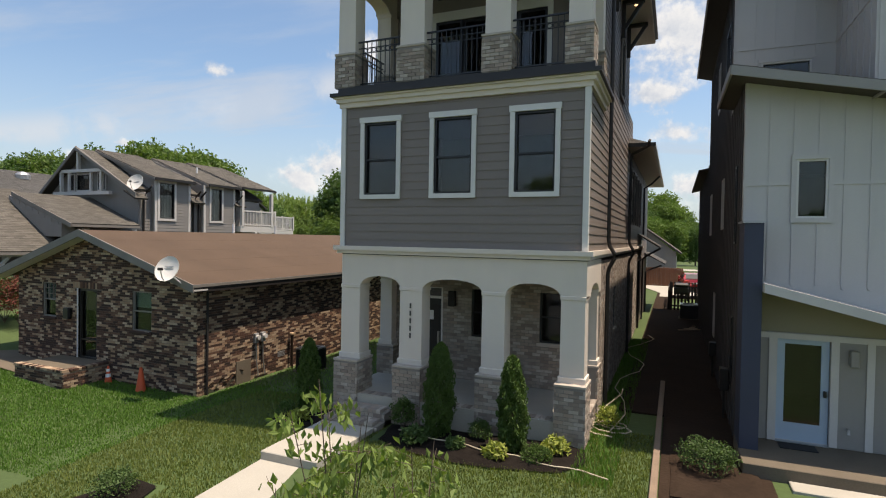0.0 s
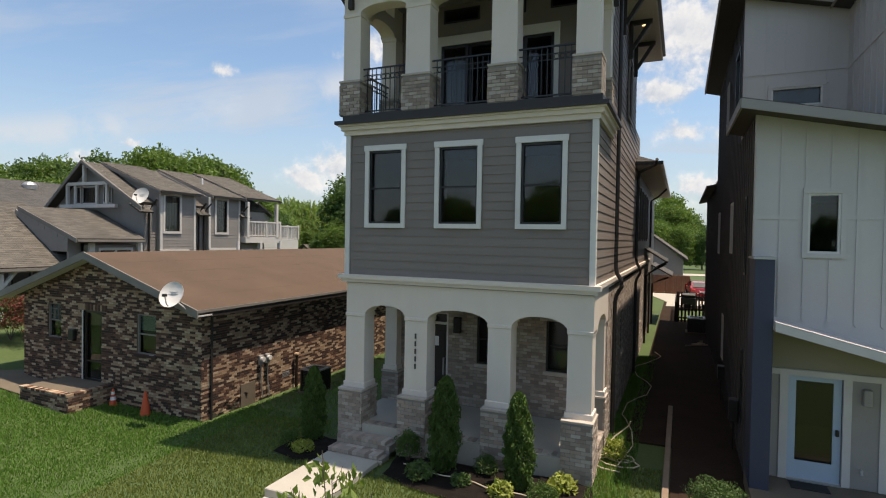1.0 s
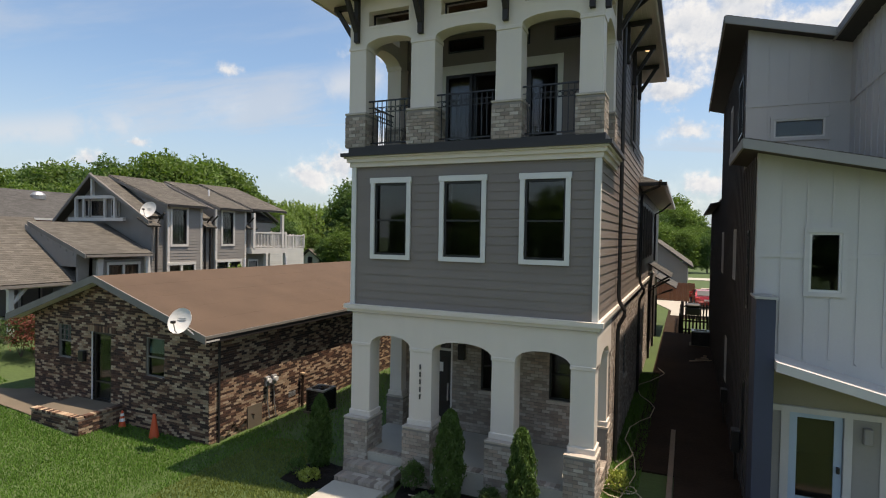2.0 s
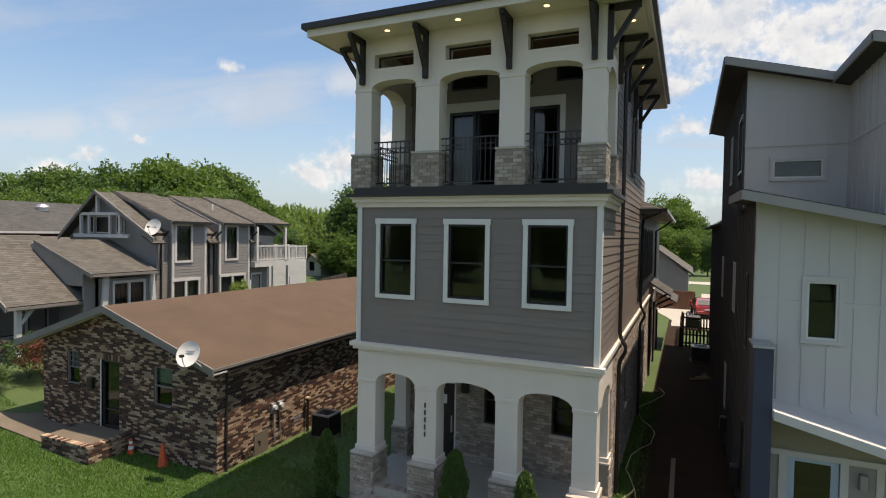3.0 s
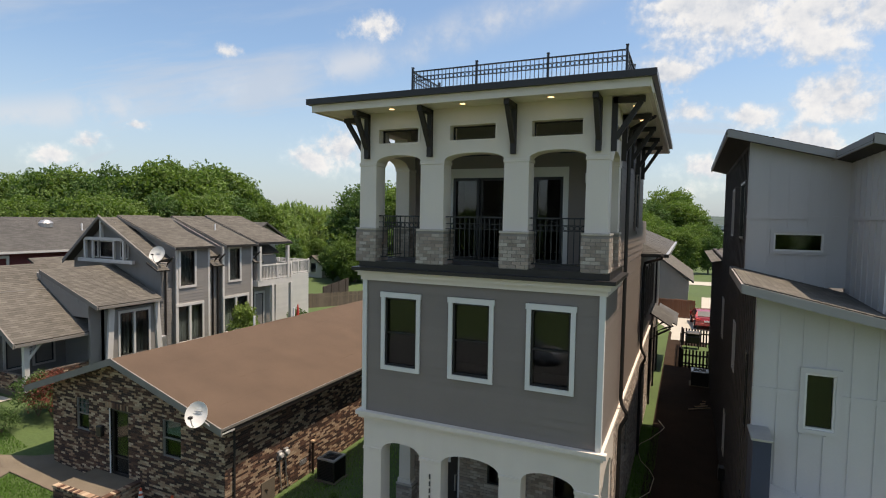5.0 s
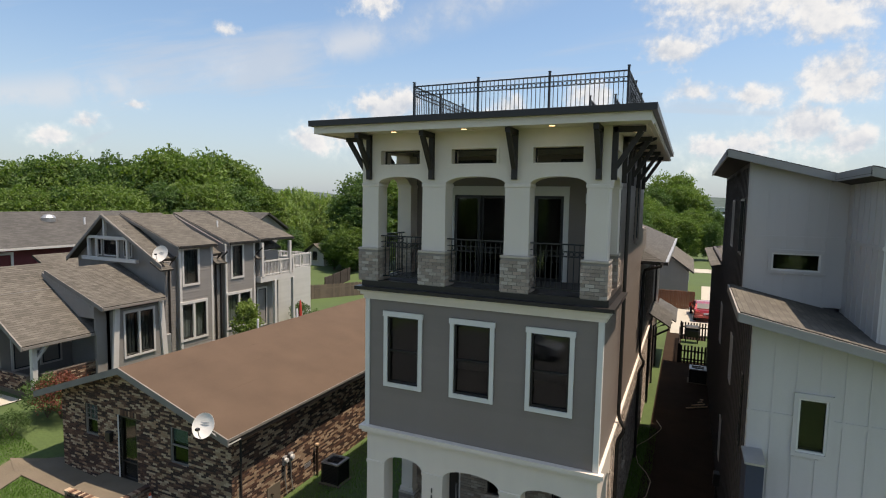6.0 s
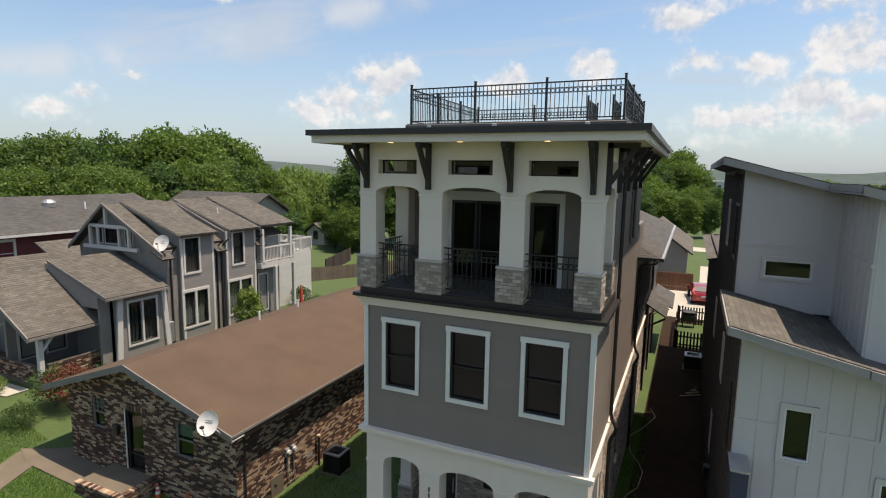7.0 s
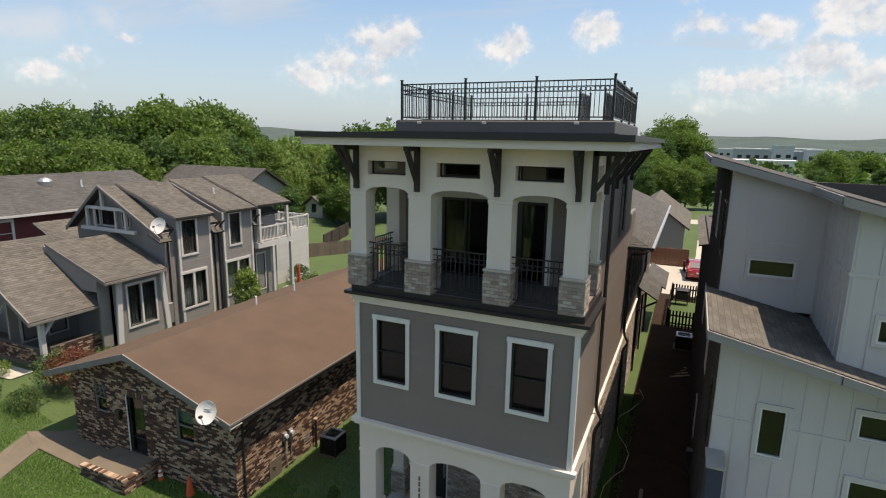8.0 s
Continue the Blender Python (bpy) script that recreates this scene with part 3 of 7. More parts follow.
# belt course, deck trim and deck edge, wrapping the front and the sides
for nm, z0, z1, out, m in (("belt_moulding", 3.82, 3.90, 0.07, M_CREAM), ("belt_moulding", 3.90, 4.0, 0.13, M_CREAM), ("deck_trim", 7.26, 7.37, 0.05, M_CREAM), ("deck_trim", 7.37, 7.46, 0.11, M_CREAM), ("deck_trim", 7.46, 7.5, 0.16, M_CREAM),
                           ("deck_edge", 7.5, 7.58, 0.22, M_DARK), ("deck_edge", 7.58, 7.74, 0.08, M_DARK)):
    yb = 31 if z1 < 5 else 13.5
    bm = bm_new()
    box(bm, XL - out, XR + out, YF - out, YF + 0.03, z0, z1)
    box(bm, XR - 0.02, XR + (out * 0.45 if z1 < 5 else out), YF + 0.03, yb, z0, z1)
    box(bm, XL - out, XL + 0.02, YF + 0.03, yb, z0, z1)
    part(nm, bm, m, house)

# ground-floor arcade
COL0 = [(-7.45, -6.95), (-5.88, -5.33), (-3.9, -3.4), (-2.22, -1.74)]
OPEN0 = [(-6.95, -5.88, 3.04), (-5.33, -3.9, 3.04), (-3.4, -2.22, 3.04)]
bm = bm_new()
arch_wall(bm, YF, YF + 0.42, COL0[0][0], XR, 3.8, OPEN0, 0.27)
part("arcade", bm, M_CREAM, house)
bm = bm_new()
arch_wall(bm, XR - 0.42, XR, YF + 0.42, 13.5, 3.8, [(11.85, 13.15, 3.04)], 0.25, facing="side")
part("side_arcade", bm, M_CREAM, house)
bm = bm_new()
arch_wall(bm, XL + 0.05, XL + 0.45, YF + 0.42, 13.5, 3.8, [(11.85, 13.15, 3.04)], 0.25, facing="side")
part("side_arcade", bm, M_CREAM, house)


def column(x0, x1, y0, y1, zb, zt):
    cap, plinth = zb + (zt - zb), zb < 5
    bm = bm_new()
    t, foot = 0.005, zb + (0.13 if plinth else 0.0)
    hexa(bm, ((x0 - t, y0 - t, foot), (x1 + t, y0 - t, foot), (x1 + t, y1 + t, foot), (x0 - t, y1 + t, foot), (x0, y0, zt), (x1, y0, zt), (x1, y1, zt), (x0, y1, zt)))
    part("column", bm, M_CREAM, house)
    if plinth:
        part("column_base", one_box(x0 - 0.04, x1 + 0.04, y0 - 0.04, y1 + 0.04, zb, zb + 0.13, 0.012), M_CREAM, house)
    part("capital", one_box(x0 - 0.02, x1 + 0.02, y0 - 0.02, y1 + 0.02, cap - 0.05, cap + 0.03, 0.008), M_CREAM, house)


def pier(x0, x1, y0, y1, z0, z1, faces=("front", "right"), bl=0.2, bh=0.078):
    core = part("pier", one_box(x0 + 0.012, x1 - 0.012, y0 + 0.012, y1 - 0.012, z0, z1 - 0.05), M_MORTAR, house)
    for f in faces:
        pl = {"front": y0 + 0.012, "right": x1 - 0.012, "left": x0 + 0.012}[f]
        u0, u1 = (x0, x1) if f == "front" else (y0, y1)
        bricks(core, f, pl, brick_rects(u0, u1, z0 + 0.02, z1 - 0.07, bl, bh, 0.012), M_VENEER, M_VENEER_J, near=lambda u, z: True)
    part("pier_cap", one_box(x0 - 0.008, x1 + 0.008, y0 - 0.008, y1 + 0.008, z1 - 0.05, z1, 0.006), M_VENEER_J, house)


for i, (a, b) in enumerate(COL0):
    column(a, b, YF + 0.0, YF + 0.44, 1.33, 3.06)
    pier(a - 0.07, b + 0.07, YF - 0.2, YF + 0.52, -0.25, 1.34, ("front", "right", "left") if i else ("front", "right"))
column(-2.1, XR - 0.03, 13.12, 13.48, 1.33, 3.06)
pier(-2.2, XR + 0.03, 13.05, 13.5, -0.2, 1.34, ("right",))
column(XL + 0.06, -7.1, 13.12, 13.48, 1.33, 3.06)
pier(XL, -7.0, 13.05, 13.5, -0.25, 1.34, ("right", "front"))

# porch: brick skirt, coping, back wall with door and windows
for a, b in ((-5.25, -3.98), (-3.32, -2.32), (-6.85, -5.98)):
    sk = part("porch_skirt", one_box(a, b, YF - 0.06, YF + 0.1, -0.3, 0.5), M_MORTAR, house)
    bricks(sk, "front", YF - 0.06, brick_rects(a, b, -0.2, 0.48, 0.2, 0.078, 0.012), M_VENEER, M_VENEER_J, near=lambda u, z: True)
    for k in range(int((b - a) / 0.105)):
        piece("brick", sk, M_VENEER, a + k * 0.105, a + k * 0.105 + 0.094, YF - 0.1, YF + 0.12, 0.5, 0.575)
sk = part("porch_skirt", one_box(XR - 0.14, XR - 0.01, 11.7, 13.1, -0.3, 0.5), M_MORTAR, house)
bricks(sk, "right", XR - 0.01, brick_rects(11.7, 13.1, -0.1, 0.48, 0.2, 0.078, 0.012), M_VENEER, M_VENEER_J, near=lambda u, z: True)
for k in range(13):
    piece("brick", sk, M_VENEER, XR - 0.22, XR + 0.03, 11.72 + k * 0.105, 11.81 + k * 0.105, 0.5, 0.575)
YB = 13.4
DOOR0 = (-6.5, -5.72, 0.57, 2.95)
PW = [(-4.92, -4.02, 1.7, 2.95), (-3.14, -2.2, 1.7, 2.95)]
bm = bm_new()
slab_wall(bm, "front", YB, YB + 0.15, XL + 0.05, XR - 0.03, 0.0, 3.8, [DOOR0] + PW)
slab_wall(bm, "right", XR - 0.16, XR - 0.02, YB, 31, -0.3, 3.8, [(16.6, 17.1, 1.7, 2.9), (22.0, 22.4, 1.6, 2.2)])
box(bm, XL, XL + 0.14, YB, 31, -0.3, 3.8)
back1 = part("porch_back_wall", bm, M_MORTAR, house)
bricks(back1, "front", YB, brick_rects(XL + 0.4, XR - 0.4, 0.58, 3.6, 0.2, 0.078, 0.012, [DOOR0] + PW), M_VENEER, M_VENEER_J, near=lambda u, z: u > -5.7 and z < 2.1)
bricks(back1, "right", XR - 0.02, brick_rects(13.5, 31, -0.3, 3.8, 0.2, 0.078, 0.012, [(16.6, 17.1, 1.7, 2.9), (22.0, 22.4, 1.6, 2.2)]), M_VENEER, M_VENEER_J)
for a, b, c, d in PW:
    pane_window(house, "front", YB, a, b, c, d, M_BLACK, None, rails=((c + d) / 2,), inset=0.09)
    part("sill", one_box(a - 0.06, b + 0.06, YB - 0.06, YB, c - 0.09, c, 0.01), M_VENEER_J, house)
for a, b, c, d in ((16.6, 17.1, 1.7, 2.9), (22.0, 22.4, 1.6, 2.2)):
    pane_window(house, "right", XR - 0.02, a, b, c, d, M_BLACK, None, inset=0.08)
    part("sill", one_box(XR - 0.02, XR + 0.05, a - 0.06, b + 0.06, c - 0.09, c, 0.01), M_VENEER_J, house)
door = part("door", one_box(DOOR0[0] + 0.05, DOOR0[1] - 0.05, YB + 0.05, YB + 0.1, 0.57, 2.62), M_BLACK, house, "dark panelled front door")
bm = bm_new()
for p in ((DOOR0[0], DOOR0[0] + 0.05, 0.57, 2.95), (DOOR0[1] - 0.05, DOOR0[1], 0.57, 2.95), (DOOR0[0] + 0.05, DOOR0[1] - 0.05, 2.62, 2.68), (DOOR0[0] + 0.05, DOOR0[1] - 0.05, 2.9, 2.95)):
    quad_box(bm, "front", YB + 0.1, 0.1, *p)
part("door_frame", bm, M_WHITE, house)
for z0, z1 in ((0.75, 1.25), (1.4, 2.45)):
    for a in (DOOR0[0] + 0.13, DOOR0[0] + 0.42):
        part("door_panel", one_box(a, a + 0.24, YB + 0.04, YB + 0.052, z0, z1, 0.005), M_WOOD_DK, door)
part("handle", one_box(DOOR0[1] - 0.14, DOOR0[1] - 0.11, YB - 0.02, YB + 0.05, 1.3, 1.75), M_METAL, door, "brushed metal pull handle")
part("transom_pane", one_box(DOOR0[0] + 0.05, DOOR0[1] - 0.05, YB + 0.06, YB + 0.07, 2.68, 2.9), M_GLASS, house)
part("notice_sheet", one_box(DOOR0[0] + 0.18, DOOR0[0] + 0.5, YB + 0.028, YB + 0.034, 2.05, 2.3), M_TINWHITE, door, "white paper sheet taped on the door glass")
bm = one_box(-5.52, -5.34, YB - 0.16, YB - 0.02, 2.45, 2.85, 0.01)
part("wall_lantern", bm, M_WOOD_DK, house, "dark square porch wall lantern")
bm = bm_new()
for y in np.arange(11.7, YB, 0.16):
    box(bm, XL + 0.46, XR - 0.44, y, y + 0.152, 3.62, 3.64)
part("porch_ceiling", bm, M_WHITE, house)
# number plate characters as plain bars down the second column
for k in range(5):
    part("number_bar", one_box(-5.62, -5.585, YF - 0.036, YF - 0.012, 2.62 - k * 0.17, 2.735 - k * 0.17, 0.004), M_NUM, house)
# brick steps
for y0, y1, z1 in ((10.72, 11.05, 0.38), (10.38, 10.72, 0.2)):
    st = part("step", one_box(-7.3, -5.95, y0, 11.06, -0.3, z1 - 0.08), M_MORTAR, house, "brick porch step")
    for k in range(int(1.35 / 0.105)):
        piece("brick", st, M_VENEER, -7.3 + k * 0.105, -7.3 + k * 0.105 + 0.094, y0 - 0.02, y0 + 0.2, z1 - 0.08, z1)
        piece("brick", st, M_VENEER, -7.3 + k * 0.105, -7.3 + k * 0.105 + 0.094, y0 + 0.21, 11.06, z1 - 0.08, z1 - 0.004)
    bricks(st, "front", y0, brick_rects(-7.3, -5.95, z1 - 0.17, z1 - 0.08, 0.215, 0.085, 0.012), M_VENEER, M_VENEER_J, near=lambda u, z: True)

# balcony arcade with open transoms
COL1 = [(-7.62, -7.17), (-5.97, -5.38), (-3.94, -3.39), (-2.18, -1.73)]
OPEN1 = [(-7.17, -5.97, 10.1), (-5.38, -3.94, 10.1), (-3.39, -2.18, 10.1)]
TRANS = [(-7.1, -6.05, 10.56, 10.89), (-5.24, -4.16, 10.56, 10.89), (-3.34, -2.28, 10.56, 10.89)]
bm = bm_new()
arch_wall(bm, YF, YF + 0.4, -7.62, XR, 10.5, OPEN1, 0.17)
slab_wall(bm, "front", YF, YF + 0.4, -7.62, XR, 10.5, 11.3, TRANS)
part("balcony_arcade", bm, M_CREAM, house)
for nm, x0, x1 in (("side_arcade", XR - 0.4, XR), ("side_arcade", -7.62, -7.22)):
    bm = bm_new()
    arch_wall(bm, x0, x1, YF + 0.4, 13.45, 10.58, [(11.85, 13.0, 10.1)], 0.22, facing="side")
    slab_wall(bm, "right", x0, x1, YF + 0.4, 13.45, 10.58, 11.3, [(11.95, 12.95, 10.62, 10.9)])
    part(nm, bm, M_CREAM, house)
for a, b, c, d in TRANS:
    bm = bm_new()
    for p in ((a - 0.06, a, c - 0.06, d + 0.06), (b, b + 0.06, c - 0.06, d + 0.06), (a, b, c - 0.06, c), (a, b, d, d + 0.06)):
        quad_box(bm, "front", YF, 0.008, *p)
    part("transom_trim", bm, M_CREAM, house)
    bm = bm_new()
    for p in ((a, a + 0.03, c, d), (b - 0.03, b, c, d), (a + 0.03, b - 0.03, c, c + 0.03), (a + 0.03, b - 0.03, d - 0.03, d)):
        quad_box(bm, "front", YF + 0.25, 0.05, *p)
    part("transom_frame", bm, M_WOOD_DK, house)
for i, (a, b) in enumerate(COL1):
    column(a, b, YF, YF + 0.42, 8.53, 10.08)
    pier(a - 0.05, b + 0.06, YF - 0.1, YF + 0.5, 7.72, 8.54, ("front", "right", "left") if i else ("front", "right"))
for a, b in ((-2.12, XR - 0.02), (-7.6, -7.2)):
    column(a, b, 13.02, 13.4, 8.53, 10.1)
    pier(a - 0.05, b + 0.05, 12.98, 13.45, 7.72, 8.54, ("right", "front"))
# balcony back wall, sliding door, transoms, boarded ceiling
SD = (-6.05, -3.09, 7.72, 9.88)
bm = bm_new()
YB1 = 13.4
UT = [(-6.0, -5.0, 10.45, 10.8), (-4.6, -3.8, 10.45, 10.8), (-3.2, -2.3, 10.45, 10.8)]
slab_wall(bm, "front", YB1, YB1 + 0.14, -7.5, XR - 0.03, 7.72, 11.3, [SD] + UT)
back3 = part("balcony_back_wall", bm, M_GREY, house)
bm = bm_new()
for p in ((SD[0] - 0.13, SD[0], 7.72, 10.12), (SD[1], SD[1] + 0.13, 7.72, 10.12), (SD[0], SD[1], 9.88, 10.12)):
    quad_box(bm, "front", YB1, 0.03, *p)
part("door_casing", bm, M_WHITE, house)
n = 4
for i in range(n):
    a = SD[0] + (SD[1] - SD[0]) * i / n
    b = SD[0] + (SD[1] - SD[0]) * (i + 1) / n
    pane_window(house, "front", YB1 + (0.0 if i in (0, 3) else 0.06), a, b, SD[2], SD[3], M_BLACK, None, fw=0.075, inset=0.06, name="sliding_door_leaf")
for i, (a, b, c, d) in enumerate(UT):
    pane_window(house, "front", YB1, a, b, c, d, M_BLACK, None, inset=0.05)
part("wall_lantern", one_box(-2.55, -2.43, YB1 - 0.14, YB1 - 0.02, 9.7, 9.95, 0.01), M_DISH, house, "small pale wall lantern")
bm = bm_new()
for y in np.arange(11.7, YB1, 0.14):
    box(bm, -7.2, XR - 0.42, y, y + 0.133, 11.16, 11.18)
part("balcony_ceiling", bm, M_WOOD_CEIL, house)
part("ceiling_beam", one_box(-7.2, XR - 0.42, 13.1, 13.38, 10.9, 11.16), M_TAUPE, house)

# main roof: soffit boards, fascia, gutter and low hip
RX0, RX1, RY0, RY1 = -8.5, -0.98, 10.55, 21.0
bm = bm_new()
box(bm, RX0, RX1, RY0, RY1, 11.3, 11.36)
part("soffit", bm, M_CREAM, house)
for y in np.arange(RY0 + 0.05, YF - 0.02, 0.13):
    part("soffit_board", one_box(RX0 + 0.02, RX1 - 0.02, y, y + 0.124, 11.285, 11.3), M_CREAM, house)
for x in np.arange(XR + 0.02, RX1 - 0.03, 0.13):
    part("soffit_board", one_box(x, x + 0.124, YF, RY1, 11.285, 11.3), M_CREAM, house)
for nm, o, z0, z1, m in (("fascia", 0.03, 11.26, 11.43, M_CREAM), ("gutter", 0.13, 11.43, 11.56, M_DARK)):
    bm = bm_new()
    box(bm, RX0 - o, RX1 + o, RY0 - o, RY0, z0, z1)
    box(bm, RX1, RX1 + o, RY0, RY1, z0, z1)
    box(bm, RX0 - o, RX0, RY0, RY1, z0, z1)
    box(bm, RX0 - o, RX1 + o, RY1, RY1 + o, z0, z1)
    part(nm, bm, m, house)
HX0, HX1, HY0, HY1, HZ = -7.62, -1.6, 13.5, 19.2, 11.63
sheet_roof("roof_slope", house, M_SH_DARK, (RX0, RY0, 11.5), (RX1, RY0, 11.5), (HX0, HY0, HZ), (HX1, HY0, HZ))
sheet_roof("roof_slope", house, M_SH_DARK, (RX1, RY0, 11.5), (RX1, RY1, 11.5), (HX1, HY0, HZ), (HX1, HY1, HZ))
sheet_roof("roof_slope", house, M_SH_DARK, (RX0, RY1, 11.5), (RX0, RY0, 11.5), (HX0, HY1, HZ), (HX0, HY0, HZ))
sheet_roof("roof_slope", house, M_SH_DARK, (RX1, RY1, 11.5), (RX0, RY1, 11.5), (HX1, HY1, HZ), (HX0, HY1, HZ))
part("roof_deck", one_box(HX0 + 0.02, HX1 - 0.02, HY0 + 0.02, HY1 - 0.02, 11.55, 11.92, 0.02), M_CURB, house)
bm = bm_new()
for y in np.arange(HY0 + 0.05, HY1 - 0.1, 0.145):
    box(bm, HX0 + 0.06, HX1 - 0.06, y, y + 0.138, 11.92, 11.945)
part("deck_boards", bm, M_FENCE, house)
for x in (-6.9, -5.0, -2.6):
    part("roof_clamp", one_box(x, x + 0.12, HY0 - 0.03, HY0 + 0.02, 11.83, 11.9, 0.01), M_METAL, house)


def bracket(ax, ay, dx, dy):
    """A braced timber bracket: wall post, top arm, diagonal."""
    L, z1, z0 = 0.62, 11.26, 10.2
    bm = bm_new()
    w = 0.11
    sx, sy = (0.055 if dy else 0.0), (0.055 if dx else 0.0)
    beam(bm, (ax + dx * 0.05, ay + dy * 0.05, z0), (ax + dx * 0.05, ay + dy * 0.05, z1), w, side=(1, 0, 0))
    beam(bm, (ax + dx * 0.02, ay + dy * 0.02, z1 - 0.055), (ax + dx * L, ay + dy * L, z1 - 0.055), w)
    beam(bm, (ax + dx * 0.08, ay + dy * 0.08, z0 + 0.25), (ax + dx * (L - 0.08), ay + dy * (L - 0.08), z1 - 0.1), w * 0.9)
    part("bracket", bm, M_WOOD_DK, house, "dark-stained timber eave bracket")


for x in (-7.4, -5.72, -3.73, -1.95):
    bracket(x, YF - 0.01, 0, -1)
for y in (11.3, 13.2, 15.05, 17.05, 18.95):
    bracket(XR + 0.01, y, 1, 0)
for y in (11.5, 13.2, 15.2):
    bracket(-7.63 if y < 13.45 else XL - 0.02, y, -1, 0)
for x, y in ((-6.55, 10.88), (-4.8, 10.88), (-2.87, 10.88), (-1.35, 12.3), (-1.35, 14.1), (-1.35, 15.8), (-1.35, 17.5)):
    bm = bm_new()
    lathe(bm, x, y, ((0.085, 11.284), (0.085, 11.276)))
    dl = part("downlight", bm, M_WHITE, house)
    bm = bm_new()
    lathe(bm, x, y, ((0.06, 11.2745), (0.06, 11.270)))
    part("lens", bm, M_LED, dl, "glowing warm downlight lens")

# downspouts and the lower rear wing
for y in (14.27, 20.9):
    bm = bm_new()
    top = 11.2 if y < 20 else 7.45
    head = [(-1.0, y - 0.9, top + 0.22), (-1.05, y - 0.6, top + 0.08), (XR + 0.12, y - 0.15, top - 0.12), (XR + 0.07, y, top - 0.35)]
    tube(bm, head + [(XR + 0.07, y, 4.25), (XR + 0.1, y, 4.1), (XR + 0.22, y, 3.9), (XR + 0.22, y, 3.78), (XR + 0.1, y, 3.55), (XR + 0.07, y, 3.4), (XR + 0.07, y, 0.15), (XR + 0.25, y - 0.05, 0.05)], 0.05, 8)
    part("downspout", bm, M_DARK, house)
EX, EZ = -0.92, 7.66
sheet_roof("rear_roof", house, M_SH_DARK, (EX, 20.6, EZ), (EX, 36.0, EZ), (-4.6, 23.6, 9.2), (-4.6, 36.0, 9.2))
sheet_roof("rear_roof", house, M_SH_DARK, (XR - 0.6, 20.6, EZ), (EX, 20.6, EZ), (-4.0, 23.0, 9.0), (-4.6, 23.6, 9.2))
sheet_roof("rear_roof", house, M_SH_DARK, (-8.2, 36, EZ), (-8.2, 22, EZ), (-4.6, 36.0, 9.2), (-4.6, 23.6, 9.2))
part("rear_soffit", one_box(XR - 0.02, EX, 20.62, 36, 7.56, 7.6), M_CREAM, house)
part("rear_gutter", one_box(EX, EX + 0.1, 20.6, 36, 7.56, 7.68), M_METAL, house)
part("rear_gutter", one_box(XR - 0.5, EX + 0.1, 20.5, 20.6, 7.56, 7.68), M_DARK, house)
bm = bm_new()
slab_wall(bm, "right", XR - 0.16, XR - 0.02, 31, 36, -0.2, 7.55)
part("rear_side_wall", bm, M_GREY, house)
sheet_roof("lean_to_roof", house, M_SH_DARK, (-0.75, 27.0, 4.0), (-0.75, 30.5, 4.0), (XR, 27.0, 4.6), (XR, 30.5, 4.6))
sheet_roof("lean_to_roof", house, M_SH_DARK, (-0.6, 33.5, 3.0), (-0.6, 38.0, 3.0), (XR, 33.5, 3.6), (XR, 38.0, 3.6))
for y in (27.1, 30.3, 33.7):
    bm = bm_new()
    tube(bm, [(-0.8, y, 3.9 if y < 32 else 2.9), (-1.3, y, 3.6 if y < 32 else 2.7), (XR + 0.06, y, 3.3 if y < 32 else 2.5), (XR + 0.06, y, 0.2)], 0.05, 8)
    part("downspout", bm, M_DARK, house)
bm = bm_new()
tube(bm, [(EX, 29.5, 7.5), (-1.3, 30.2, 7.2), (XR + 0.06, 30.5, 7.0), (XR + 0.06, 30.5, 4.6)], 0.05, 8)
part("downspout", bm, M_DARK, house)


# ---- iron railings ----
RINGS = {}


def ring_mesh():
    if "r" not in RINGS:
        bm = bm_new()
        n, m = 12, 4
        rows = []
        for i in range(n):
            a = 6.2832 * i / n
            rows.append([bm.verts.new((math.cos(a) * (0.048 + 0.008 * math.cos(6.2832 * j / m)), 0.008 * math.sin(6.2832 * j / m), math.sin(a) * (0.048 + 0.008 * math.cos(6.2832 * j / m)))) for j in range(m)])
        for i in range(n):
            for j in range(m):
                bm.faces.new((rows[i][j], rows[(i + 1) % n][j], rows[(i + 1) % n][(j + 1) % m], rows[i][(j + 1) % m]))
        RINGS["r"] = done("ring", bm, M_BLACK)
    return RINGS["r"]


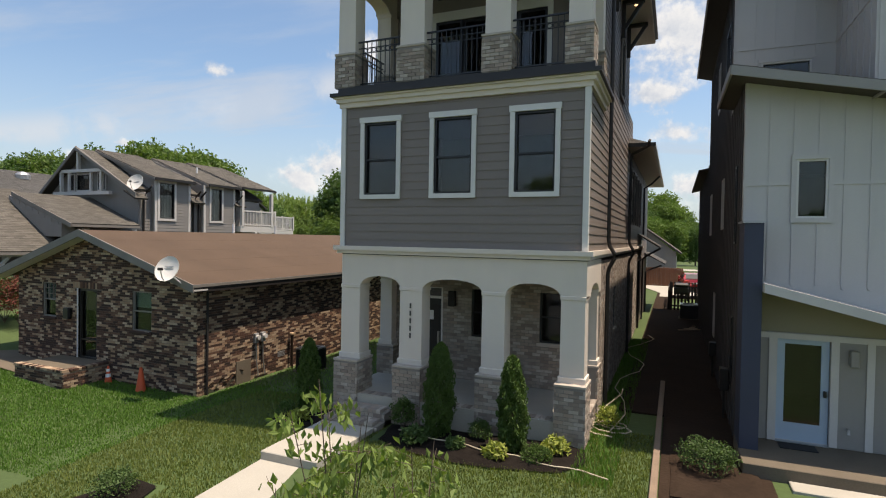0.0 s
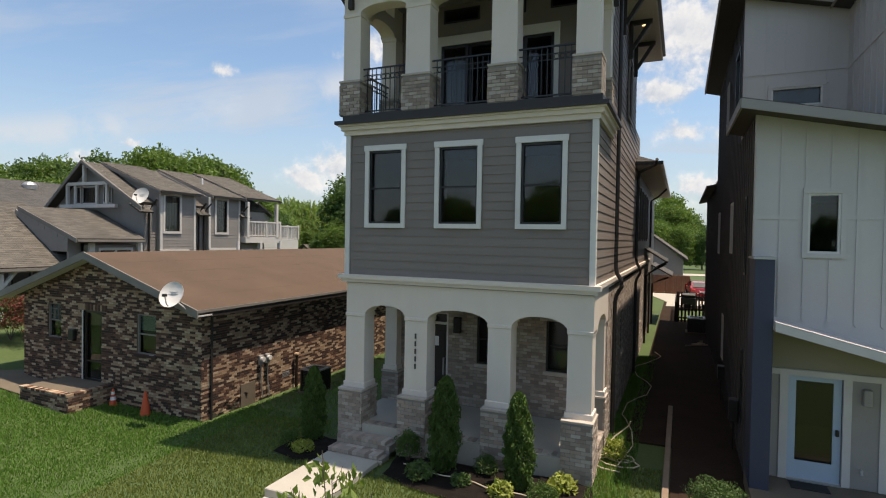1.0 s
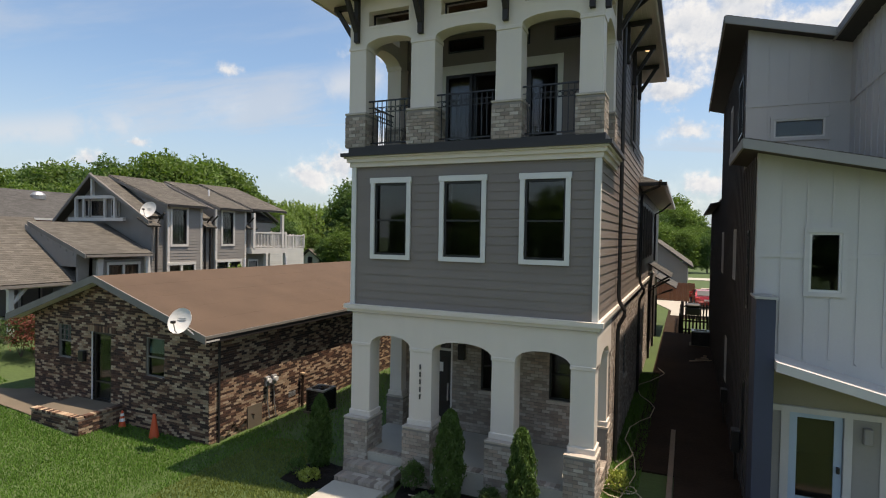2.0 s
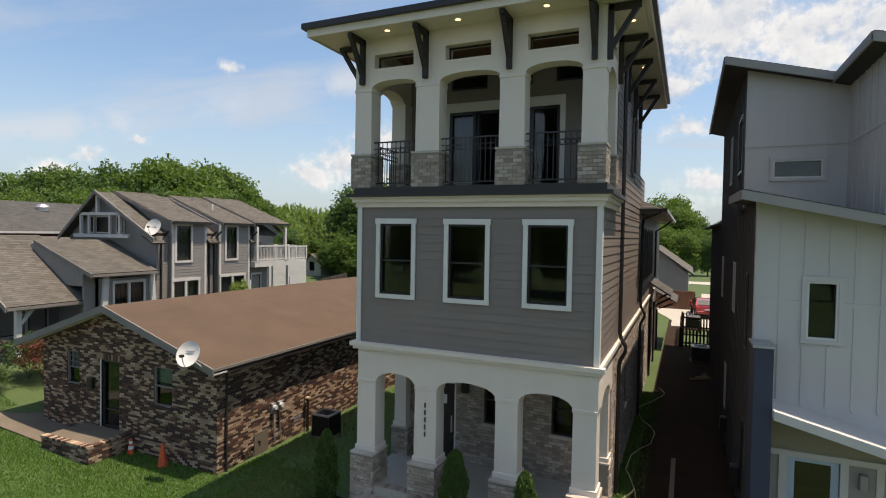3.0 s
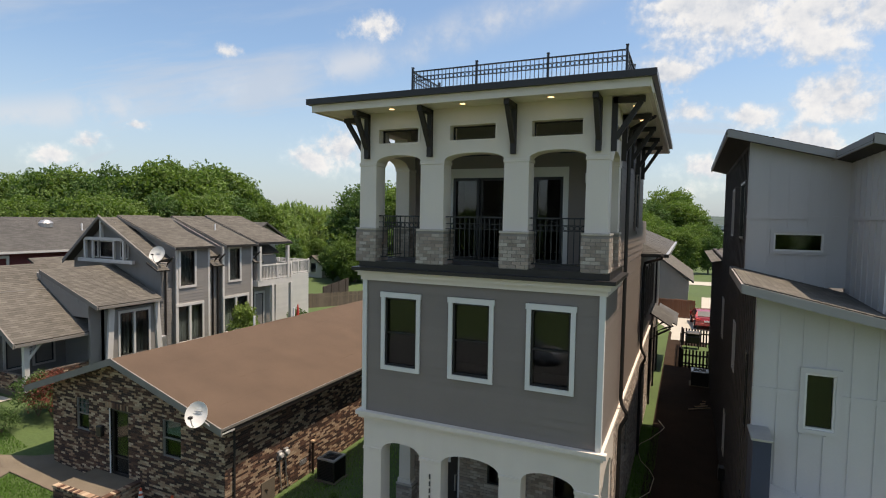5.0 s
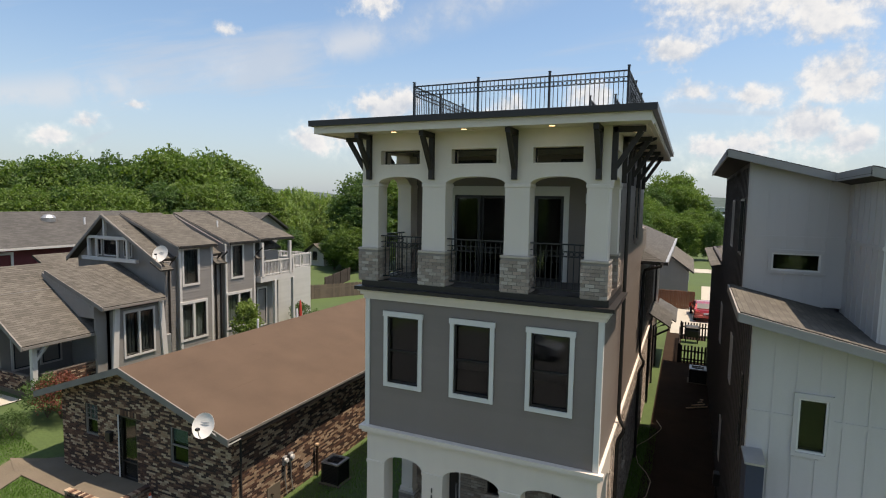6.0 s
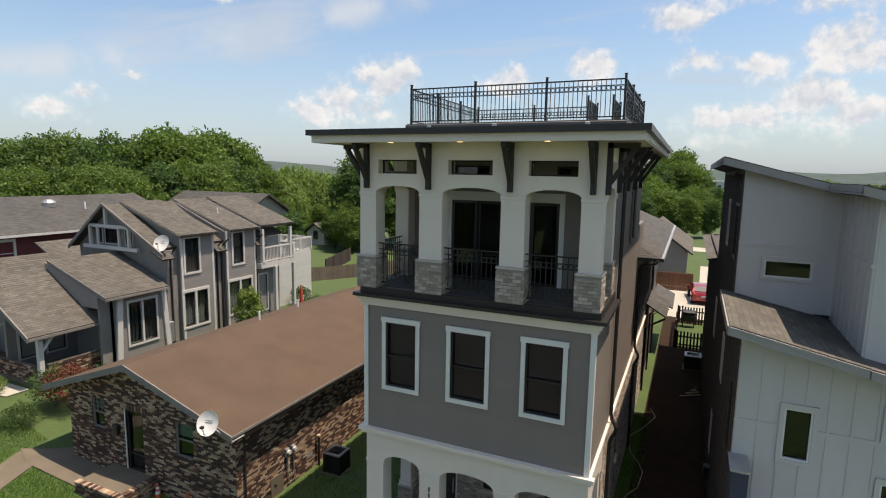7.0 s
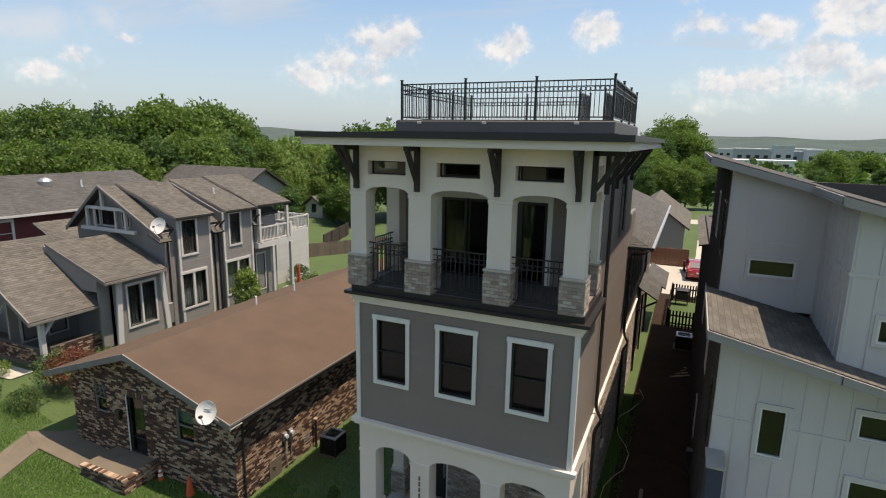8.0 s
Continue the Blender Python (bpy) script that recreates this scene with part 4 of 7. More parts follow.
def railing(a, b, z0, z1, posts=(), ring_z=None, label="black iron railing with a band of rings", gap=0.112, group="balcony railings"):
    a, b = Vector((*a, 0)), Vector((*b, 0))
    L = (b - a).length
    d = (b - a) / L
    r = thing("railing", label, "railing", (a.x, a.y, z0), group)
    for nm, z, w in (("top_rail", z1, 0.045), ("bottom_rail", z0 + 0.08, 0.03)):
        bm = bm_new()
        beam(bm, a + Vector((0, 0, z)), b + Vector((0, 0, z)), w, 0.03)
        part(nm, bm, M_BLACK, r)
    if ring_z:
        for z in (ring_z - 0.06, ring_z + 0.06):
            bm = bm_new()
            beam(bm, a + Vector((0, 0, z)), b + Vector((0, 0, z)), 0.016)
            part("mid_rail", bm, M_BLACK, r)
    n = int(L / gap)
    along_x = abs(d.x) > abs(d.y)
    for i in range(1, n):
        p = a + d * (L * i / n)
        piece("picket", r, M_BLACK, p.x - 0.008, p.x + 0.008, p.y - 0.008, p.y + 0.008, z0 + 0.08, z1)
        if ring_z and i < n - 0:
            q = a + d * (L * (i + 0.5) / n)
            ob = new("ring", ring_mesh())
            ob.matrix_basis = Matrix.Translation((q.x, q.y, ring_z)) @ (Matrix.Identity(4) if along_x else Matrix.Rotation(radians(90), 4, "Z"))
            hang(ob, r)
    for s in posts:
        p = a + d * s
        piece("post", r, M_BLACK, p.x - 0.028, p.x + 0.028, p.y - 0.028, p.y + 0.028, z0, z1 + 0.1)
        piece("post_cap", r, M_BLACK, p.x - 0.036, p.x + 0.036, p.y - 0.036, p.y + 0.036, z1 + 0.1, z1 + 0.125)
    return r


for (a, b, _z), y in zip(OPEN1, (11.4, 11.4, 11.4)):
    railing((a - 0.0, y), (b + 0.0, y), 7.76, 8.83, (), 8.62)
railing((XR - 0.2, 11.75), (XR - 0.2, 13.0), 7.74, 8.83, (), 8.62)
railing((-7.4, 11.75), (-7.4, 13.0), 7.74, 8.83, (), 8.62)
ZT = 12.9
railing((-7.48, 13.68), (-1.72, 13.68), 11.94, ZT, (0.0, 1.92, 3.85, 5.76), ZT - 0.2, group="roof railings")
railing((-1.72, 13.68), (-1.72, 19.0), 11.94, ZT, (1.8, 3.6, 5.3), ZT - 0.2, group="roof railings")
railing((-7.48, 13.68), (-7.48, 19.0), 11.94, ZT, (1.8, 3.6, 5.3), ZT - 0.2, group="roof railings")
railing((-7.48, 19.0), (-3.2, 19.0), 11.94, ZT, (0.0, 2.1, 4.28), ZT - 0.2, group="roof railings")
railing((-2.45, 17.2), (-2.45, 19.0), 11.94, ZT, (0.0, 1.8), None, "black iron stair-head railing", group="roof railings")
railing((-3.2, 17.2), (-3.2, 19.0), 11.94, ZT, (0.0, 1.8), None, "black iron stair-head railing", group="roof railings")


# ---- ground ----
xs = sorted({*np.arange(-60, 30, 1.0), *(-2500, -1200, -600, -300, -150, -90, 45, 90, 150, 300, 600, 1200, 2500)})
ys = sorted({*np.arange(-6, 60, 1.0), *(-1500, -600, -300, -120, -60, -30, -15, 75, 100, 140, 200, 320, 600, 1200, 2500)})
verts = [(float(x), float(y), ground_z(x, y)) for y in ys for x in xs]
nx = len(xs)
faces = [(j * nx + i, j * nx + i + 1, (j + 1) * nx + i + 1, (j + 1) * nx + i) for j in range(len(ys) - 1) for i in range(nx - 1)]
me = bpy.data.meshes.new("ground")
me.from_pydata(verts, [], faces)
me.materials.append(M_GRASS)
tagged(new("ground", me), kind="structure")


def patch(name, material, outline, lift=0.02, res=0.5, mound=0.0, wob=0.0):
    """A sheet of soil, mulch or paving that follows the ground inside an outline."""
    bm = bm_new()
    vs = []
    pts = []
    for (x0, y0), (x1, y1) in zip(outline, outline[1:] + outline[:1]):
        n = max(1, int(math.hypot(x1 - x0, y1 - y0) / res))
        for i in range(n):
            x, y = x0 + (x1 - x0) * i / n, y0 + (y1 - y0) * i / n
            k = noise.noise((x * 1.3, y * 1.3, 0.0)) * wob
            pts.append((x + k, y + k * 0.7))
    cx, cy = sum(p[0] for p in pts) / len(pts), sum(p[1] for p in pts) / len(pts)
    rings = []
    for s in (1.0, 0.85, 0.55, 0.25):
        rings.append([bm.verts.new((cx + (x - cx) * s, cy + (y - cy) * s, ground_z(cx + (x - cx) * s, cy + (y - cy) * s) + lift + (mound if s < 0.9 else 0.0) * (0.7 + 0.6 * noise.noise((x * 2, y * 2, s * 3))))) for x, y in pts])
    n = len(pts)
    for a, b in zip(rings, rings[1:]):
        for i in range(n):
            bm.faces.new((a[i], a[(i + 1) % n], b[(i + 1) % n], b[i]))
    bm.faces.new(rings[-1])
    return tagged(new(name, done(name, bm, material)), kind="structure")


bm = bm_new()
for y0 in np.arange(8, 46, 2.0):
    z0, z1 = ground_z(-0.4, y0) + 0.04, ground_z(-0.4, y0 + 2) + 0.04
    a, b = (-1.3, 1.2) if y0 > 12 else (-0.28, 1.5)
    hexa(bm, ((a, y0, z0 - 0.2), (b, y0, z0 - 0.2), (b, y0 + 2, z1 - 0.2), (a, y0 + 2, z1 - 0.2), (a, y0, z0), (b, y0, z0), (b, y0 + 2, z1), (a, y0 + 2, z1)))
tagged(new("alley_soil", done("alley_soil", bm, M_SOIL)), kind="structure")
patch("mulch_bed", M_MULCH, [(-5.85, 10.95), (-5.7, 10.0), (-4.6, 9.6), (-3.2, 9.5), (-2.0, 9.75), (-1.5, 10.4), (-1.72, 11.15)], 0.03, 0.3, 0.08, 0.1)
patch("mulch_bed", M_MULCH, [(-8.7, 10.2), (-7.9, 9.9), (-7.35, 10.1), (-7.4, 11.2), (-8.2, 11.4), (-8.8, 10.9)], 0.03, 0.3, 0.08, 0.1)
patch("mulch_bed", M_MULCH, [(-9.4, 6.0), (-8.6, 5.8), (-8.1, 6.2), (-8.3, 6.9), (-9.0, 7.0)], 0.03, 0.3, 0.06, 0.1)
patch("mulch_bed", M_SOIL, [(-0.1, 9.6), (1.3, 9.6), (1.25, 11.2), (-0.1, 11.6)], 0.05, 0.4, 0.03, 0.1)
single("edging_board", one_box(-0.42, -0.3, 9.0, 17.2, -0.05, 0.2, 0.01), M_BOARD, "long brown timber edging board on soil", "board")
# front walk in two slabs, road, neighbour's walk
for y0, y1, z0, z1 in ((8.35, 10.42, 0.1, 0.1), (1.0, 8.38, -0.36, -0.06)):
    bm = bm_new()
    hexa(bm, ((-7.32, y0, z0 - 0.6), (-6.02, y0, z0 - 0.6), (-6.02, y1, z1 - 0.6), (-7.32, y1, z1 - 0.6), (-7.32, y0, z0), (-6.02, y0, z0), (-6.02, y1, z1), (-7.32, y1, z1)))
    bmesh.ops.bevel(bm, geom=bm.edges[:], offset=0.015, segments=1, affect="EDGES", profile=0.5)
    tagged(new("pavement", done("pavement", bm, M_CONC)), kind="structure")
bm = bm_new()
box(bm, -400, 400, -16, 0.6, -0.75, -0.28)
tagged(new("road", done("road", bm, M_ASPH)), kind="structure")
patch("pavement", M_CONC_DK, [(-20.15, 12.0), (-21.7, 10.4), (-20.9, 10.12), (-17.95, 10.12), (-17.95, 11.32)], 0.05, 0.5)
patch("pavement", M_CONC_DK, [(-21.6, 10.35), (-20.5, 10.13), (-18.9, 6.2), (-20.1, 6.0)], 0.04, 0.5)
patch("pavement", M_CONC, [(-25.6, 12.0), (-25.6, 12.9), (-29, 12.6), (-29, 11.4)], 0.05, 0.6)
patch("pavement", M_CONC, [(-1.1, 43), (4.5, 43), (4.5, 70), (1.5, 70), (1.2, 56), (-4.0, 56), (-1.1, 46)], 0.05, 1.5)
patch("pavement", M_CONC, [(-16, 84), (30, 84), (30, 89), (-16, 89)], 0.05, 2.0)
patch("turf", M_GRASS, [(-0.4, 35.2), (1.9, 35.2), (2.1, 41), (-0.3, 41)], 0.12, 1.0)

# ---- grass blades on the near lawn ----
rng = np.random.default_rng(4)


def blades(n, x0, x1, y0, y1, h0, h1, skip, material=M_BLADE):
    v, f = [], []
    for x, y, a, h, lean in zip(rng.uniform(x0, x1, n), rng.uniform(y0, y1, n), rng.uniform(0, 6.283, n), rng.uniform(h0, h1, n), rng.uniform(-0.6, 0.6, n)):
        if skip(x, y):
            continue
        z = ground_z(x, y)
        w = 0.008 + 0.006 * h / h1
        c, s = math.cos(a) * w, math.sin(a) * w
        k = len(v)
        v += [(x - c, y - s, z - 0.005), (x + c, y + s, z - 0.005), (x + math.sin(a) * lean * h, y - math.cos(a) * lean * h, z + h)]
        f.append((k, k + 1, k + 2))
    me = bpy.data.meshes.new("grass")
    me.from_pydata(v, [], f)
    me.materials.append(material)
    tagged(new("grass", me), "short mown green lawn grass with paler tufts", "grass", kind="stuff")


def no_lawn(x, y):
    return (-7.35 < x < -5.98 and y < 10.5) or (-5.9 < x < -1.6 and y > 9.75 + 0.2 * math.sin(x * 2)) or (-8.7 < x < -7.3 and y > 10.05) or (-7.4 < x < -1.7 and y > 10.9) or (x > -0.45) or (x < -12.0 and y > 11.3) or (-18.0 < x < -15.7 and y > 9.9) or (-21.6 < x < -17.9 and 10.1 < y < 11.3) or (6 < y < 10.2 and abs(x + 21.05 + (y - 10.2) * 0.38) < 0.6) or (-9.4 < x < -8.1 and 5.8 < y < 7.0)


blades(100000, -11, 0.0, 5.0, 12.5, 0.03, 0.075, no_lawn, M_BLADE_DRY)
blades(110000, -24, -11.0, 6.5, 13, 0.03, 0.08, no_lawn)
blades(12000, -12, -7.5, 11.5, 24, 0.05, 0.12, lambda x, y: False)
blades(7000, -1.75, -1.0, 9.5, 24, 0.05, 0.16, lambda x, y: False)
blades(9000, -24, -18, 13, 18, 0.05, 0.14, lambda x, y: x > -20.2)

# ---- brick cottage ----
cot = thing("cottage", "single-storey mottled brick cottage with a plain brown gable roof", "house", (-16, 18, -0.3))
CX0, CX1, CY0, CY1, CE = -20.1, -12.15, 11.3, 27.5, 2.85
CAX, CAZ = -16.4, 4.28
CW = [(-18.85, -18.2, 1.5, 2.6), (-17.1, -16.26, 0.3, 2.47), (-14.72, -13.93, 1.35, 2.52)]
bm = bm_new()
slab_wall(bm, "front", CY0 + 0.012, CY0 + 0.2, CX0, CX1 - 0.012, -0.6, CE, CW)
slope_r = (CAZ - CE) / (CX1 + 0.4 - CAX)
hexa(bm, ((CX0, CY0 + 0.012, CE), (CX1 - 0.012, CY0 + 0.012, CE), (CX1 - 0.012, CY0 + 0.2, CE), (CX0, CY0 + 0.2, CE), (CAX - 0.05, CY0 + 0.012, CAZ - 0.12), (CAX + 0.05, CY0 + 0.012, CAZ - 0.12), (CAX + 0.05, CY0 + 0.2, CAZ - 0.12), (CAX - 0.05, CY0 + 0.2, CAZ - 0.12)))
cfront = part("front_wall", bm, M_MORTAR_BR, cot)
bm = bm_new()
box(bm, CX1 - 0.2, CX1 - 0.012, CY0 + 0.2, CY1, -0.6, CE)
box(bm, CX0, CX0 + 0.2, CY0 + 0.2, CY1, -0.6, CE)
box(bm, CX0 + 0.2, CX1 - 0.2, CY1 - 0.2, CY1, -0.6, CE)
box(bm, CX0 + 0.2, CX1 - 0.2, 14.5, 14.6, -0.4, CE)
cside = part("side_wall", bm, M_MORTAR_BR, cot)


def gable_span(z):
    if z < CE:
        return (CX0, CX1)
    s = (z - CE) / (CAZ - 0.1 - CE)
    return (CX0 + (CAX - CX0) * s, CX1 + (CAX - CX1) * s)


BR = dict(bl=0.203, bh=0.0677, joint=0.010)
lint = (-17.35, -16.0, 2.47, 2.68)
bricks(cfront, "front", CY0 + 0.012, brick_rects(CX0, CX1, -0.45, CAZ - 0.15, openings=CW + [lint], top=gable_span, **BR), M_BRICK, M_BRICK_J, near=lambda u, z: u > -14.0 and z < 1.4)
for k in range(17):
    piece("brick", cfront, M_BRICK, lint[0] + k * 0.079, lint[0] + k * 0.079 + 0.069, CY0 - 0.005, CY0 + 0.03, 2.48, 2.67)
bricks(cside, "right", CX1 - 0.012, brick_rects(CY0, CY1, -0.55, CE, openings=[(14.62, 14.98, 0.18, 0.36)], **BR), M_BRICK, M_BRICK_J, near=lambda u, z: u < 14.2 and z < 1.1)
for a, b, c, d in (CW[0], CW[2]):
    w = pane_window(cot, "front", CY0, a, b, c, d, M_RAKE, None, rails=((c + d) / 2,), inset=0.1, fw=0.04, glass=M_GLASSG)
    if a < -16:
        bm = bm_new()
        for i in (1, 2):
            quad_box(bm, "front", CY0 + 0.1, 0.05, a + (b - a) * i / 3 - 0.008, a + (b - a) * i / 3 + 0.008, (c + d) / 2, d)
        for i in (1, 2):
            quad_box(bm, "front", CY0 + 0.1, 0.045, a, b, (c + d) / 2 + i * 0.18 - 0.008, (c + d) / 2 + i * 0.18 + 0.008)
        part("muntins", bm, M_RAKE, w)
    part("blind", one_box(a + 0.03, b - 0.03, CY0 + 0.13, CY0 + 0.15, (c + d) / 2 + (0 if a < -16 else 0.1), d), M_DISH, w)
    part("sill", one_box(a - 0.06, b + 0.06, CY0 - 0.05, CY0 + 0.02, c - 0.07, c, 0.01), M_BRICK_J, cot)
pane_window(cot, "front", CY0, *CW[1], M_DARK, None, rails=(0.9,), stiles=(), inset=0.1, fw=0.07, name="storm_door")
part("door_jamb", one_box(CW[1][0] - 0.05, CW[1][0], CY0 - 0.02, CY0 + 0.08, 0.3, 2.47), M_TRIM, cot)
part("door", one_box(CW[1][0], CW[1][1], CY0 + 0.16, CY0 + 0.2, 0.3, 2.47), M_WOOD_DK, cot)
part("mailbox", one_box(-17.65, -17.4, CY0 - 0.14, CY0, 1.5, 1.85, 0.02), M_BLACK, cot, "small black wall mailbox")
EV = 10.84
sheet_roof("roof", cot, M_SH_BROWN, (CX1 + 0.34, EV, CE), (CX1 + 0.34, CY1 + 0.4, CE), (CAX, EV, CAZ), (CAX, CY1 + 0.4, CAZ), 0.1, 0.9, step=0.0015)
sheet_roof("roof", cot, M_SH_BROWN, (-20.85, CY1 + 0.4, CE - 0.05), (-20.85, EV, CE - 0.05), (CAX, CY1 + 0.4, CAZ), (CAX, EV, CAZ), 0.1, 0.9, step=0.0015)
for xe, ze in ((CX1 + 0.36, CE), (-20.87, CE - 0.05)):
    bm = bm_new()
    s = 1 if xe > CAX else -1
    hexa(bm, ((xe, EV - 0.03, ze - 0.2), (CAX, EV - 0.03, CAZ - 0.2), (CAX, EV + 0.01, CAZ - 0.2), (xe, EV + 0.01, ze - 0.2), (xe, EV - 0.03, ze + 0.02), (CAX, EV - 0.03, CAZ + 0.02), (CAX, EV + 0.01, CAZ + 0.02), (xe, EV + 0.01, ze + 0.02)))
    part("rake_board", bm, M_RAKE, cot, "weathered grey-brown rake board")
    bm = bm_new()
    hexa(bm, ((xe, EV + 0.01, ze - 0.16), (CAX, EV + 0.01, CAZ - 0.16), (CAX, CY0 + 0.02, CAZ - 0.16), (xe, CY0 + 0.02, ze - 0.16), (xe, EV + 0.01, ze - 0.12), (CAX, EV + 0.01, CAZ - 0.12), (CAX, CY0 + 0.02, CAZ - 0.12), (xe, CY0 + 0.02, ze - 0.12)))
    part("rake_soffit", bm, M_TRIM, cot)
part("eave_fascia", one_box(CX1 + 0.30, CX1 + 0.345, EV, CY1 + 0.4, CE - 0.2, CE - 0.02), M_WOOD_DK, cot)
part("eave_soffit", one_box(CX1 - 0.01, CX1 + 0.30, CY0 - 0.3, CY1 + 0.4, CE - 0.19, CE - 0.16), M_TRIM, cot)
part("gutter_edge", one_box(CX1 + 0.345, CX1 + 0.37, EV, CY1 + 0.4, CE - 0.06, CE + 0.02), M_RAKE, cot)
bm = bm_new()
tube(bm, [(CX1 + 0.06, 11.6, CE - 0.2), (CX1 + 0.06, 11.6, -0.3)], 0.035)
part("downspout", bm, M_WOOD_DK, cot)
bm = bm_new()
for i in range(4):
    box(bm, CX1 - 0.005, CX1 + 0.01, 14.62, 14.98, 0.19 + i * 0.045, 0.215 + i * 0.045)
part("foundation_vent", bm, M_METAL, cot, "pale louvred foundation vent")
for y in (17.1, 19.6):
    bm = bm_new()
    tube(bm, [(CAX - 0.1, y, CAZ - 0.1), (CAX - 0.1, y, CAZ + 0.36)], 0.045, 10)
    part("roof_pipe", bm, M_TINWHITE, cot, "short white plastic vent pipe")
part("access_panel", one_box(CX1, CX1 + 0.03, 12.75, 13.35, -0.35, 0.4), M_CONC_DK, cot, "weathered crawl-space access panel")

# services on the cottage wall
for y in (13.55, 13.85):
    mt = thing("electric_meter", "grey round electric meter on the brick wall", "meter", (CX1, y, 0.9), "wall meters")
    part("box", one_box(CX1 + 0.0, CX1 + 0.1, y - 0.09, y + 0.09, 0.85, 1.15, 0.015), M_METAL, mt)
    bm = bm_new()
    tube(bm, [(CX1 + 0.1, y, 1.03), (CX1 + 0.18, y, 1.03)], 0.075, 14)
    part("dial", bm, M_DISH, mt)
    bm = bm_new()
    tube(bm, [(CX1 + 0.05, y, 0.85), (CX1 + 0.05, y + 0.02, 0.3), (CX1 + 0.06, y + 0.1, -0.2)], 0.02, 6)
    part("conduit", bm, M_METAL, mt)
pb = thing("vent_pipe", "short brown vent pipe standing by the brick wall", "pipe", (CX1 + 0.15, 15.2, -0.3))
bm = bm_new()
tube(bm, [(CX1 + 0.12, 15.2, -0.3), (CX1 + 0.12, 15.2, 0.85)], 0.045, 10)
part("pipe", bm, M_SOIL, pb)
part("cap", one_box(CX1 + 0.05, CX1 + 0.19, 15.13, 15.27, 0.85, 0.93, 0.02), M_LUMBER, pb)
bm = bm_new()
tube(bm, [(CX1 + 0.04 + 0.04 * math.sin(k), 11.7 + k * 0.1, -0.05 + 0.012 * k + 0.05 * math.sin(k * 1.7)) for k in range(14)], 0.02, 6)
single("service_pipe", bm, M_SOIL, "rusty service pipe run low along the brick wall", "pipe")


def ac_unit(x, y, z, s=1.0):
    u = thing("air_conditioner", "dark grey outdoor air-conditioning unit on a pad", "air conditioner", (x, y, z), "outdoor units")
    part("pad", one_box(x - 0.48 * s, x + 0.48 * s, y - 0.48 * s, y + 0.48 * s, z - 0.05, z + 0.06), M_CONC_DK, u)
    part("core", one_box(x - 0.34 * s, x + 0.34 * s, y - 0.34 * s, y + 0.34 * s, z + 0.06, z + 0.74), M_BLACK, u)
    for k in range(12):
        zz = z + 0.1 + k * 0.053
        bm = bm_new()
        for a in (-1, 1):
            box(bm, x - 0.38 * s, x + 0.38 * s, y + a * 0.365 * s - 0.012, y + a * 0.365 * s + 0.012, zz, zz + 0.02)
            box(bm, x + a * 0.365 * s - 0.012, x + a * 0.365 * s + 0.012, y - 0.35 * s, y + 0.35 * s, zz, zz + 0.02)
        part("louvre", bm, M_DARK, u)
    for sx in (-1, 1):
        for sy in (-1, 1):
            part("corner_post", one_box(x + sx * 0.365 * s - 0.03, x + sx * 0.365 * s + 0.03, y + sy * 0.365 * s - 0.03, y + sy * 0.365 * s + 0.03, z + 0.06, z + 0.78), M_DARK, u)
    bm = bm_new()
    for a, b, c, d in ((-0.4, 0.4, -0.4, -0.29), (-0.4, 0.4, 0.29, 0.4), (-0.4, -0.29, -0.29, 0.29), (0.29, 0.4, -0.29, 0.29)):
        box(bm, x + a * s, x + b * s, y + c * s, y + d * s, z + 0.76, z + 0.81)
    part("top_frame", bm, M_METAL, u)
    bm = bm_new()
    for r in (0.1, 0.2, 0.29):
        tube(bm, [(x + r * s * math.cos(6.2832 * k / 18), y + r * s * math.sin(6.2832 * k / 18), z + 0.79) for k in range(19)], 0.008, 5)
    part("fan_guard", bm, M_BLACK, u)
    bm = bm_new()
    lathe(bm, x, y, ((0.08, z + 0.74), (0.08, z + 0.79)), 12)
    part("fan_motor", bm, M_DARK, u)
    return u


ac_unit(-11.2, 15.15, -0.28, 0.88)
ac_unit(0.62, 31.6, 0.2, 1.05)

# brick stoop before the cottage door
st = thing("stoop", "low brick stoop with a worn concrete top", "steps", (-17, 10.7, -0.3))
body = part("body", one_box(-17.9, -15.72, 9.98, CY0, -0.5, 0.27), M_MORTAR_BR, st)
bricks(body, "front", 9.98, brick_rects(-17.9, -15.72, -0.45, 0.265, **BR), M_BRICK, M_BRICK_J, near=lambda u, z: True)
bricks(body, "right", -15.72, brick_rects(9.98, CY0, -0.45, 0.265, **BR), M_BRICK, M_BRICK_J, near=lambda u, z: True)
part("top", one_box(-17.88, -15.9, 10.15, CY0, 0.27, 0.33, 0.01), M_CONC_DK, st)
for k in range(27):
    piece("brick", body, M_BRICK, -17.92 + k * 0.081, -17.85 + k * 0.081, 9.95, 10.15, 0.27, 0.34)
for k in range(14):
    piece("brick", body, M_BRICK, -15.9, -15.7, 10.17 + k * 0.081, 10.24 + k * 0.081, 0.27, 0.34)


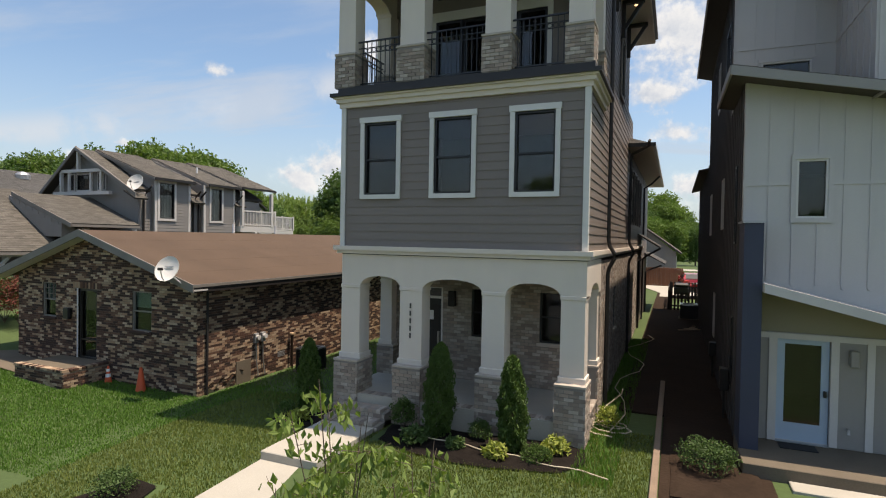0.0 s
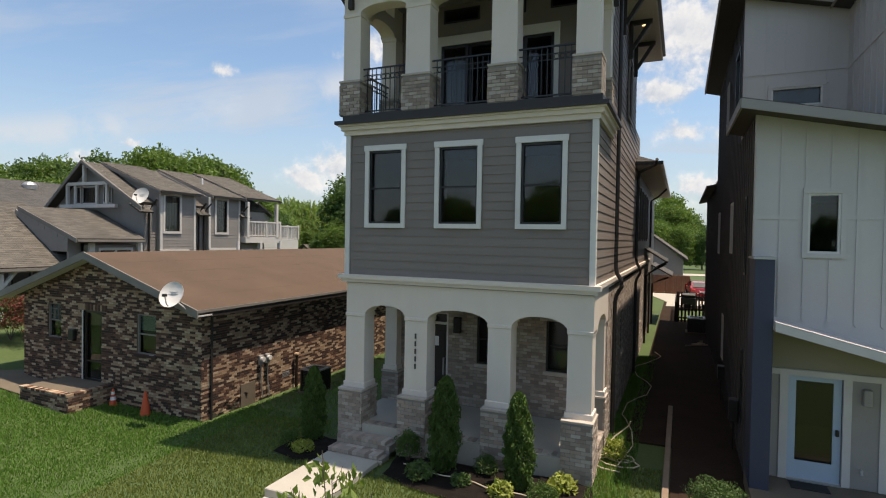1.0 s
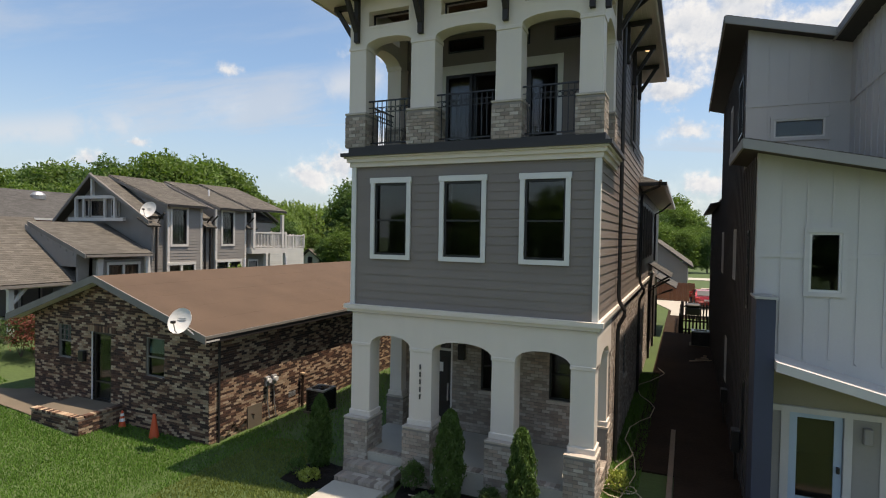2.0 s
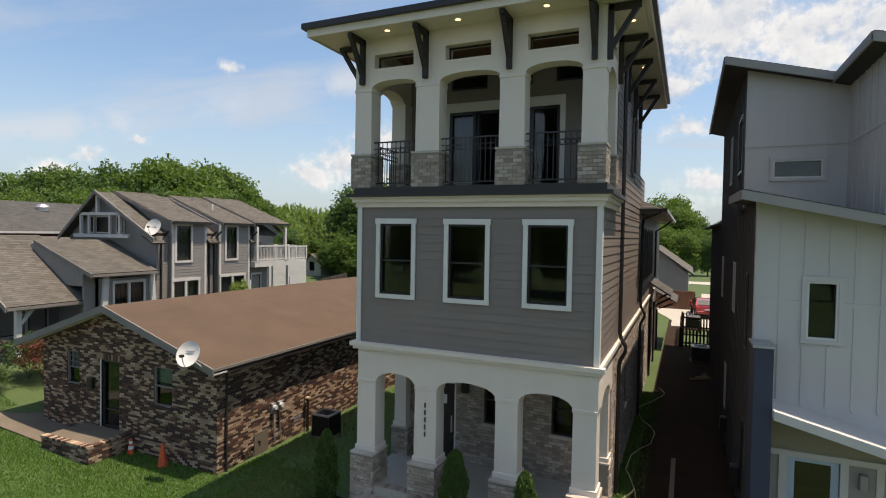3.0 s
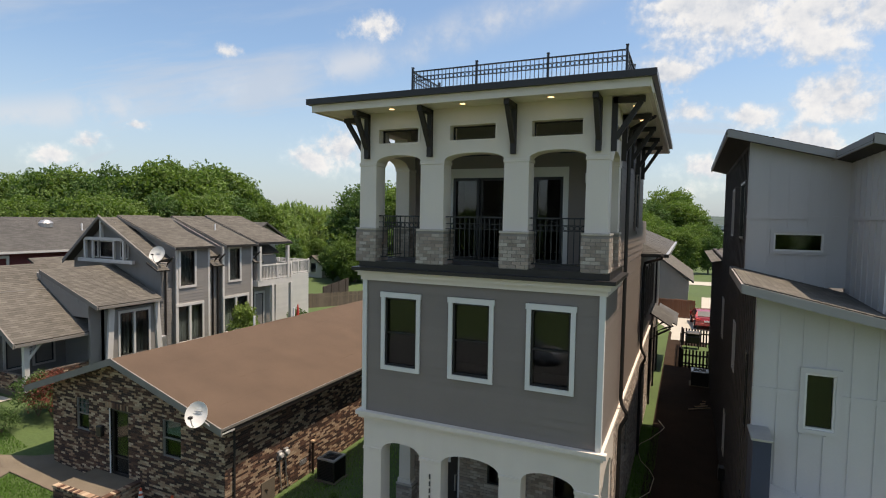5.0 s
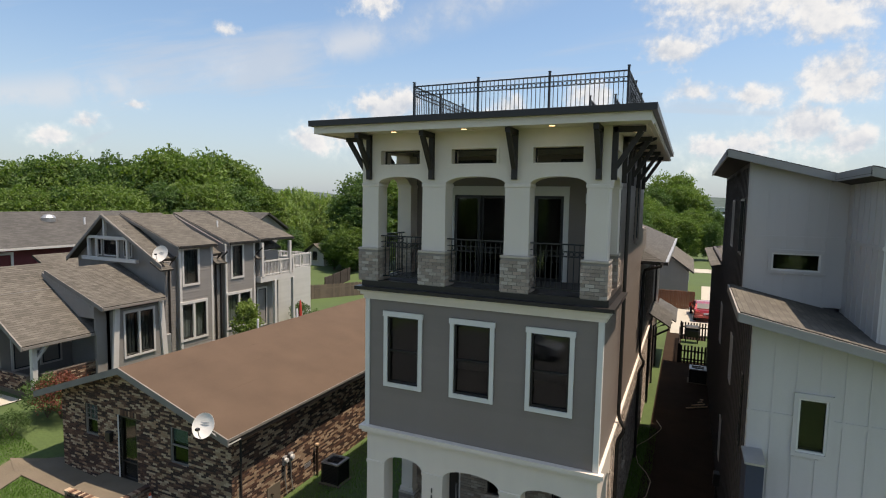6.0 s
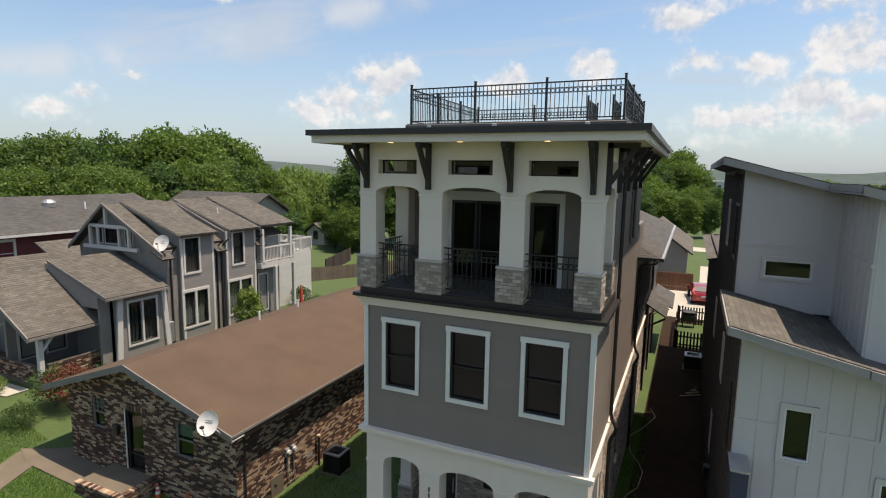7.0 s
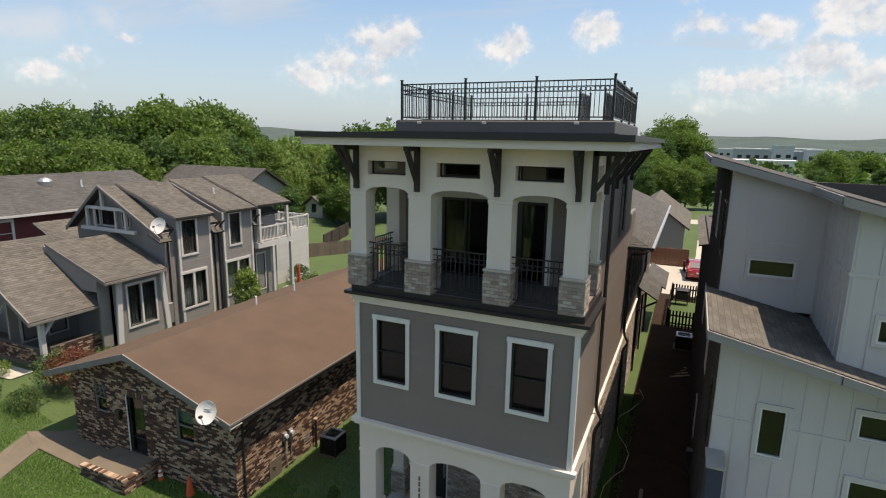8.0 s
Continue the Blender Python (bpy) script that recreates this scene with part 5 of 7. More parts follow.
def cone(x, y, z, h, label, stripe):
    c = thing("traffic_cone", label, "cone", (x, y, z), "traffic cones")
    part("base", one_box(x - h * 0.28, x + h * 0.28, y - h * 0.28, y + h * 0.28, z, z + 0.035, 0.01), M_ORANGE, c)
    bm = bm_new()
    lathe(bm, x, y, ((h * 0.2, z + 0.03), (h * 0.05, z + h)), 18)
    part("body", bm, M_ORANGE, c)
    if stripe:
        for a, b in ((0.42, 0.6), (0.72, 0.86)):
            bm = bm_new()
            lathe(bm, x, y, ((h * (0.206 - 0.15 * a), z + h * a), (h * (0.206 - 0.15 * b), z + h * b)), 18)
            part("stripe", bm, M_TINWHITE, c, "white reflective stripe")


cone(-13.95, 11.0, -0.3, 0.72, "plain orange traffic cone by the brick wall", False)
cone(-15.45, 11.1, -0.28, 0.55, "orange traffic cone with white stripes beside the stoop", True)


def dish(x, y, z, r, foot, group="satellite dishes"):
    d = thing("satellite_dish", "grey-white satellite dish on a bent arm", "satellite dish", foot, group)
    bm = bm_new()
    n, rows = 24, []
    aim = Vector((0.25, -0.85, 0.42)).normalized()
    s = aim.cross(Vector((0, 0, 1))).normalized()
    u = s.cross(aim)
    c = Vector((x, y, z))
    for j in range(6):
        q = r * j / 5 if j else 0.001
        rows.append([bm.verts.new(c + (s * math.cos(6.2832 * k / n) * 1.0 + u * math.sin(6.2832 * k / n) * 1.08) * q + aim * (q * q / r * 0.3)) for k in range(n)])
    back = [bm.verts.new(v.co - aim * 0.012) for v in rows[-1]]
    rows.append(back)
    rows.append([bm.verts.new(c - aim * 0.02 + (s * math.cos(6.2832 * k / n) + u * math.sin(6.2832 * k / n)) * r * 0.3) for k in range(n)])
    for a, b in zip(rows, rows[1:]):
        for k in range(n):
            bm.faces.new((a[k], a[(k + 1) % n], b[(k + 1) % n], b[k]))
    bm.faces.new(rows[-1])
    part("reflector", bm, M_DISH, d)
    bm = bm_new()
    tube(bm, [c - aim * 0.05, c - aim * 0.12 - Vector((0, 0, 0.1)), foot], 0.022, 8)
    part("mast", bm, M_METAL, d)
    bm = bm_new()
    tip = c + aim * r * 1.05 - u * r * 0.35
    tube(bm, [c - u * r * 1.0, c - u * r * 0.9 + aim * r * 0.5, tip], 0.015, 6)
    part("feed_arm", bm, M_METAL, d)
    part("feed_horn", one_box(tip.x - 0.05, tip.x + 0.05, tip.y - 0.05, tip.y + 0.05, tip.z - 0.035, tip.z + 0.035, 0.01), M_DARK, d)
    for k in range(2):
        bm = bm_new()
        p = c + aim * 0.012 + u * r * (0.3 - k * 0.18)
        beam(bm, p - s * r * 0.4, p + s * r * 0.4, 0.03, 0.006)
        part("logo_bar", bm, M_METAL, d)


dish(-12.42, 10.6, 3.25, 0.33, (-12.15, 10.86, 2.83))


# ---- pale board-and-batten house ----
rb = thing("modern_house", "pale grey board-and-batten house with shed roofs and a blue porch wall", "house", (5, 20, 0.1))
RBX, RBY = 1.1, 12.56


def low_roof(x, y):
    return 7.62 - 0.22 * (x - 0.8) + 0.03 * (y - 11.9)


def top_roof(x):
    return 11.12 - 0.27 * (x - 0.6)


RW = [(2.0, 2.52, 4.72, 5.85), (3.74, 4.6, 5.55, 6.1), (3.74, 4.6, 3.6, 4.6), (1.76, 2.64, 0.4, 2.38)]
bm = bm_new()
slab_wall(bm, "front", RBY, RBY + 0.15, RBX, 12, 0.0, 5.3, RW)
us = [RBX, 2.0, 2.52, 3.74, 4.6, 8, 12]
for a, b in zip(us, us[1:]):
    mid = (a + b) / 2
    for c, d in spans(5.3, 20.0, [(o[2], o[3]) for o in RW if o[0] < mid < o[1]]):
        top0, top1 = (low_roof(a, RBY) - 0.1, low_roof(b, RBY) - 0.1) if d > 19 else (d, d)
        hexa(bm, ((a, RBY, c), (b, RBY, c), (b, RBY + 0.15, c), (a, RBY + 0.15, c), (a, RBY, top0), (b, RBY, top1), (b, RBY + 0.15, top1), (a, RBY + 0.15, top0)))
wall_low = part("front_wall", bm, M_BB, rb)
for x in np.arange(1.12, 6.0, 0.41):
    for c, d in spans(3.45 if x > 1.45 else 0.3, low_roof(x, RBY) - 0.12, [(o[2] - 0.09, o[3] + 0.09) for o in RW if o[0] - 0.1 < x < o[1] + 0.1]):
        piece("batten", wall_low, M_BB, x, x + 0.05, RBY - 0.018, RBY + 0.01, c, d)
for a, b in ((1.1, 1.92), (2.6, 3.66), (4.7, 6)):
    piece("band", wall_low, M_BB, a, b, RBY - 0.022, RBY + 0.01, 5.36, 5.46)
for o in RW[:3]:
    pane_window(rb, "front", RBY, *o, M_WHITE, M_BB, trim=0.085, inset=0.04, fw=0.04, glass=M_GLASSG)
# side walls, their alley shade put into a darker siding colour
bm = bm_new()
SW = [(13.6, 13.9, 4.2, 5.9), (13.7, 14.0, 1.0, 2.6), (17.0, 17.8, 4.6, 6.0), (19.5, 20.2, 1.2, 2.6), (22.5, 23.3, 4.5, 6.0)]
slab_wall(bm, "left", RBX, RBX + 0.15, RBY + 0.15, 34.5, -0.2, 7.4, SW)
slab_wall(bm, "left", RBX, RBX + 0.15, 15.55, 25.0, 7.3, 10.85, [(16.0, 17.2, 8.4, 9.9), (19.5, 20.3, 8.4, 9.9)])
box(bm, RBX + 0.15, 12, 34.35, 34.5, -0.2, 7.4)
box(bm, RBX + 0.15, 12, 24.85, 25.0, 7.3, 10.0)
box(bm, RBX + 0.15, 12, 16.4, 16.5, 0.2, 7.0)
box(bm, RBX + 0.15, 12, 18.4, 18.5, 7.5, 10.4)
side_rb = part("side_wall", bm, M_BB_SHADED, rb)
# unseen east wall, added to keep the sun out of the rooms
bm = bm_new()
box(bm, 11.85, 12, RBY + 0.15, 34.35, -0.2, 7.3)
box(bm, 11.85, 12, 12.77, 24.85, 7.3, 8.0)
part("east_wall", bm, M_BB, rb)
# dark floors added so the rooms stay dark behind the glass
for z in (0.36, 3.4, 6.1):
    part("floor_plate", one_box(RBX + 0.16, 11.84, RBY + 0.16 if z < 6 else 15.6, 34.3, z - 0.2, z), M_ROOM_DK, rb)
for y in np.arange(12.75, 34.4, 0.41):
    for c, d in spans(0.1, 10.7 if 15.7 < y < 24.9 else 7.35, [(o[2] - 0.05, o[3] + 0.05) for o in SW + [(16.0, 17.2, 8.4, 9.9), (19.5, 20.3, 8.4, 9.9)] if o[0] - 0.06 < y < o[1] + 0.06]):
        piece("batten", side_rb, M_BB_SHADED, RBX - 0.018, RBX + 0.01, y, y + 0.05, c, d)
for o in SW + [(16.0, 17.2, 8.4, 9.9), (19.5, 20.3, 8.4, 9.9)]:
    bm = bm_new()
    for p in ((o[0], o[0] + 0.05, o[2], o[3]), (o[1] - 0.05, o[1], o[2], o[3]), (o[0] + 0.05, o[1] - 0.05, o[2], o[2] + 0.05), (o[0] + 0.05, o[1] - 0.05, o[3] - 0.05, o[3])):
        box(bm, RBX - 0.03, RBX + 0.06, *p[:2], *p[2:])
    w = part("window", bm, M_TRIM if o[0] > 16.9 else M_BLACK, rb)
    g = part("pane", one_box(RBX + 0.02, RBX + 0.028, o[0] + 0.02, o[1] - 0.02, o[2] + 0.02, o[3] - 0.02), M_GLASS, w)
    g.visible_shadow = False
# upper storey, set back, and the nearer bay
TW = (1.69, 2.72, 8.14, 8.58)
bm = bm_new()
us = [RBX, TW[0], TW[1], 3.2]
for a, b in zip(us, us[1:]):
    for c, d in ([(7.3, TW[2]), (TW[3], 99)] if a == TW[0] else [(7.3, 99)]):
        t0, t1 = (top_roof(a) - 0.1, top_roof(b) - 0.1) if d > 20 else (d, d)
        hexa(bm, ((a, 15.4, c), (b, 15.4, c), (b, 15.55, c), (a, 15.55, c), (a, 15.4, t0), (b, 15.4, t1), (b, 15.55, t1), (a, 15.55, t0)))
wall_up = part("upper_wall", bm, M_BB, rb)
bm = bm_new()
BW = (3.78, 4.9, 7.6, 8.1)
for a, b in ((3.2, 3.78), (3.78, 4.9), (4.9, 12)):
    for c, d in ([(6.2, BW[2]), (BW[3], 99)] if a == 3.78 else [(6.2, 99)]):
        t0, t1 = (top_roof(a) - 0.1, top_roof(b) - 0.1) if d > 20 else (d, d)
        hexa(bm, ((a, 12.62, c), (b, 12.62, c), (b, 12.77, c), (a, 12.77, c), (a, 12.62, t0), (b, 12.62, t1), (b, 12.77, t1), (a, 12.77, t0)))
box(bm, 3.2, 3.35, 12.77, 15.55, 6.2, top_roof(3.35) - 0.1)
wall_bay = part("bay_wall", bm, M_BB, rb)
for x in np.arange(1.15, 3.0, 0.41):
    for c, d in spans(7.3, top_roof(x) - 0.12, [(TW[2] - 0.08, TW[3] + 0.08)] if TW[0] - 0.08 < x < TW[1] + 0.08 else []):
        piece("batten", wall_up, M_BB, x, x + 0.05, 15.382, 15.41, c, d)
piece("band", wall_up, M_BB, RBX, 3.2, 15.378, 15.41, 8.92, 9.0)
for y in np.arange(12.9, 15.3, 0.41):
    piece("batten", wall_bay, M_BB, 3.182, 3.21, y, y + 0.05, 7.0, top_roof(3.05) - 0.14)
piece("band", wall_bay, M_BB, 3.178, 3.21, 12.65, 15.38, 8.9, 8.98)
for x in np.arange(3.25, 6, 0.41):
    piece("batten", wall_bay, M_BB, x, x + 0.05, 12.602, 12.63, 8.2 if 3.7 < x < 4.9 else 6.9, top_roof(x) - 0.14)
piece("band", wall_bay, M_BB, 3.2, 6, 12.598, 12.63, 8.9, 8.98)
pane_window(rb, "front", 15.4, *TW, M_WHITE, M_BB, trim=0.07, inset=0.03, fw=0.04)
pane_window(rb, "front", 12.62, *BW, M_WHITE, M_BB, trim=0.07, inset=0.03, fw=0.04)


def shed(name, x0, x1, y0, y1, zf, material, thick=0.16):
    sheet_roof(name, rb, material, (x1, y0, zf(x1, y0)), (x1, y1, zf(x1, y1)), (x0, y0, zf(x0, y0)), (x0, y1, zf(x0, y1)), thick)
    bm = bm_new()
    e = 0.02
    hexa(bm, ((x0 - e, y0 - 0.04, zf(x0, y0) - 0.2), (x1, y0 - 0.04, zf(x1, y0) - 0.2), (x1, y0, zf(x1, y0) - 0.2), (x0 - e, y0, zf(x0, y0) - 0.2),
              (x0 - e, y0 - 0.04, zf(x0, y0) - 0.02), (x1, y0 - 0.04, zf(x1, y0) - 0.02), (x1, y0, zf(x1, y0) - 0.02), (x0 - e, y0, zf(x0, y0) - 0.02)))
    hexa(bm, ((x0 - 0.04, y0, zf(x0, y0) - 0.2), (x0, y0, zf(x0, y0) - 0.2), (x0, y1, zf(x0, y1) - 0.2), (x0 - 0.04, y1, zf(x0, y1) - 0.2),
              (x0 - 0.04, y0, zf(x0, y0) - 0.02), (x0, y0, zf(x0, y0) - 0.02), (x0, y1, zf(x0, y1) - 0.02), (x0 - 0.04, y1, zf(x0, y1) - 0.02)))
    part("fascia", bm, M_TAUPE, rb)


shed("lower_roof", 0.8, 3.2, 11.92, 15.4, low_roof, M_SH_GREY)
shed("lower_roof", 3.2, 8, 11.92, 12.62, low_roof, M_SH_GREY)
shed("upper_roof", 0.58, 2.85, 15.05, 25.0, lambda x, y: top_roof(x), M_SH_DARK)
shed("upper_roof", 2.85, 12, 12.3, 25.0, lambda x, y: top_roof(x), M_SH_DARK)
sheet_roof("rear_roof", rb, M_SH_GREY, (0.7, 25.0, 7.2), (0.7, 35.5, 7.2), (6, 25.0, 8.3), (6, 35.5, 8.3))
# porch: blue blade wall, canopy, slab, step, door
part("blade_wall", one_box(1.06, 1.38, 11.75, RBY - 0.001, -0.1, 4.6, 0.006), M_BLUE, rb, "slate-blue painted porch blade wall")
part("blade_cap", one_box(1.03, 1.41, 11.72, RBY - 0.002, 4.6, 4.64), M_METAL, rb)
bm = bm_new()
for z0, z1, x0, x1 in ((0.0, 0.14, 1.38, 6.0),):
    hexa(bm, ((x0, 11.5, 3.33), (x1, 11.5, 2.18), (x1, RBY, 2.18), (x0, RBY, 3.33), (x0, 11.5, 3.5), (x1, 11.5, 2.35), (x1, RBY, 2.35), (x0, RBY, 3.5)))
part("canopy", bm, M_BB, rb, "sloping white metal porch canopy")
# slab darker than its step: the shade under the canopy is put into its colour
part("porch_slab", one_box(1.05, 6, 11.0, RBY, -0.2, 0.37, 0.012), M_CONC_DK, rb)
part("porch_step", one_box(1.75, 6, 10.6, 11.0, -0.2, 0.18, 0.012), M_CONC, rb)
bm = bm_new()
slab_wall(bm, "front", RBY - 0.03, RBY, 1.39, 6, 0.38, 2.5, [(1.62, 2.77, 0.38, 2.5)])
part("porch_panel", bm, M_TAUPE, rb)
bm = bm_new()
hexa(bm, ((1.39, RBY - 0.025, 2.5), (4.6, RBY - 0.025, 2.5), (4.6, RBY - 0.001, 2.5), (1.39, RBY - 0.001, 2.5), (1.39, RBY - 0.025, 3.32), (4.6, RBY - 0.025, 2.52), (4.6, RBY - 0.001, 2.52), (1.39, RBY - 0.001, 3.32)))
part("canopy_panel", bm, M_TAN, rb, "tan panel under the canopy")
bm = bm_new()
for p in ((1.62, 1.76, 0.38, 2.38), (2.64, 2.77, 0.38, 2.38), (1.39, 4.6, 2.38, 2.49)):
    quad_box(bm, "front", RBY - 0.03, 0.03, *p)
quad_box(bm, "front", RBY - 0.03, 0.03, 3.2, 3.32, 0.38, 2.38)
part("door_casing", bm, M_TRIM, rb)
dr = part("door", one_box(1.77, 1.9, RBY + 0.02, RBY + 0.07, 0.39, 2.37), M_DOORBLUE, rb, "pale blue full-glass front door")
part("door_stile", one_box(2.5, 2.63, RBY + 0.02, RBY + 0.07, 0.39, 2.37), M_DOORBLUE, dr)
part("door_rail", one_box(1.9, 2.5, RBY + 0.02, RBY + 0.07, 2.28, 2.37), M_DOORBLUE, dr)
part("door_rail", one_box(1.9, 2.5, RBY + 0.02, RBY + 0.07, 0.39, 0.74), M_DOORBLUE, dr)
g = part("pane", one_box(1.89, 2.51, RBY + 0.04, RBY + 0.048, 0.73, 2.29), M_GLASS, dr)
g.visible_shadow = False
part("lever", one_box(2.54, 2.59, RBY - 0.05, RBY + 0.02, 1.3, 1.42, 0.008), M_DARK, dr)
part("threshold", one_box(1.76, 2.64, RBY - 0.08, RBY + 0.1, 0.371, 0.392), M_METAL, rb)
part("wall_lamp", one_box(2.92, 3.06, RBY - 0.17, RBY - 0.03, 1.95, 2.25, 0.012), M_TAUPE, rb, "boxy grey wall lamp")
bm = bm_new()
tube(bm, [(2.93, RBY - 0.03, 0.75), (2.93, RBY - 0.12, 0.75), (2.93, RBY - 0.14, 0.68)], 0.025, 8)
part("hose_tap", bm, M_METAL, rb)
single("doormat", one_box(1.78, 2.4, 12.08, 12.42, 0.371, 0.39, 0.005), M_RUBBER, "dark patterned doormat on the concrete porch", "doormat")
for y, z0, z1 in ((14.3, 0.8, 1.3), (18.5, 0.8, 1.2)):
    mt = thing("utility_box", "small dark utility box on the side wall", "utility box", (RBX - 0.1, y, z0), "utility boxes")
    part("box", one_box(RBX - 0.2, RBX - 0.018, y, y + 0.3, z0, z1, 0.015), M_DARK, mt)
    bm = bm_new()
    tube(bm, [(RBX - 0.1, y + 0.15, z0), (RBX - 0.1, y + 0.15, 0.1)], 0.025, 6)
    part("conduit", bm, M_DARK, mt)


# ---- grey craftsman house to the west ----
tw = thing("craftsman_house", "grey lap-sided craftsman house with shed dormers and pale trim", "house", (-28, 20, 1))
TX, TG = -24.45, 0.7
bm = bm_new()
slab_wall(bm, "right", TX - 0.15, TX, 15.8, 18.95, TG, 4.5, [(16.5, 18.0, 1.95, 4.05)])
slab_wall(bm, "right", TX - 0.15, TX, 18.95, 27.6, TG, 6.3)
box(bm, -31.4, TX - 0.15, 18.95, 19.1, TG, 6.2)
hexa(bm, ((-31.4, 18.95, 6.2), (TX, 18.95, 6.2), (TX, 19.1, 6.2), (-31.4, 19.1, 6.2), (-28.55, 18.95, 8.55), (-28.45, 18.95, 8.55), (-28.45, 19.1, 8.55), (-28.55, 19.1, 8.55)))
box(bm, -32.6, TX - 0.15, 27.45, 27.6, TG, 6.2)
box(bm, -28, -27.9, 19.1, 27.4, TG, 6.2)
twall = part("wall", bm, M_TWIN, tw)
lap(twall, M_TWIN, "right", TX, 18.95, 27.6, 1.0, 6.3, [(15.85, 18.55, 0.9, 4.7), (19.6, 21.95, 0.9, 7), (22.75, 25.3, 0.9, 7)], 0.16)
lap(twall, M_TWIN, "front", 18.95, -32, TX, 7.5, 8.4, [], 0.16, top=lambda z: (-31.2, TX) if z < 6.2 else (-31.2 + (z - 6.2) * 1.15, TX - (z - 6.2) * 1.68))


def tri_roof(y0, y1, xe, ze, xr=-28.5, zr=8.72, m=M_SH_GREY):
    sheet_roof("roof", tw, m, (xe, y0, ze), (xe, y1, ze), (xr, y0, zr), (xr, y1, zr), 0.12)


tri_roof(18.45, 28.0, -24.5, 6.45, zr=8.6)
sheet_roof("roof", tw, M_SH_GREY, (-31.6, 28.0, 6.2), (-31.6, 18.45, 6.2), (-28.5, 28.0, 8.6), (-28.5, 18.45, 8.6), 0.12)
# rake boards, gable frame and its small windows
for xe in (-23.95, -31.6):
    bm = bm_new()
    hexa(bm, ((xe, 18.4, 5.98), (-28.5, 18.4, 8.5), (-28.5, 18.46, 8.5), (xe, 18.46, 5.98), (xe, 18.4, 6.2), (-28.5, 18.4, 8.66), (-28.5, 18.46, 8.73), (xe, 18.46, 6.2)))
    part("rake_board", bm, M_RAKE, tw)
bm = bm_new()
for a, b, w in (((-28.5, 18.6, 7.4), (-28.5, 18.6, 8.5), 0.14), ((-29.9, 18.6, 7.42), (-26.6, 18.6, 7.42), 0.16), ((-30.4, 18.6, 6.25), (-26.0, 18.6, 6.25), 0.18), ((-29.85, 18.6, 6.3), (-29.85, 18.6, 7.4), 0.14), ((-29.2, 18.6, 6.3), (-29.2, 18.6, 7.4), 0.1), ((-27.5, 18.6, 6.3), (-27.5, 18.6, 7.4), 0.1), ((-26.7, 18.6, 6.3), (-26.7, 18.6, 7.4), 0.14)):
    beam(bm, a, b, w)
part("gable_frame", bm, M_TRIM, tw, "pale timber gable frame")
for a, b in ((-29.75, -29.3), (-29.0, -27.9), (-27.35, -26.85)):
    pane_window(tw, "front", 18.93, a, b, 6.45, 7.25, M_BLACK, M_TRIM, trim=0.07, inset=0.0)
# two window bays carried up as shed dormers
for y0, y1, we, wl in ((19.7, 21.9, (19.95, 20.85, 5.0, 6.85), (19.75, 21.35, 2.0, 3.9)), (22.85, 25.2, (23.35, 24.15, 5.0, 6.85), (22.95, 24.75, 2.0, 3.95))):
    bx = -24.2
    bm = bm_new()
    slab_wall(bm, "right", bx - 0.15, bx, y0, y1, TG, 7.0, [we, wl])
    for y in (y0, y1 - 0.15):
        hexa(bm, ((-28.3, y, 6.0), (bx - 0.15, y, 6.0), (bx - 0.15, y + 0.15, 6.0), (-28.3, y + 0.15, 6.0), (-28.3, y, 8.55), (bx - 0.15, y, 6.98), (bx - 0.15, y + 0.15, 6.98), (-28.3, y + 0.15, 8.55)))
        box(bm, TX, bx - 0.15, y, y + 0.15, TG, 6.0)
    box(bm, bx - 1.5, bx - 1.4, y0 + 0.15, y1 - 0.15, TG, 6.9)
    bay = part("bay", bm, M_TWIN, tw)
    lap(bay, M_TWIN, "right", bx, y0 + 0.12, y1 - 0.12, 1.0, 6.95, [(w[0] - 0.12, w[1] + 0.12, w[2] - 0.12, w[3] + 0.14) for w in (we, wl)], 0.16)
    for y in (y0 - 0.02, y1 - 0.12):
        part("corner_board", one_box(bx - 0.05, bx + 0.035, y, y + 0.14, TG, 6.98), M_TRIM, tw)
    pane_window(tw, "right", bx + 0.02, *we, M_BLACK, M_TRIM, trim=0.12, inset=0.05)
    pane_window(tw, "right", bx + 0.02, *wl, M_BLACK, M_TRIM, trim=0.12, inset=0.05)
    mid = (wl[0] + wl[1]) / 2
    part("mullion", one_box(bx - 0.02, bx + 0.06, mid - 0.07, mid + 0.07, wl[2], wl[3]), M_TRIM, tw)
    for a, b, c, d in (we, (wl[0], mid, wl[2], wl[3]), (mid, wl[1], wl[2], wl[3])):
        bm = bm_new()
        k = 0
        for y in np.arange(a + 0.05, b - 0.08, 0.09):
            k += 1
            box(bm, bx - 0.22 + 0.02 * (k % 2), bx - 0.2 + 0.02 * (k % 2), y, y + 0.075, c + 0.05, d - 0.05)
        part("curtain", bm, M_CURTAIN, tw)
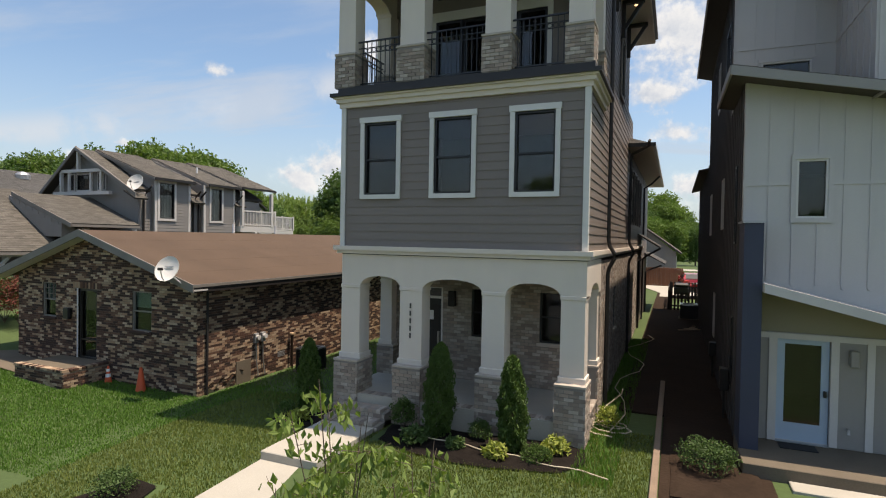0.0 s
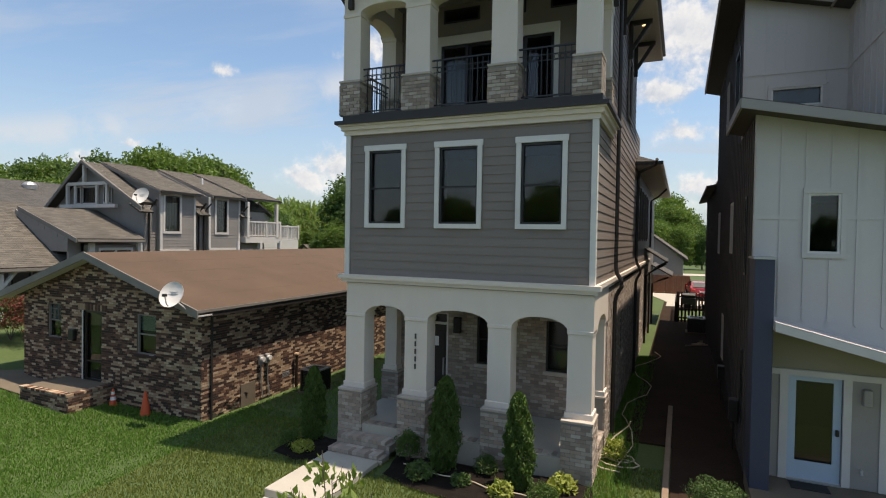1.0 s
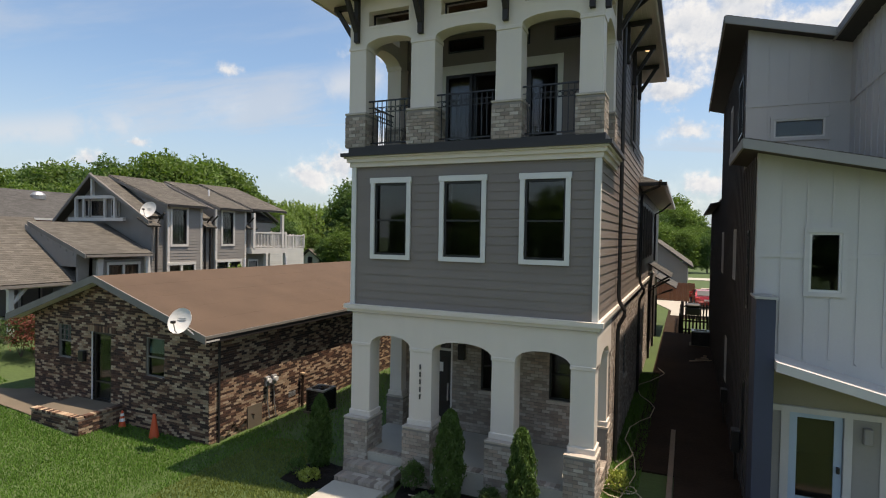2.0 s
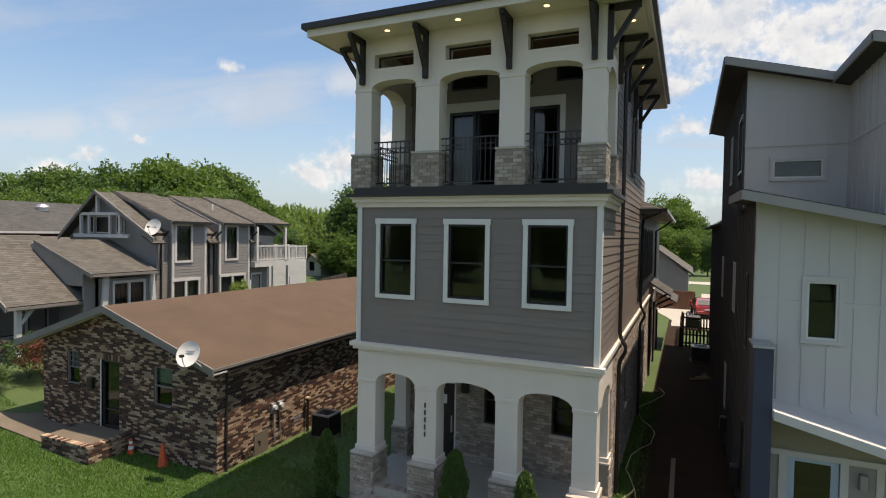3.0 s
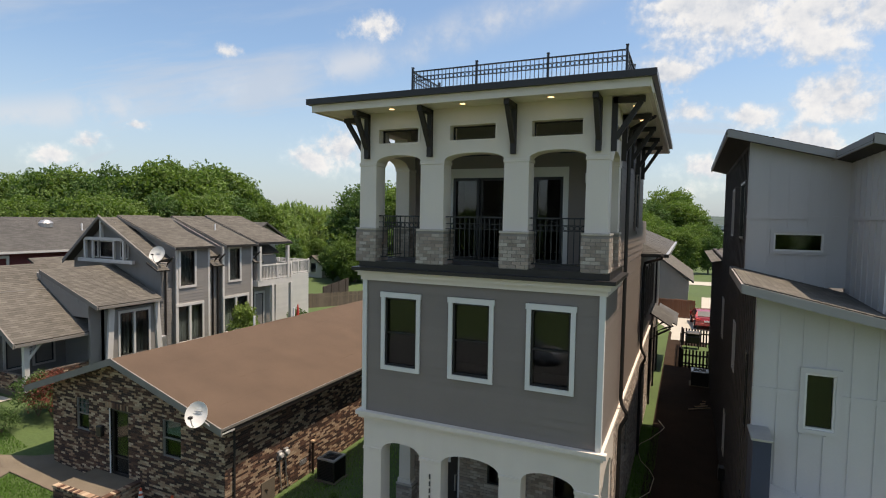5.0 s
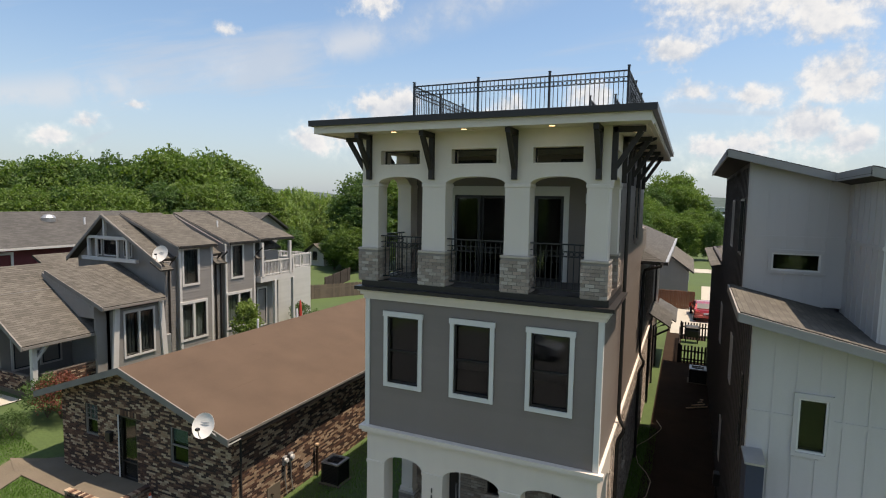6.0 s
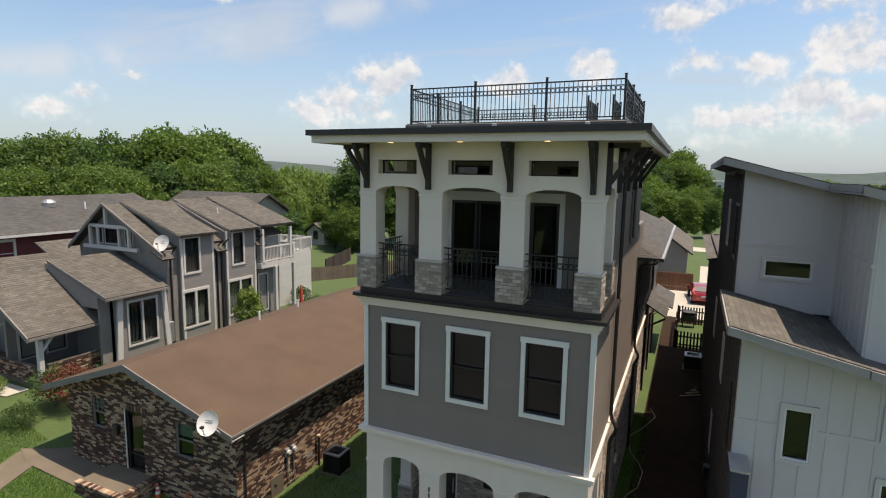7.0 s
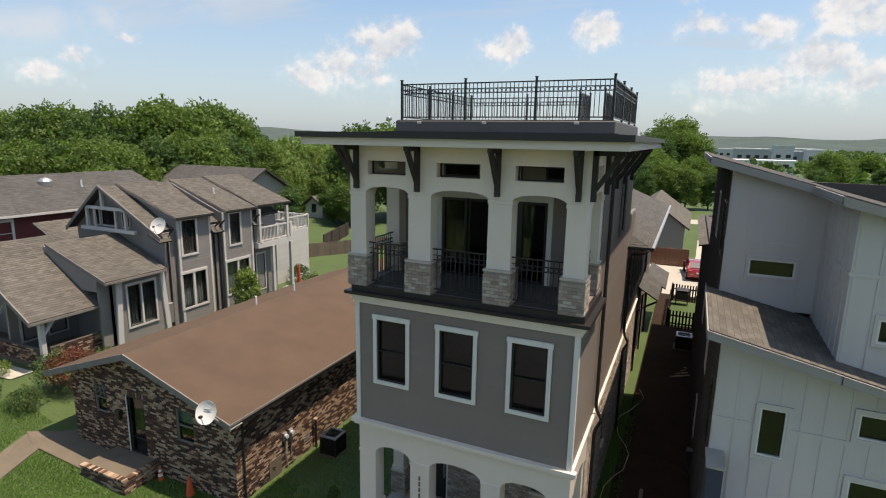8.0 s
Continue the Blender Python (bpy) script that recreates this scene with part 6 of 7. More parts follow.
for y0, y1, up in ((19.5, 22.05, 0.0), (22.95, 25.35, 0.0), (25.5, 28.6, 0.07)):
    sheet_roof("dormer_roof", tw, M_SH_GREY, (-23.95, y0, 7.08 + up), (-23.95, y1, 7.08 + up), (-28.5, y0, 8.72 + up), (-28.5, y1, 8.72 + up), 0.12)
    for y in (y0 - 0.03, y1 - 0.01):
        bm = bm_new()
        hexa(bm, ((-23.95, y, 6.88 + up), (-28.5, y, 8.52 + up), (-28.5, y + 0.04, 8.52 + up), (-23.95, y + 0.04, 6.88 + up), (-23.95, y, 7.05 + up), (-28.5, y, 8.68 + up), (-28.5, y + 0.04, 8.68 + up), (-23.95, y + 0.04, 7.05 + up)))
        part("dormer_rake", bm, M_RAKE, tw)
    part("dormer_gutter", one_box(-23.97, -23.87, y0, y1, 6.95 + up, 7.04 + up), M_DARK, tw)
for y in (19.2, 22.3, 22.65, 25.45):
    bm = bm_new()
    tube(bm, [(-23.8, y, 6.6), (-24.15, y, 6.3), (TX + 0.08, y, 6.0), (TX + 0.08, y, 1.0)], 0.05, 6)
    part("downspout", bm, M_DARK, tw)
for y in (18.7, 22.3, 25.5):
    sheet_roof("eave_return", tw, M_SH_GREY, (-23.9, y - 0.35, 5.95), (-23.9, y + 0.4, 5.95), (-24.7, y - 0.35, 6.35), (-24.7, y + 0.4, 6.35), 0.08)
bm = bm_new()
tube(bm, [(-26.2, 24.2, 7.8), (-26.2, 24.2, 8.25)], 0.05, 8)
part("vent_stack", bm, M_TINWHITE, tw)
# rear balcony and pale rear wing
part("balcony_floor", one_box(-27.4, -23.9, 25.4, 28.6, 4.4, 4.75), M_TRIM, tw)
for y in (25.5, 28.1):
    part("balcony_post", one_box(-24.05, -23.87, y, y + 0.18, 4.75, 6.9), M_TRIM, tw)
bm = bm_new()
box(bm, -27.5, -27.3, 25.4, 28.2, 4.7, 7.6)
part("balcony_wall", bm, M_TWIN_LT, tw)
for y in (26.6, 28.4):
    part("deck_post", one_box(-24.05, -23.85, y, y + 0.2, 0.7, 4.4), M_TRIM, tw)
pane_window(tw, "right", TX + 0.01, 25.7, 26.4, 1.6, 3.9, M_BLACK, M_TRIM, trim=0.1, inset=0.02)
rw = part("rear_wing", one_box(-32, -26, 28.6, 33, 0.5, 4.6), M_TWIN_LT, tw)
lap(rw, M_TWIN_LT, "right", -26.0, 28.6, 33, 0.7, 4.6, [], 0.16)
lap(rw, M_TWIN_LT, "front", 28.6, -32, -26, 0.7, 4.6, [], 0.16)


def white_rail(a, b, z0, z1):
    r = thing("deck_railing", "white painted wooden deck railing", "railing", (*a, z0), "deck railings")
    a, b = Vector((*a, 0)), Vector((*b, 0))
    n = int((b - a).length / 0.13)
    for z, h in ((z1, 0.09), (z0 + 0.1, 0.07)):
        bm = bm_new()
        beam(bm, a + Vector((0, 0, z)), b + Vector((0, 0, z)), 0.08, h)
        part("rail", bm, M_TRIM, r)
    for i in range(n + 1):
        p = a.lerp(b, i / n)
        w = 0.05 if i % 12 == 0 or i == n else 0.02
        piece("baluster", r, M_TRIM, p.x - w, p.x + w, p.y - w, p.y + w, z0, z1 + (0.08 if w > 0.03 else 0))


white_rail((-24.50, 26.10), (-24.50, 29.00), 4.75, 5.7)
white_rail((-26.60, 29.20), (-26.60, 33.50), 4.6, 5.55)
white_rail((-27.95, 29.05), (-24.50, 29.05), 4.75, 5.7)
white_rail((-32.55, 33.50), (-26.55, 33.50), 4.6, 5.55)
# bay beside the porch
bm = bm_new()
for a, b, c, d in ((15.95, 16.5, 1, 4.3), (18.0, 18.5, 1, 4.3), (16.5, 18.0, 1, 1.95), (16.5, 18.0, 4.05, 4.3)):
    box(bm, TX, TX + 0.3, a, b, c, d)
part("porch_bay", bm, M_TWIN, tw)
for y in (15.95, 18.3):
    bm = bm_new()
    s = -0.22 if y < 17 else 0.22
    hexa(bm, ((TX + 0.3, y + s, 0.9), (TX + 0.42, y + s, 0.9), (TX + 0.42, y + s + 0.28, 0.9), (TX + 0.3, y + s + 0.28, 0.9), (TX + 0.3, y, 4.4), (TX + 0.42, y, 4.4), (TX + 0.42, y + 0.25, 4.4), (TX + 0.3, y + 0.25, 4.4)))
    part("tapered_pilaster", bm, M_TRIM, tw)
pane_window(tw, "right", TX + 0.31, 16.5, 18.0, 1.95, 4.05, M_BLACK, M_TRIM, trim=0.1, inset=0.04)
part("mullion", one_box(TX + 0.25, TX + 0.35, 17.2, 17.3, 1.95, 4.05), M_TRIM, tw)
for a, b in ((16.55, 17.2), (17.3, 17.95)):
    bm = bm_new()
    for k, y in enumerate(np.arange(a, b - 0.03, 0.09)):
        box(bm, TX + 0.02 + 0.02 * (k % 2), TX + 0.04 + 0.02 * (k % 2), y, y + 0.075, 2.0, 4.0)
    part("curtain", bm, M_CURTAIN, tw)
sheet_roof("bay_roof", tw, M_SH_GREY, (-23.75, 15.2, 4.6), (-23.75, 18.5, 4.6), (-28.0, 15.2, 6.05), (-28.0, 18.95, 6.05), 0.12)
bm = bm_new()
hexa(bm, ((-23.75, 15.17, 4.4), (-28.0, 15.17, 5.85), (-28.0, 15.21, 5.85), (-23.75, 15.21, 4.4), (-23.75, 15.17, 4.6), (-28.0, 15.17, 6.05), (-28.0, 15.21, 6.05), (-23.75, 15.21, 4.6)))
box(bm, -23.77, -23.7, 15.21, 18.5, 4.45, 4.56)
part("bay_rake", bm, M_RAKE, tw)
bm = bm_new()
hexa(bm, ((-28.3, 15.24, 4.0), (TX, 15.24, 4.0), (TX, 15.3, 4.0), (-28.3, 15.3, 4.0), (-28.3, 15.24, 5.9), (TX, 15.24, 4.6), (TX, 15.3, 4.6), (-28.3, 15.3, 5.9)))
box(bm, TX - 0.15, TX, 15.3, 15.95, 0.9, 4.7)
cheek = part("bay_cheek", bm, M_TWIN, tw)
lap(cheek, M_TWIN, "front", 15.24, -28.2, TX, 4.02, 5.8, [], 0.16, top=lambda z: (-28.2, TX - max(0.0, z - 4.5) * 2.9))
# porch
PE = -24.55
sheet_roof("porch_roof", tw, M_SH_GREY, (PE, 12.25, 3.38), (PE, 16.1, 3.38), (-29.2, 12.25, 6.25), (-29.2, 16.1, 6.25), 0.12)
sheet_roof("porch_roof", tw, M_SH_GREY, (-34, 16.1, 3.38), (-34, 12.25, 3.38), (-29.2, 16.1, 6.25), (-29.2, 12.25, 6.25), 0.12)
bm = bm_new()
for xe in (PE, -34):
    hexa(bm, ((xe, 12.2, 3.18), (-29.2, 12.2, 6.05), (-29.2, 12.26, 6.05), (xe, 12.26, 3.18), (xe, 12.2, 3.4), (-29.2, 12.2, 6.27), (-29.2, 12.26, 6.27), (xe, 12.26, 3.4)))
box(bm, PE - 0.02, PE + 0.04, 12.25, 16.1, 3.22, 3.34)
part("porch_rake", bm, M_RAKE, tw)
part("porch_floor", one_box(-33, -24.8, 12.6, 18.95, 0.6, 1.2), M_CONC_DK, tw)
bm = bm_new()
box(bm, -27.6, -27.45, 12.9, 18.95, 1.2, 5.2)
box(bm, -27.45, TX - 0.15, 16.0, 16.15, 1.2, 4.7)
box(bm, -33, -27.6, 14.4, 14.55, 1.2, 5.0)
part("porch_back_wall", bm, M_TWIN, tw)
for y in (13.4, 14.6):
    pane_window(tw, "right", -27.44, y, y + 0.8, 1.7, 3.2, M_BLACK, M_TRIM, trim=0.1, inset=0.0)
for x, y in ((-24.9, 12.85), (-24.9, 15.7), (-28.8, 12.85)):
    part("porch_post", one_box(x - 0.1, x + 0.1, y - 0.1, y + 0.1, 1.0, 3.3), M_TRIM, tw)
    bm = bm_new()
    beam(bm, (x, y + 0.1, 2.6), (x, y + 0.6, 3.2), 0.12)
    part("porch_brace", bm, M_TRIM, tw)
part("porch_beam", one_box(-25.0, -24.8, 12.7, 16, 3.15, 3.35), M_TRIM, tw)
pw = part("porch_parapet", one_box(-24.98, -24.82, 13.1, 15.55, 0.9, 1.95), M_MORTAR_BR, tw)
bricks(pw, "right", -24.82, brick_rects(13.1, 15.55, 0.9, 1.95, **BR), M_BRICK, M_BRICK_J)
pw = part("porch_parapet", one_box(-33, -25.2, 12.7, 12.86, 0.9, 1.9), M_MORTAR_BR, tw)
bricks(pw, "front", 12.7, brick_rects(-30, -25.2, 0.9, 1.9, **BR), M_BRICK, M_BRICK_J)
bm = bm_new()
for k in range(2):
    box(bm, -27.42, -27.38, 14.35, 14.5, 2.35 + k * 0.2, 2.45 + k * 0.2)
part("number_bar", bm, M_TINWHITE, tw)
part("meter_box", one_box(TX, TX + 0.2, 18.75, 19.15, 1.4, 2.5, 0.02), M_METAL, tw)
tw.matrix_basis = Matrix.Translation((-28.55, 20.5, 1))
dish(-24.95, 19.3, 6.7, 0.42, (-25.2, 19.5, 6.4))

# ---- red house and the grey-roofed houses behind ----
red = thing("red_house", "barn-red lap-sided house with a grey shingle roof", "house", (-42, 19, 1))
rw = part("wall", one_box(-47, -38.0, 6, 30.6, 0.8, 6.45), M_RED, red)
lap(rw, M_RED, "right", -38.0, 12, 30.6, 3.0, 6.4, [(17.1, 19.3, 4.4, 6.1)], 0.18)
pane_window(red, "right", -37.99, 17.2, 19.2, 4.5, 6.0, M_WHITE, M_WHITE, trim=0.1, rails=(5.25,), inset=0.0)
part("trim_board", one_box(-37.99, -37.94, 6, 30.6, 6.3, 6.44), M_TRIM, red)
sheet_roof("roof", red, M_SH_DARK, (-37.5, 5, 6.4), (-37.5, 31.2, 6.4), (-43, 5, 8.45), (-43, 31.2, 8.45), 0.15)
sheet_roof("roof", red, M_SH_DARK, (-48.5, 31.2, 6.4), (-48.5, 5, 6.4), (-43, 31.2, 8.45), (-43, 5, 8.45), 0.15)
part("eave_board", one_box(-37.52, -37.42, 5, 31.2, 6.25, 6.39), M_TRIM, red)
bm = bm_new()
lathe(bm, -41.4, 23.4, ((0.42, 7.75), (0.45, 8.05), (0.3, 8.22), (0.05, 8.3)), 16)
part("turbine_vent", bm, M_METAL, red)
bm = bm_new()
tube(bm, [(-40.6, 25.4, 7.4), (-40.6, 25.4, 8.05)], 0.06, 8)
part("vent_stack", bm, M_TINWHITE, red)
sheet_roof("side_roof", red, M_SH_GREY, (-33.2, 19.0, 5.0), (-33.2, 24.5, 5.0), (-35.5, 19.0, 6.1), (-35.5, 24.5, 6.1), 0.12)


def plain_house(x0, x1, y0, y1, zb, ze, zr, along, wall, roof, label, nwin=3):
    h = thing("house", label, "house", ((x0 + x1) / 2, (y0 + y1) / 2, zb), "distant houses")
    part("wall", one_box(x0, x1, y0, y1, zb, ze), wall, h)
    o = 0.5
    if along == "y":
        m = (x0 + x1) / 2
        sheet_roof("roof", h, roof, (x1 + o, y0 - o, ze), (x1 + o, y1 + o, ze), (m, y0 - o, zr), (m, y1 + o, zr), 0.15)
        sheet_roof("roof", h, roof, (x0 - o, y1 + o, ze), (x0 - o, y0 - o, ze), (m, y1 + o, zr), (m, y0 - o, zr), 0.15)
        bm = bm_new()
        hexa(bm, ((x0, y0, ze), (x1, y0, ze), (x1, y0 + 0.2, ze), (x0, y0 + 0.2, ze), (m - 0.05, y0, zr - 0.15), (m + 0.05, y0, zr - 0.15), (m + 0.05, y0 + 0.2, zr - 0.15), (m - 0.05, y0 + 0.2, zr - 0.15)))
        part("gable", bm, wall, h)
    else:
        m = (y0 + y1) / 2
        sheet_roof("roof", h, roof, (x0 - o, y0 - o, ze), (x1 + o, y0 - o, ze), (x0 - o, m, zr), (x1 + o, m, zr), 0.15)
        sheet_roof("roof", h, roof, (x1 + o, y1 + o, ze), (x0 - o, y1 + o, ze), (x1 + o, m, zr), (x0 - o, m, zr), 0.15)
        for xx in (x0, x1 - 0.2):
            bm = bm_new()
            hexa(bm, ((xx, y0, ze), (xx + 0.2, y0, ze), (xx + 0.2, y1, ze), (xx, y1, ze), (xx, m - 0.05, zr - 0.15), (xx + 0.2, m - 0.05, zr - 0.15), (xx + 0.2, m + 0.05, zr - 0.15), (xx, m + 0.05, zr - 0.15)))
            part("gable", bm, wall, h)
    for i in range(nwin):
        u = x0 + (x1 - x0) * (i + 0.5) / nwin
        pane_window(h, "front", y0 - 0.02, u - 0.45, u + 0.45, zb + 1.2, zb + 2.5, M_WHITE, None, inset=0.0)
        v = y0 + (y1 - y0) * (i + 0.5) / nwin
        pane_window(h, "right", x1 + 0.02, v - 0.45, v + 0.45, zb + 1.2, zb + 2.5, M_WHITE, None, inset=0.0)
    return h


plain_house(-51.3, -40.0, 40, 47, 0.8, 6.0, 8.2, "x", M_TWIN, M_SH_DARK, "grey house with a dark shingle gable roof among trees")
plain_house(-46.6, -43.8, 58.5, 62.5, 0.3, 2.5, 3.8, "y", M_TWIN_LT, M_SH_GREY, "small pale shed with a shingle roof behind the fence", 1)
plain_house(-6.2, 0.0, 58, 72, 0.2, 3.2, 5.8, "y", M_TWIN, M_SH_GREY, "small grey garage with a shingle roof by the driveway", 1)
plain_house(-9.0, -3.2, 37, 53, 0.2, 3.2, 5.2, "y", M_TWIN, M_SH_DARK, "grey rear garage with a dark shingle roof", 1)
plain_house(3.6, 8.5, 40, 52, 0.2, 3.0, 4.8, "y", M_TAUPE, M_SH_GREY, "low taupe house with a weathered shingle roof", 1)


# ---- fences ----
def fence(a, b, z, h, material, label, gap=0.0, group="fences", w=0.14):
    a, b = Vector((*a, 0)), Vector((*b, 0))
    L = (b - a).length
    n = max(2, int(L / (w + gap + 0.004)))
    ang = math.atan2(b.y - a.y, b.x - a.x)
    f = thing("fence", label, "fence", (a.x, a.y, z), group)
    me = cube_mesh(material)
    for i in range(n):
        p = a.lerp(b, (i + 0.5) / n)
        hh = h + random.uniform(-0.03, 0.03)
        ob = new("slat", me)
        ob.matrix_basis = Matrix.Translation((p.x, p.y, z + hh / 2)) @ Matrix.Rotation(ang, 4, "Z") @ Matrix.Diagonal((w, 0.02, hh, 1))
        hang(ob, f)
    for zz in (z + 0.3, z + h - 0.3):
        ob = new("rail", me)
        ob.matrix_basis = Matrix.Translation(((a + b) / 2).xyz + Vector((0, 0.03 * math.cos(ang), zz))) @ Matrix.Rotation(ang, 4, "Z") @ Matrix.Diagonal((L, 0.04, 0.09, 1))
        hang(ob, f)
    for i in range(int(L / 2.4) + 1):
        p = a.lerp(b, min(1.0, i * 2.4 / L))
        piece("post", f, material, p.x - 0.05, p.x + 0.05, p.y + 0.03, p.y + 0.13, z, z + h + 0.05)


fence((-31.5, 36.7), (-25.5, 46.5), 0.2, 1.85, M_FENCE, "weathered brown board fence beside a lawn")
fence((-25.5, 46.5), (-8, 49), 0.2, 1.85, M_FENCE, "weathered brown board fence beside a lawn")
fence((-31.5, 42), (-34, 50), 0.3, 1.9, M_FENCE_DK, "dark wooden yard fence")
fence((-0.35, 35.0), (1.9, 35.0), 0.2, 1.1, M_FENCE_DK, "low dark picket fence across the alley", 0.08, w=0.1)
fence((-0.35, 41.4), (2.4, 41.4), 0.2, 1.25, M_FENCE_DK, "low dark picket fence across the alley", 0.07, w=0.1)
fence((-0.4, 35.0), (-0.4, 41.4), 0.2, 1.15, M_FENCE_DK, "low dark picket fence along the turf", 0.08, w=0.1)
fence((-3.4, 53.5), (0.6, 53.5), 0.2, 1.7, M_FENCE_RED, "red-brown board fence by the driveway")


# ---- car ----
def car(x, y, z, heading, paint, label):
    c = new("car")
    prof = ((-2.25, 0.35), (-2.3, 0.75), (-2.2, 0.98), (-1.75, 1.02), (-1.2, 1.38), (-0.6, 1.46), (0.2, 1.44), (0.95, 1.0), (1.8, 0.92), (2.2, 0.75), (2.25, 0.35))
    bm = bm_new()
    rows = []
    for sgn, inset in ((-1, 0.06), (-1, 0.0), (1, 0.0), (1, 0.06)):
        rows.append([bm.verts.new((px, sgn * (0.88 - (0.17 if pz > 1.1 else 0.0) - inset), pz + (0.03 if inset == 0 and pz < 0.6 else 0.0))) for px, pz in prof])
    for a, b in zip(rows, rows[1:]):
        for i in range(len(prof)):
            j = (i + 1) % len(prof)
            bm.faces.new((a[i], a[j], b[j], b[i]))
    bm.faces.new(rows[0])
    bm.faces.new(rows[-1][::-1])
    part("body", bm, paint, c)
    bm = bm_new()
    hexa(bm, ((-1.75, -0.66, 1.03), (-1.22, -0.62, 1.36), (-1.22, 0.62, 1.36), (-1.75, 0.66, 1.03), (-1.77, -0.66, 1.05), (-1.24, -0.62, 1.385), (-1.24, 0.62, 1.385), (-1.77, 0.66, 1.05)))
    part("rear_window", bm, M_BLACK, c)
    bm = bm_new()
    hexa(bm, ((0.25, -0.62, 1.42), (0.95, -0.68, 1.0), (0.95, 0.68, 1.0), (0.25, 0.62, 1.42), (0.27, -0.62, 1.44), (0.97, -0.68, 1.02), (0.97, 0.68, 1.02), (0.27, 0.62, 1.44)))
    part("windscreen", bm, M_BLACK, c)
    for s in (-1, 1):
        bm = bm_new()
        hexa(bm, ((-1.5, s * 0.80, 1.05), (0.8, s * 0.80, 1.05), (0.8, s * 0.78, 1.05), (-1.5, s * 0.78, 1.05), (-1.1, s * 0.725, 1.36), (0.2, s * 0.725, 1.36), (0.2, s * 0.70, 1.36), (-1.1, s * 0.70, 1.36)))
        part("side_window", bm, M_BLACK, c)
        part("tail_light", one_box(-2.315, -2.2, s * 0.68 - 0.16, s * 0.68 + 0.16, 0.74, 0.92, 0.02), M_REDPLAS, c)
        part("mirror", one_box(0.7, 0.85, s * 0.95 - 0.08, s * 0.95 + 0.08, 1.0, 1.12, 0.02), paint, c)
        for px in (-1.4, 1.4):
            bm = bm_new()
            tube(bm, [(px, s * 0.70, 0.32), (px, s * 0.90, 0.32)], 0.32, 20)
            wh = part("wheel", bm, M_RUBBER, c)
            bm = bm_new()
            tube(bm, [(px, s * 0.895, 0.32), (px, s * 0.91, 0.32)], 0.2, 16)
            part("rim", bm, M_METAL, wh)
    part("bumper", one_box(-2.34, -2.2, -0.8, 0.8, 0.36, 0.6, 0.03), paint, c)
    part("plate", one_box(-2.35, -2.3, -0.22, 0.22, 0.66, 0.78), M_TINWHITE, c, "plain white plate")
    c.matrix_basis = pose(x, y, z, 0, 0, heading)
    return tagged(c, label, "car", "parked cars")


car(1.25, 50.3, 0.27, 95, M_CARRED, "bright red saloon car parked on the pale driveway")
car(-9.5, -11.5, -0.28, 4, M_CARSILVER, "silver car parked across the street")
car(-3.5, -12.0, -0.28, 182, M_CARRED, "red car parked across the street")

# ---- alley and yard odds and ends ----
gr = thing("grill", "dark covered barbecue grill on the turf", "grill", (0.35, 40.2, 0.3), "yard grills")
part("body", one_box(-0.1, 0.8, 39.9, 40.5, 0.75, 1.25, 0.06), M_DARK, gr)
part("lid", one_box(-0.12, 0.82, 39.88, 40.52, 1.25, 1.5, 0.1), M_DARK, gr)
for a in (-0.05, 0.68):
    for b in (39.95, 40.4):
        piece("leg", gr, M_DARK, a, a + 0.06, b, b + 0.06, 0.3, 0.76)
ub = thing("umbrella", "closed red patio umbrella on a pole", "umbrella", (-23.0, 27.9, 0.8))
bm = bm_new()
tube(bm, [(-23.0, 27.9, 0.75), (-23.0, 27.9, 3.1)], 0.03, 8)
part("pole", bm, M_METAL, ub)
bm = bm_new()
lathe(bm, -23.0, 27.9, ((0.05, 1.45), (0.15, 1.6), (0.11, 2.0), (0.1, 2.4), (0.08, 2.8), (0.03, 3.15)), 7)
part("canopy", bm, M_REDPLAS, ub)
g2 = thing("grill", "grey-silver kettle grill on legs beside the wall", "grill", (-23.2, 26.9, 0.8), "yard grills")
bm = bm_new()
lathe(bm, -23.2, 26.9, ((0.1, 1.25), (0.32, 1.45), (0.34, 1.6), (0.26, 1.8), (0.06, 1.9)), 18)
part("bowl", bm, M_METAL, g2)
for k in range(3):
    bm = bm_new()
    tube(bm, [(-23.2 + 0.2 * math.cos(k * 2.1), 26.9 + 0.2 * math.sin(k * 2.1), 1.4), (-23.2 + 0.36 * math.cos(k * 2.1), 26.9 + 0.36 * math.sin(k * 2.1), 0.72)], 0.015, 6)
    part("leg", bm, M_DARK, g2)
bm = bm_new()
tube(bm, [(-1.3 + 0.4 * math.sin(k * 0.9) * (0.4 + 0.05 * k), 12.2 + k * 0.75 + 0.2 * math.sin(k * 2.2), ground_z(-1.0, 12.2 + k * 0.75) + 0.1) for k in range(18)], 0.014, 5)
single("garden_hose", bm, M_CORD, "thin cream hose trailing along the alley soil", "hose", "hoses")
bm = bm_new()
tube(bm, [(-1.35 + 0.22 * math.cos(k * 0.7) * (1 + 0.06 * k), 13.0 + 0.3 * math.sin(k * 0.7) - 0.1 * k * 0.3, 0.14 + 0.75 * max(0, 1 - k / 5)) for k in range(26)], 0.016, 5)
single("garden_hose", bm, M_CORD, "cream hose looped on the grass by the downspout", "hose", "hoses")
bm = bm_new()
tube(bm, [(-5.4 + 0.24 * k, 10.35 + 0.06 * math.sin(k * 1.3) - 0.03 * k, ground_z(-4, 10.3) + 0.13) for k in range(19)], 0.013, 5)
single("garden_hose", bm, M_CORD, "cream hose laid across the dark mulch bed", "hose", "hoses")
lm = thing("lumber", "loose pale timber offcuts lying on the alley soil", "lumber", (0.6, 28, 0.2))
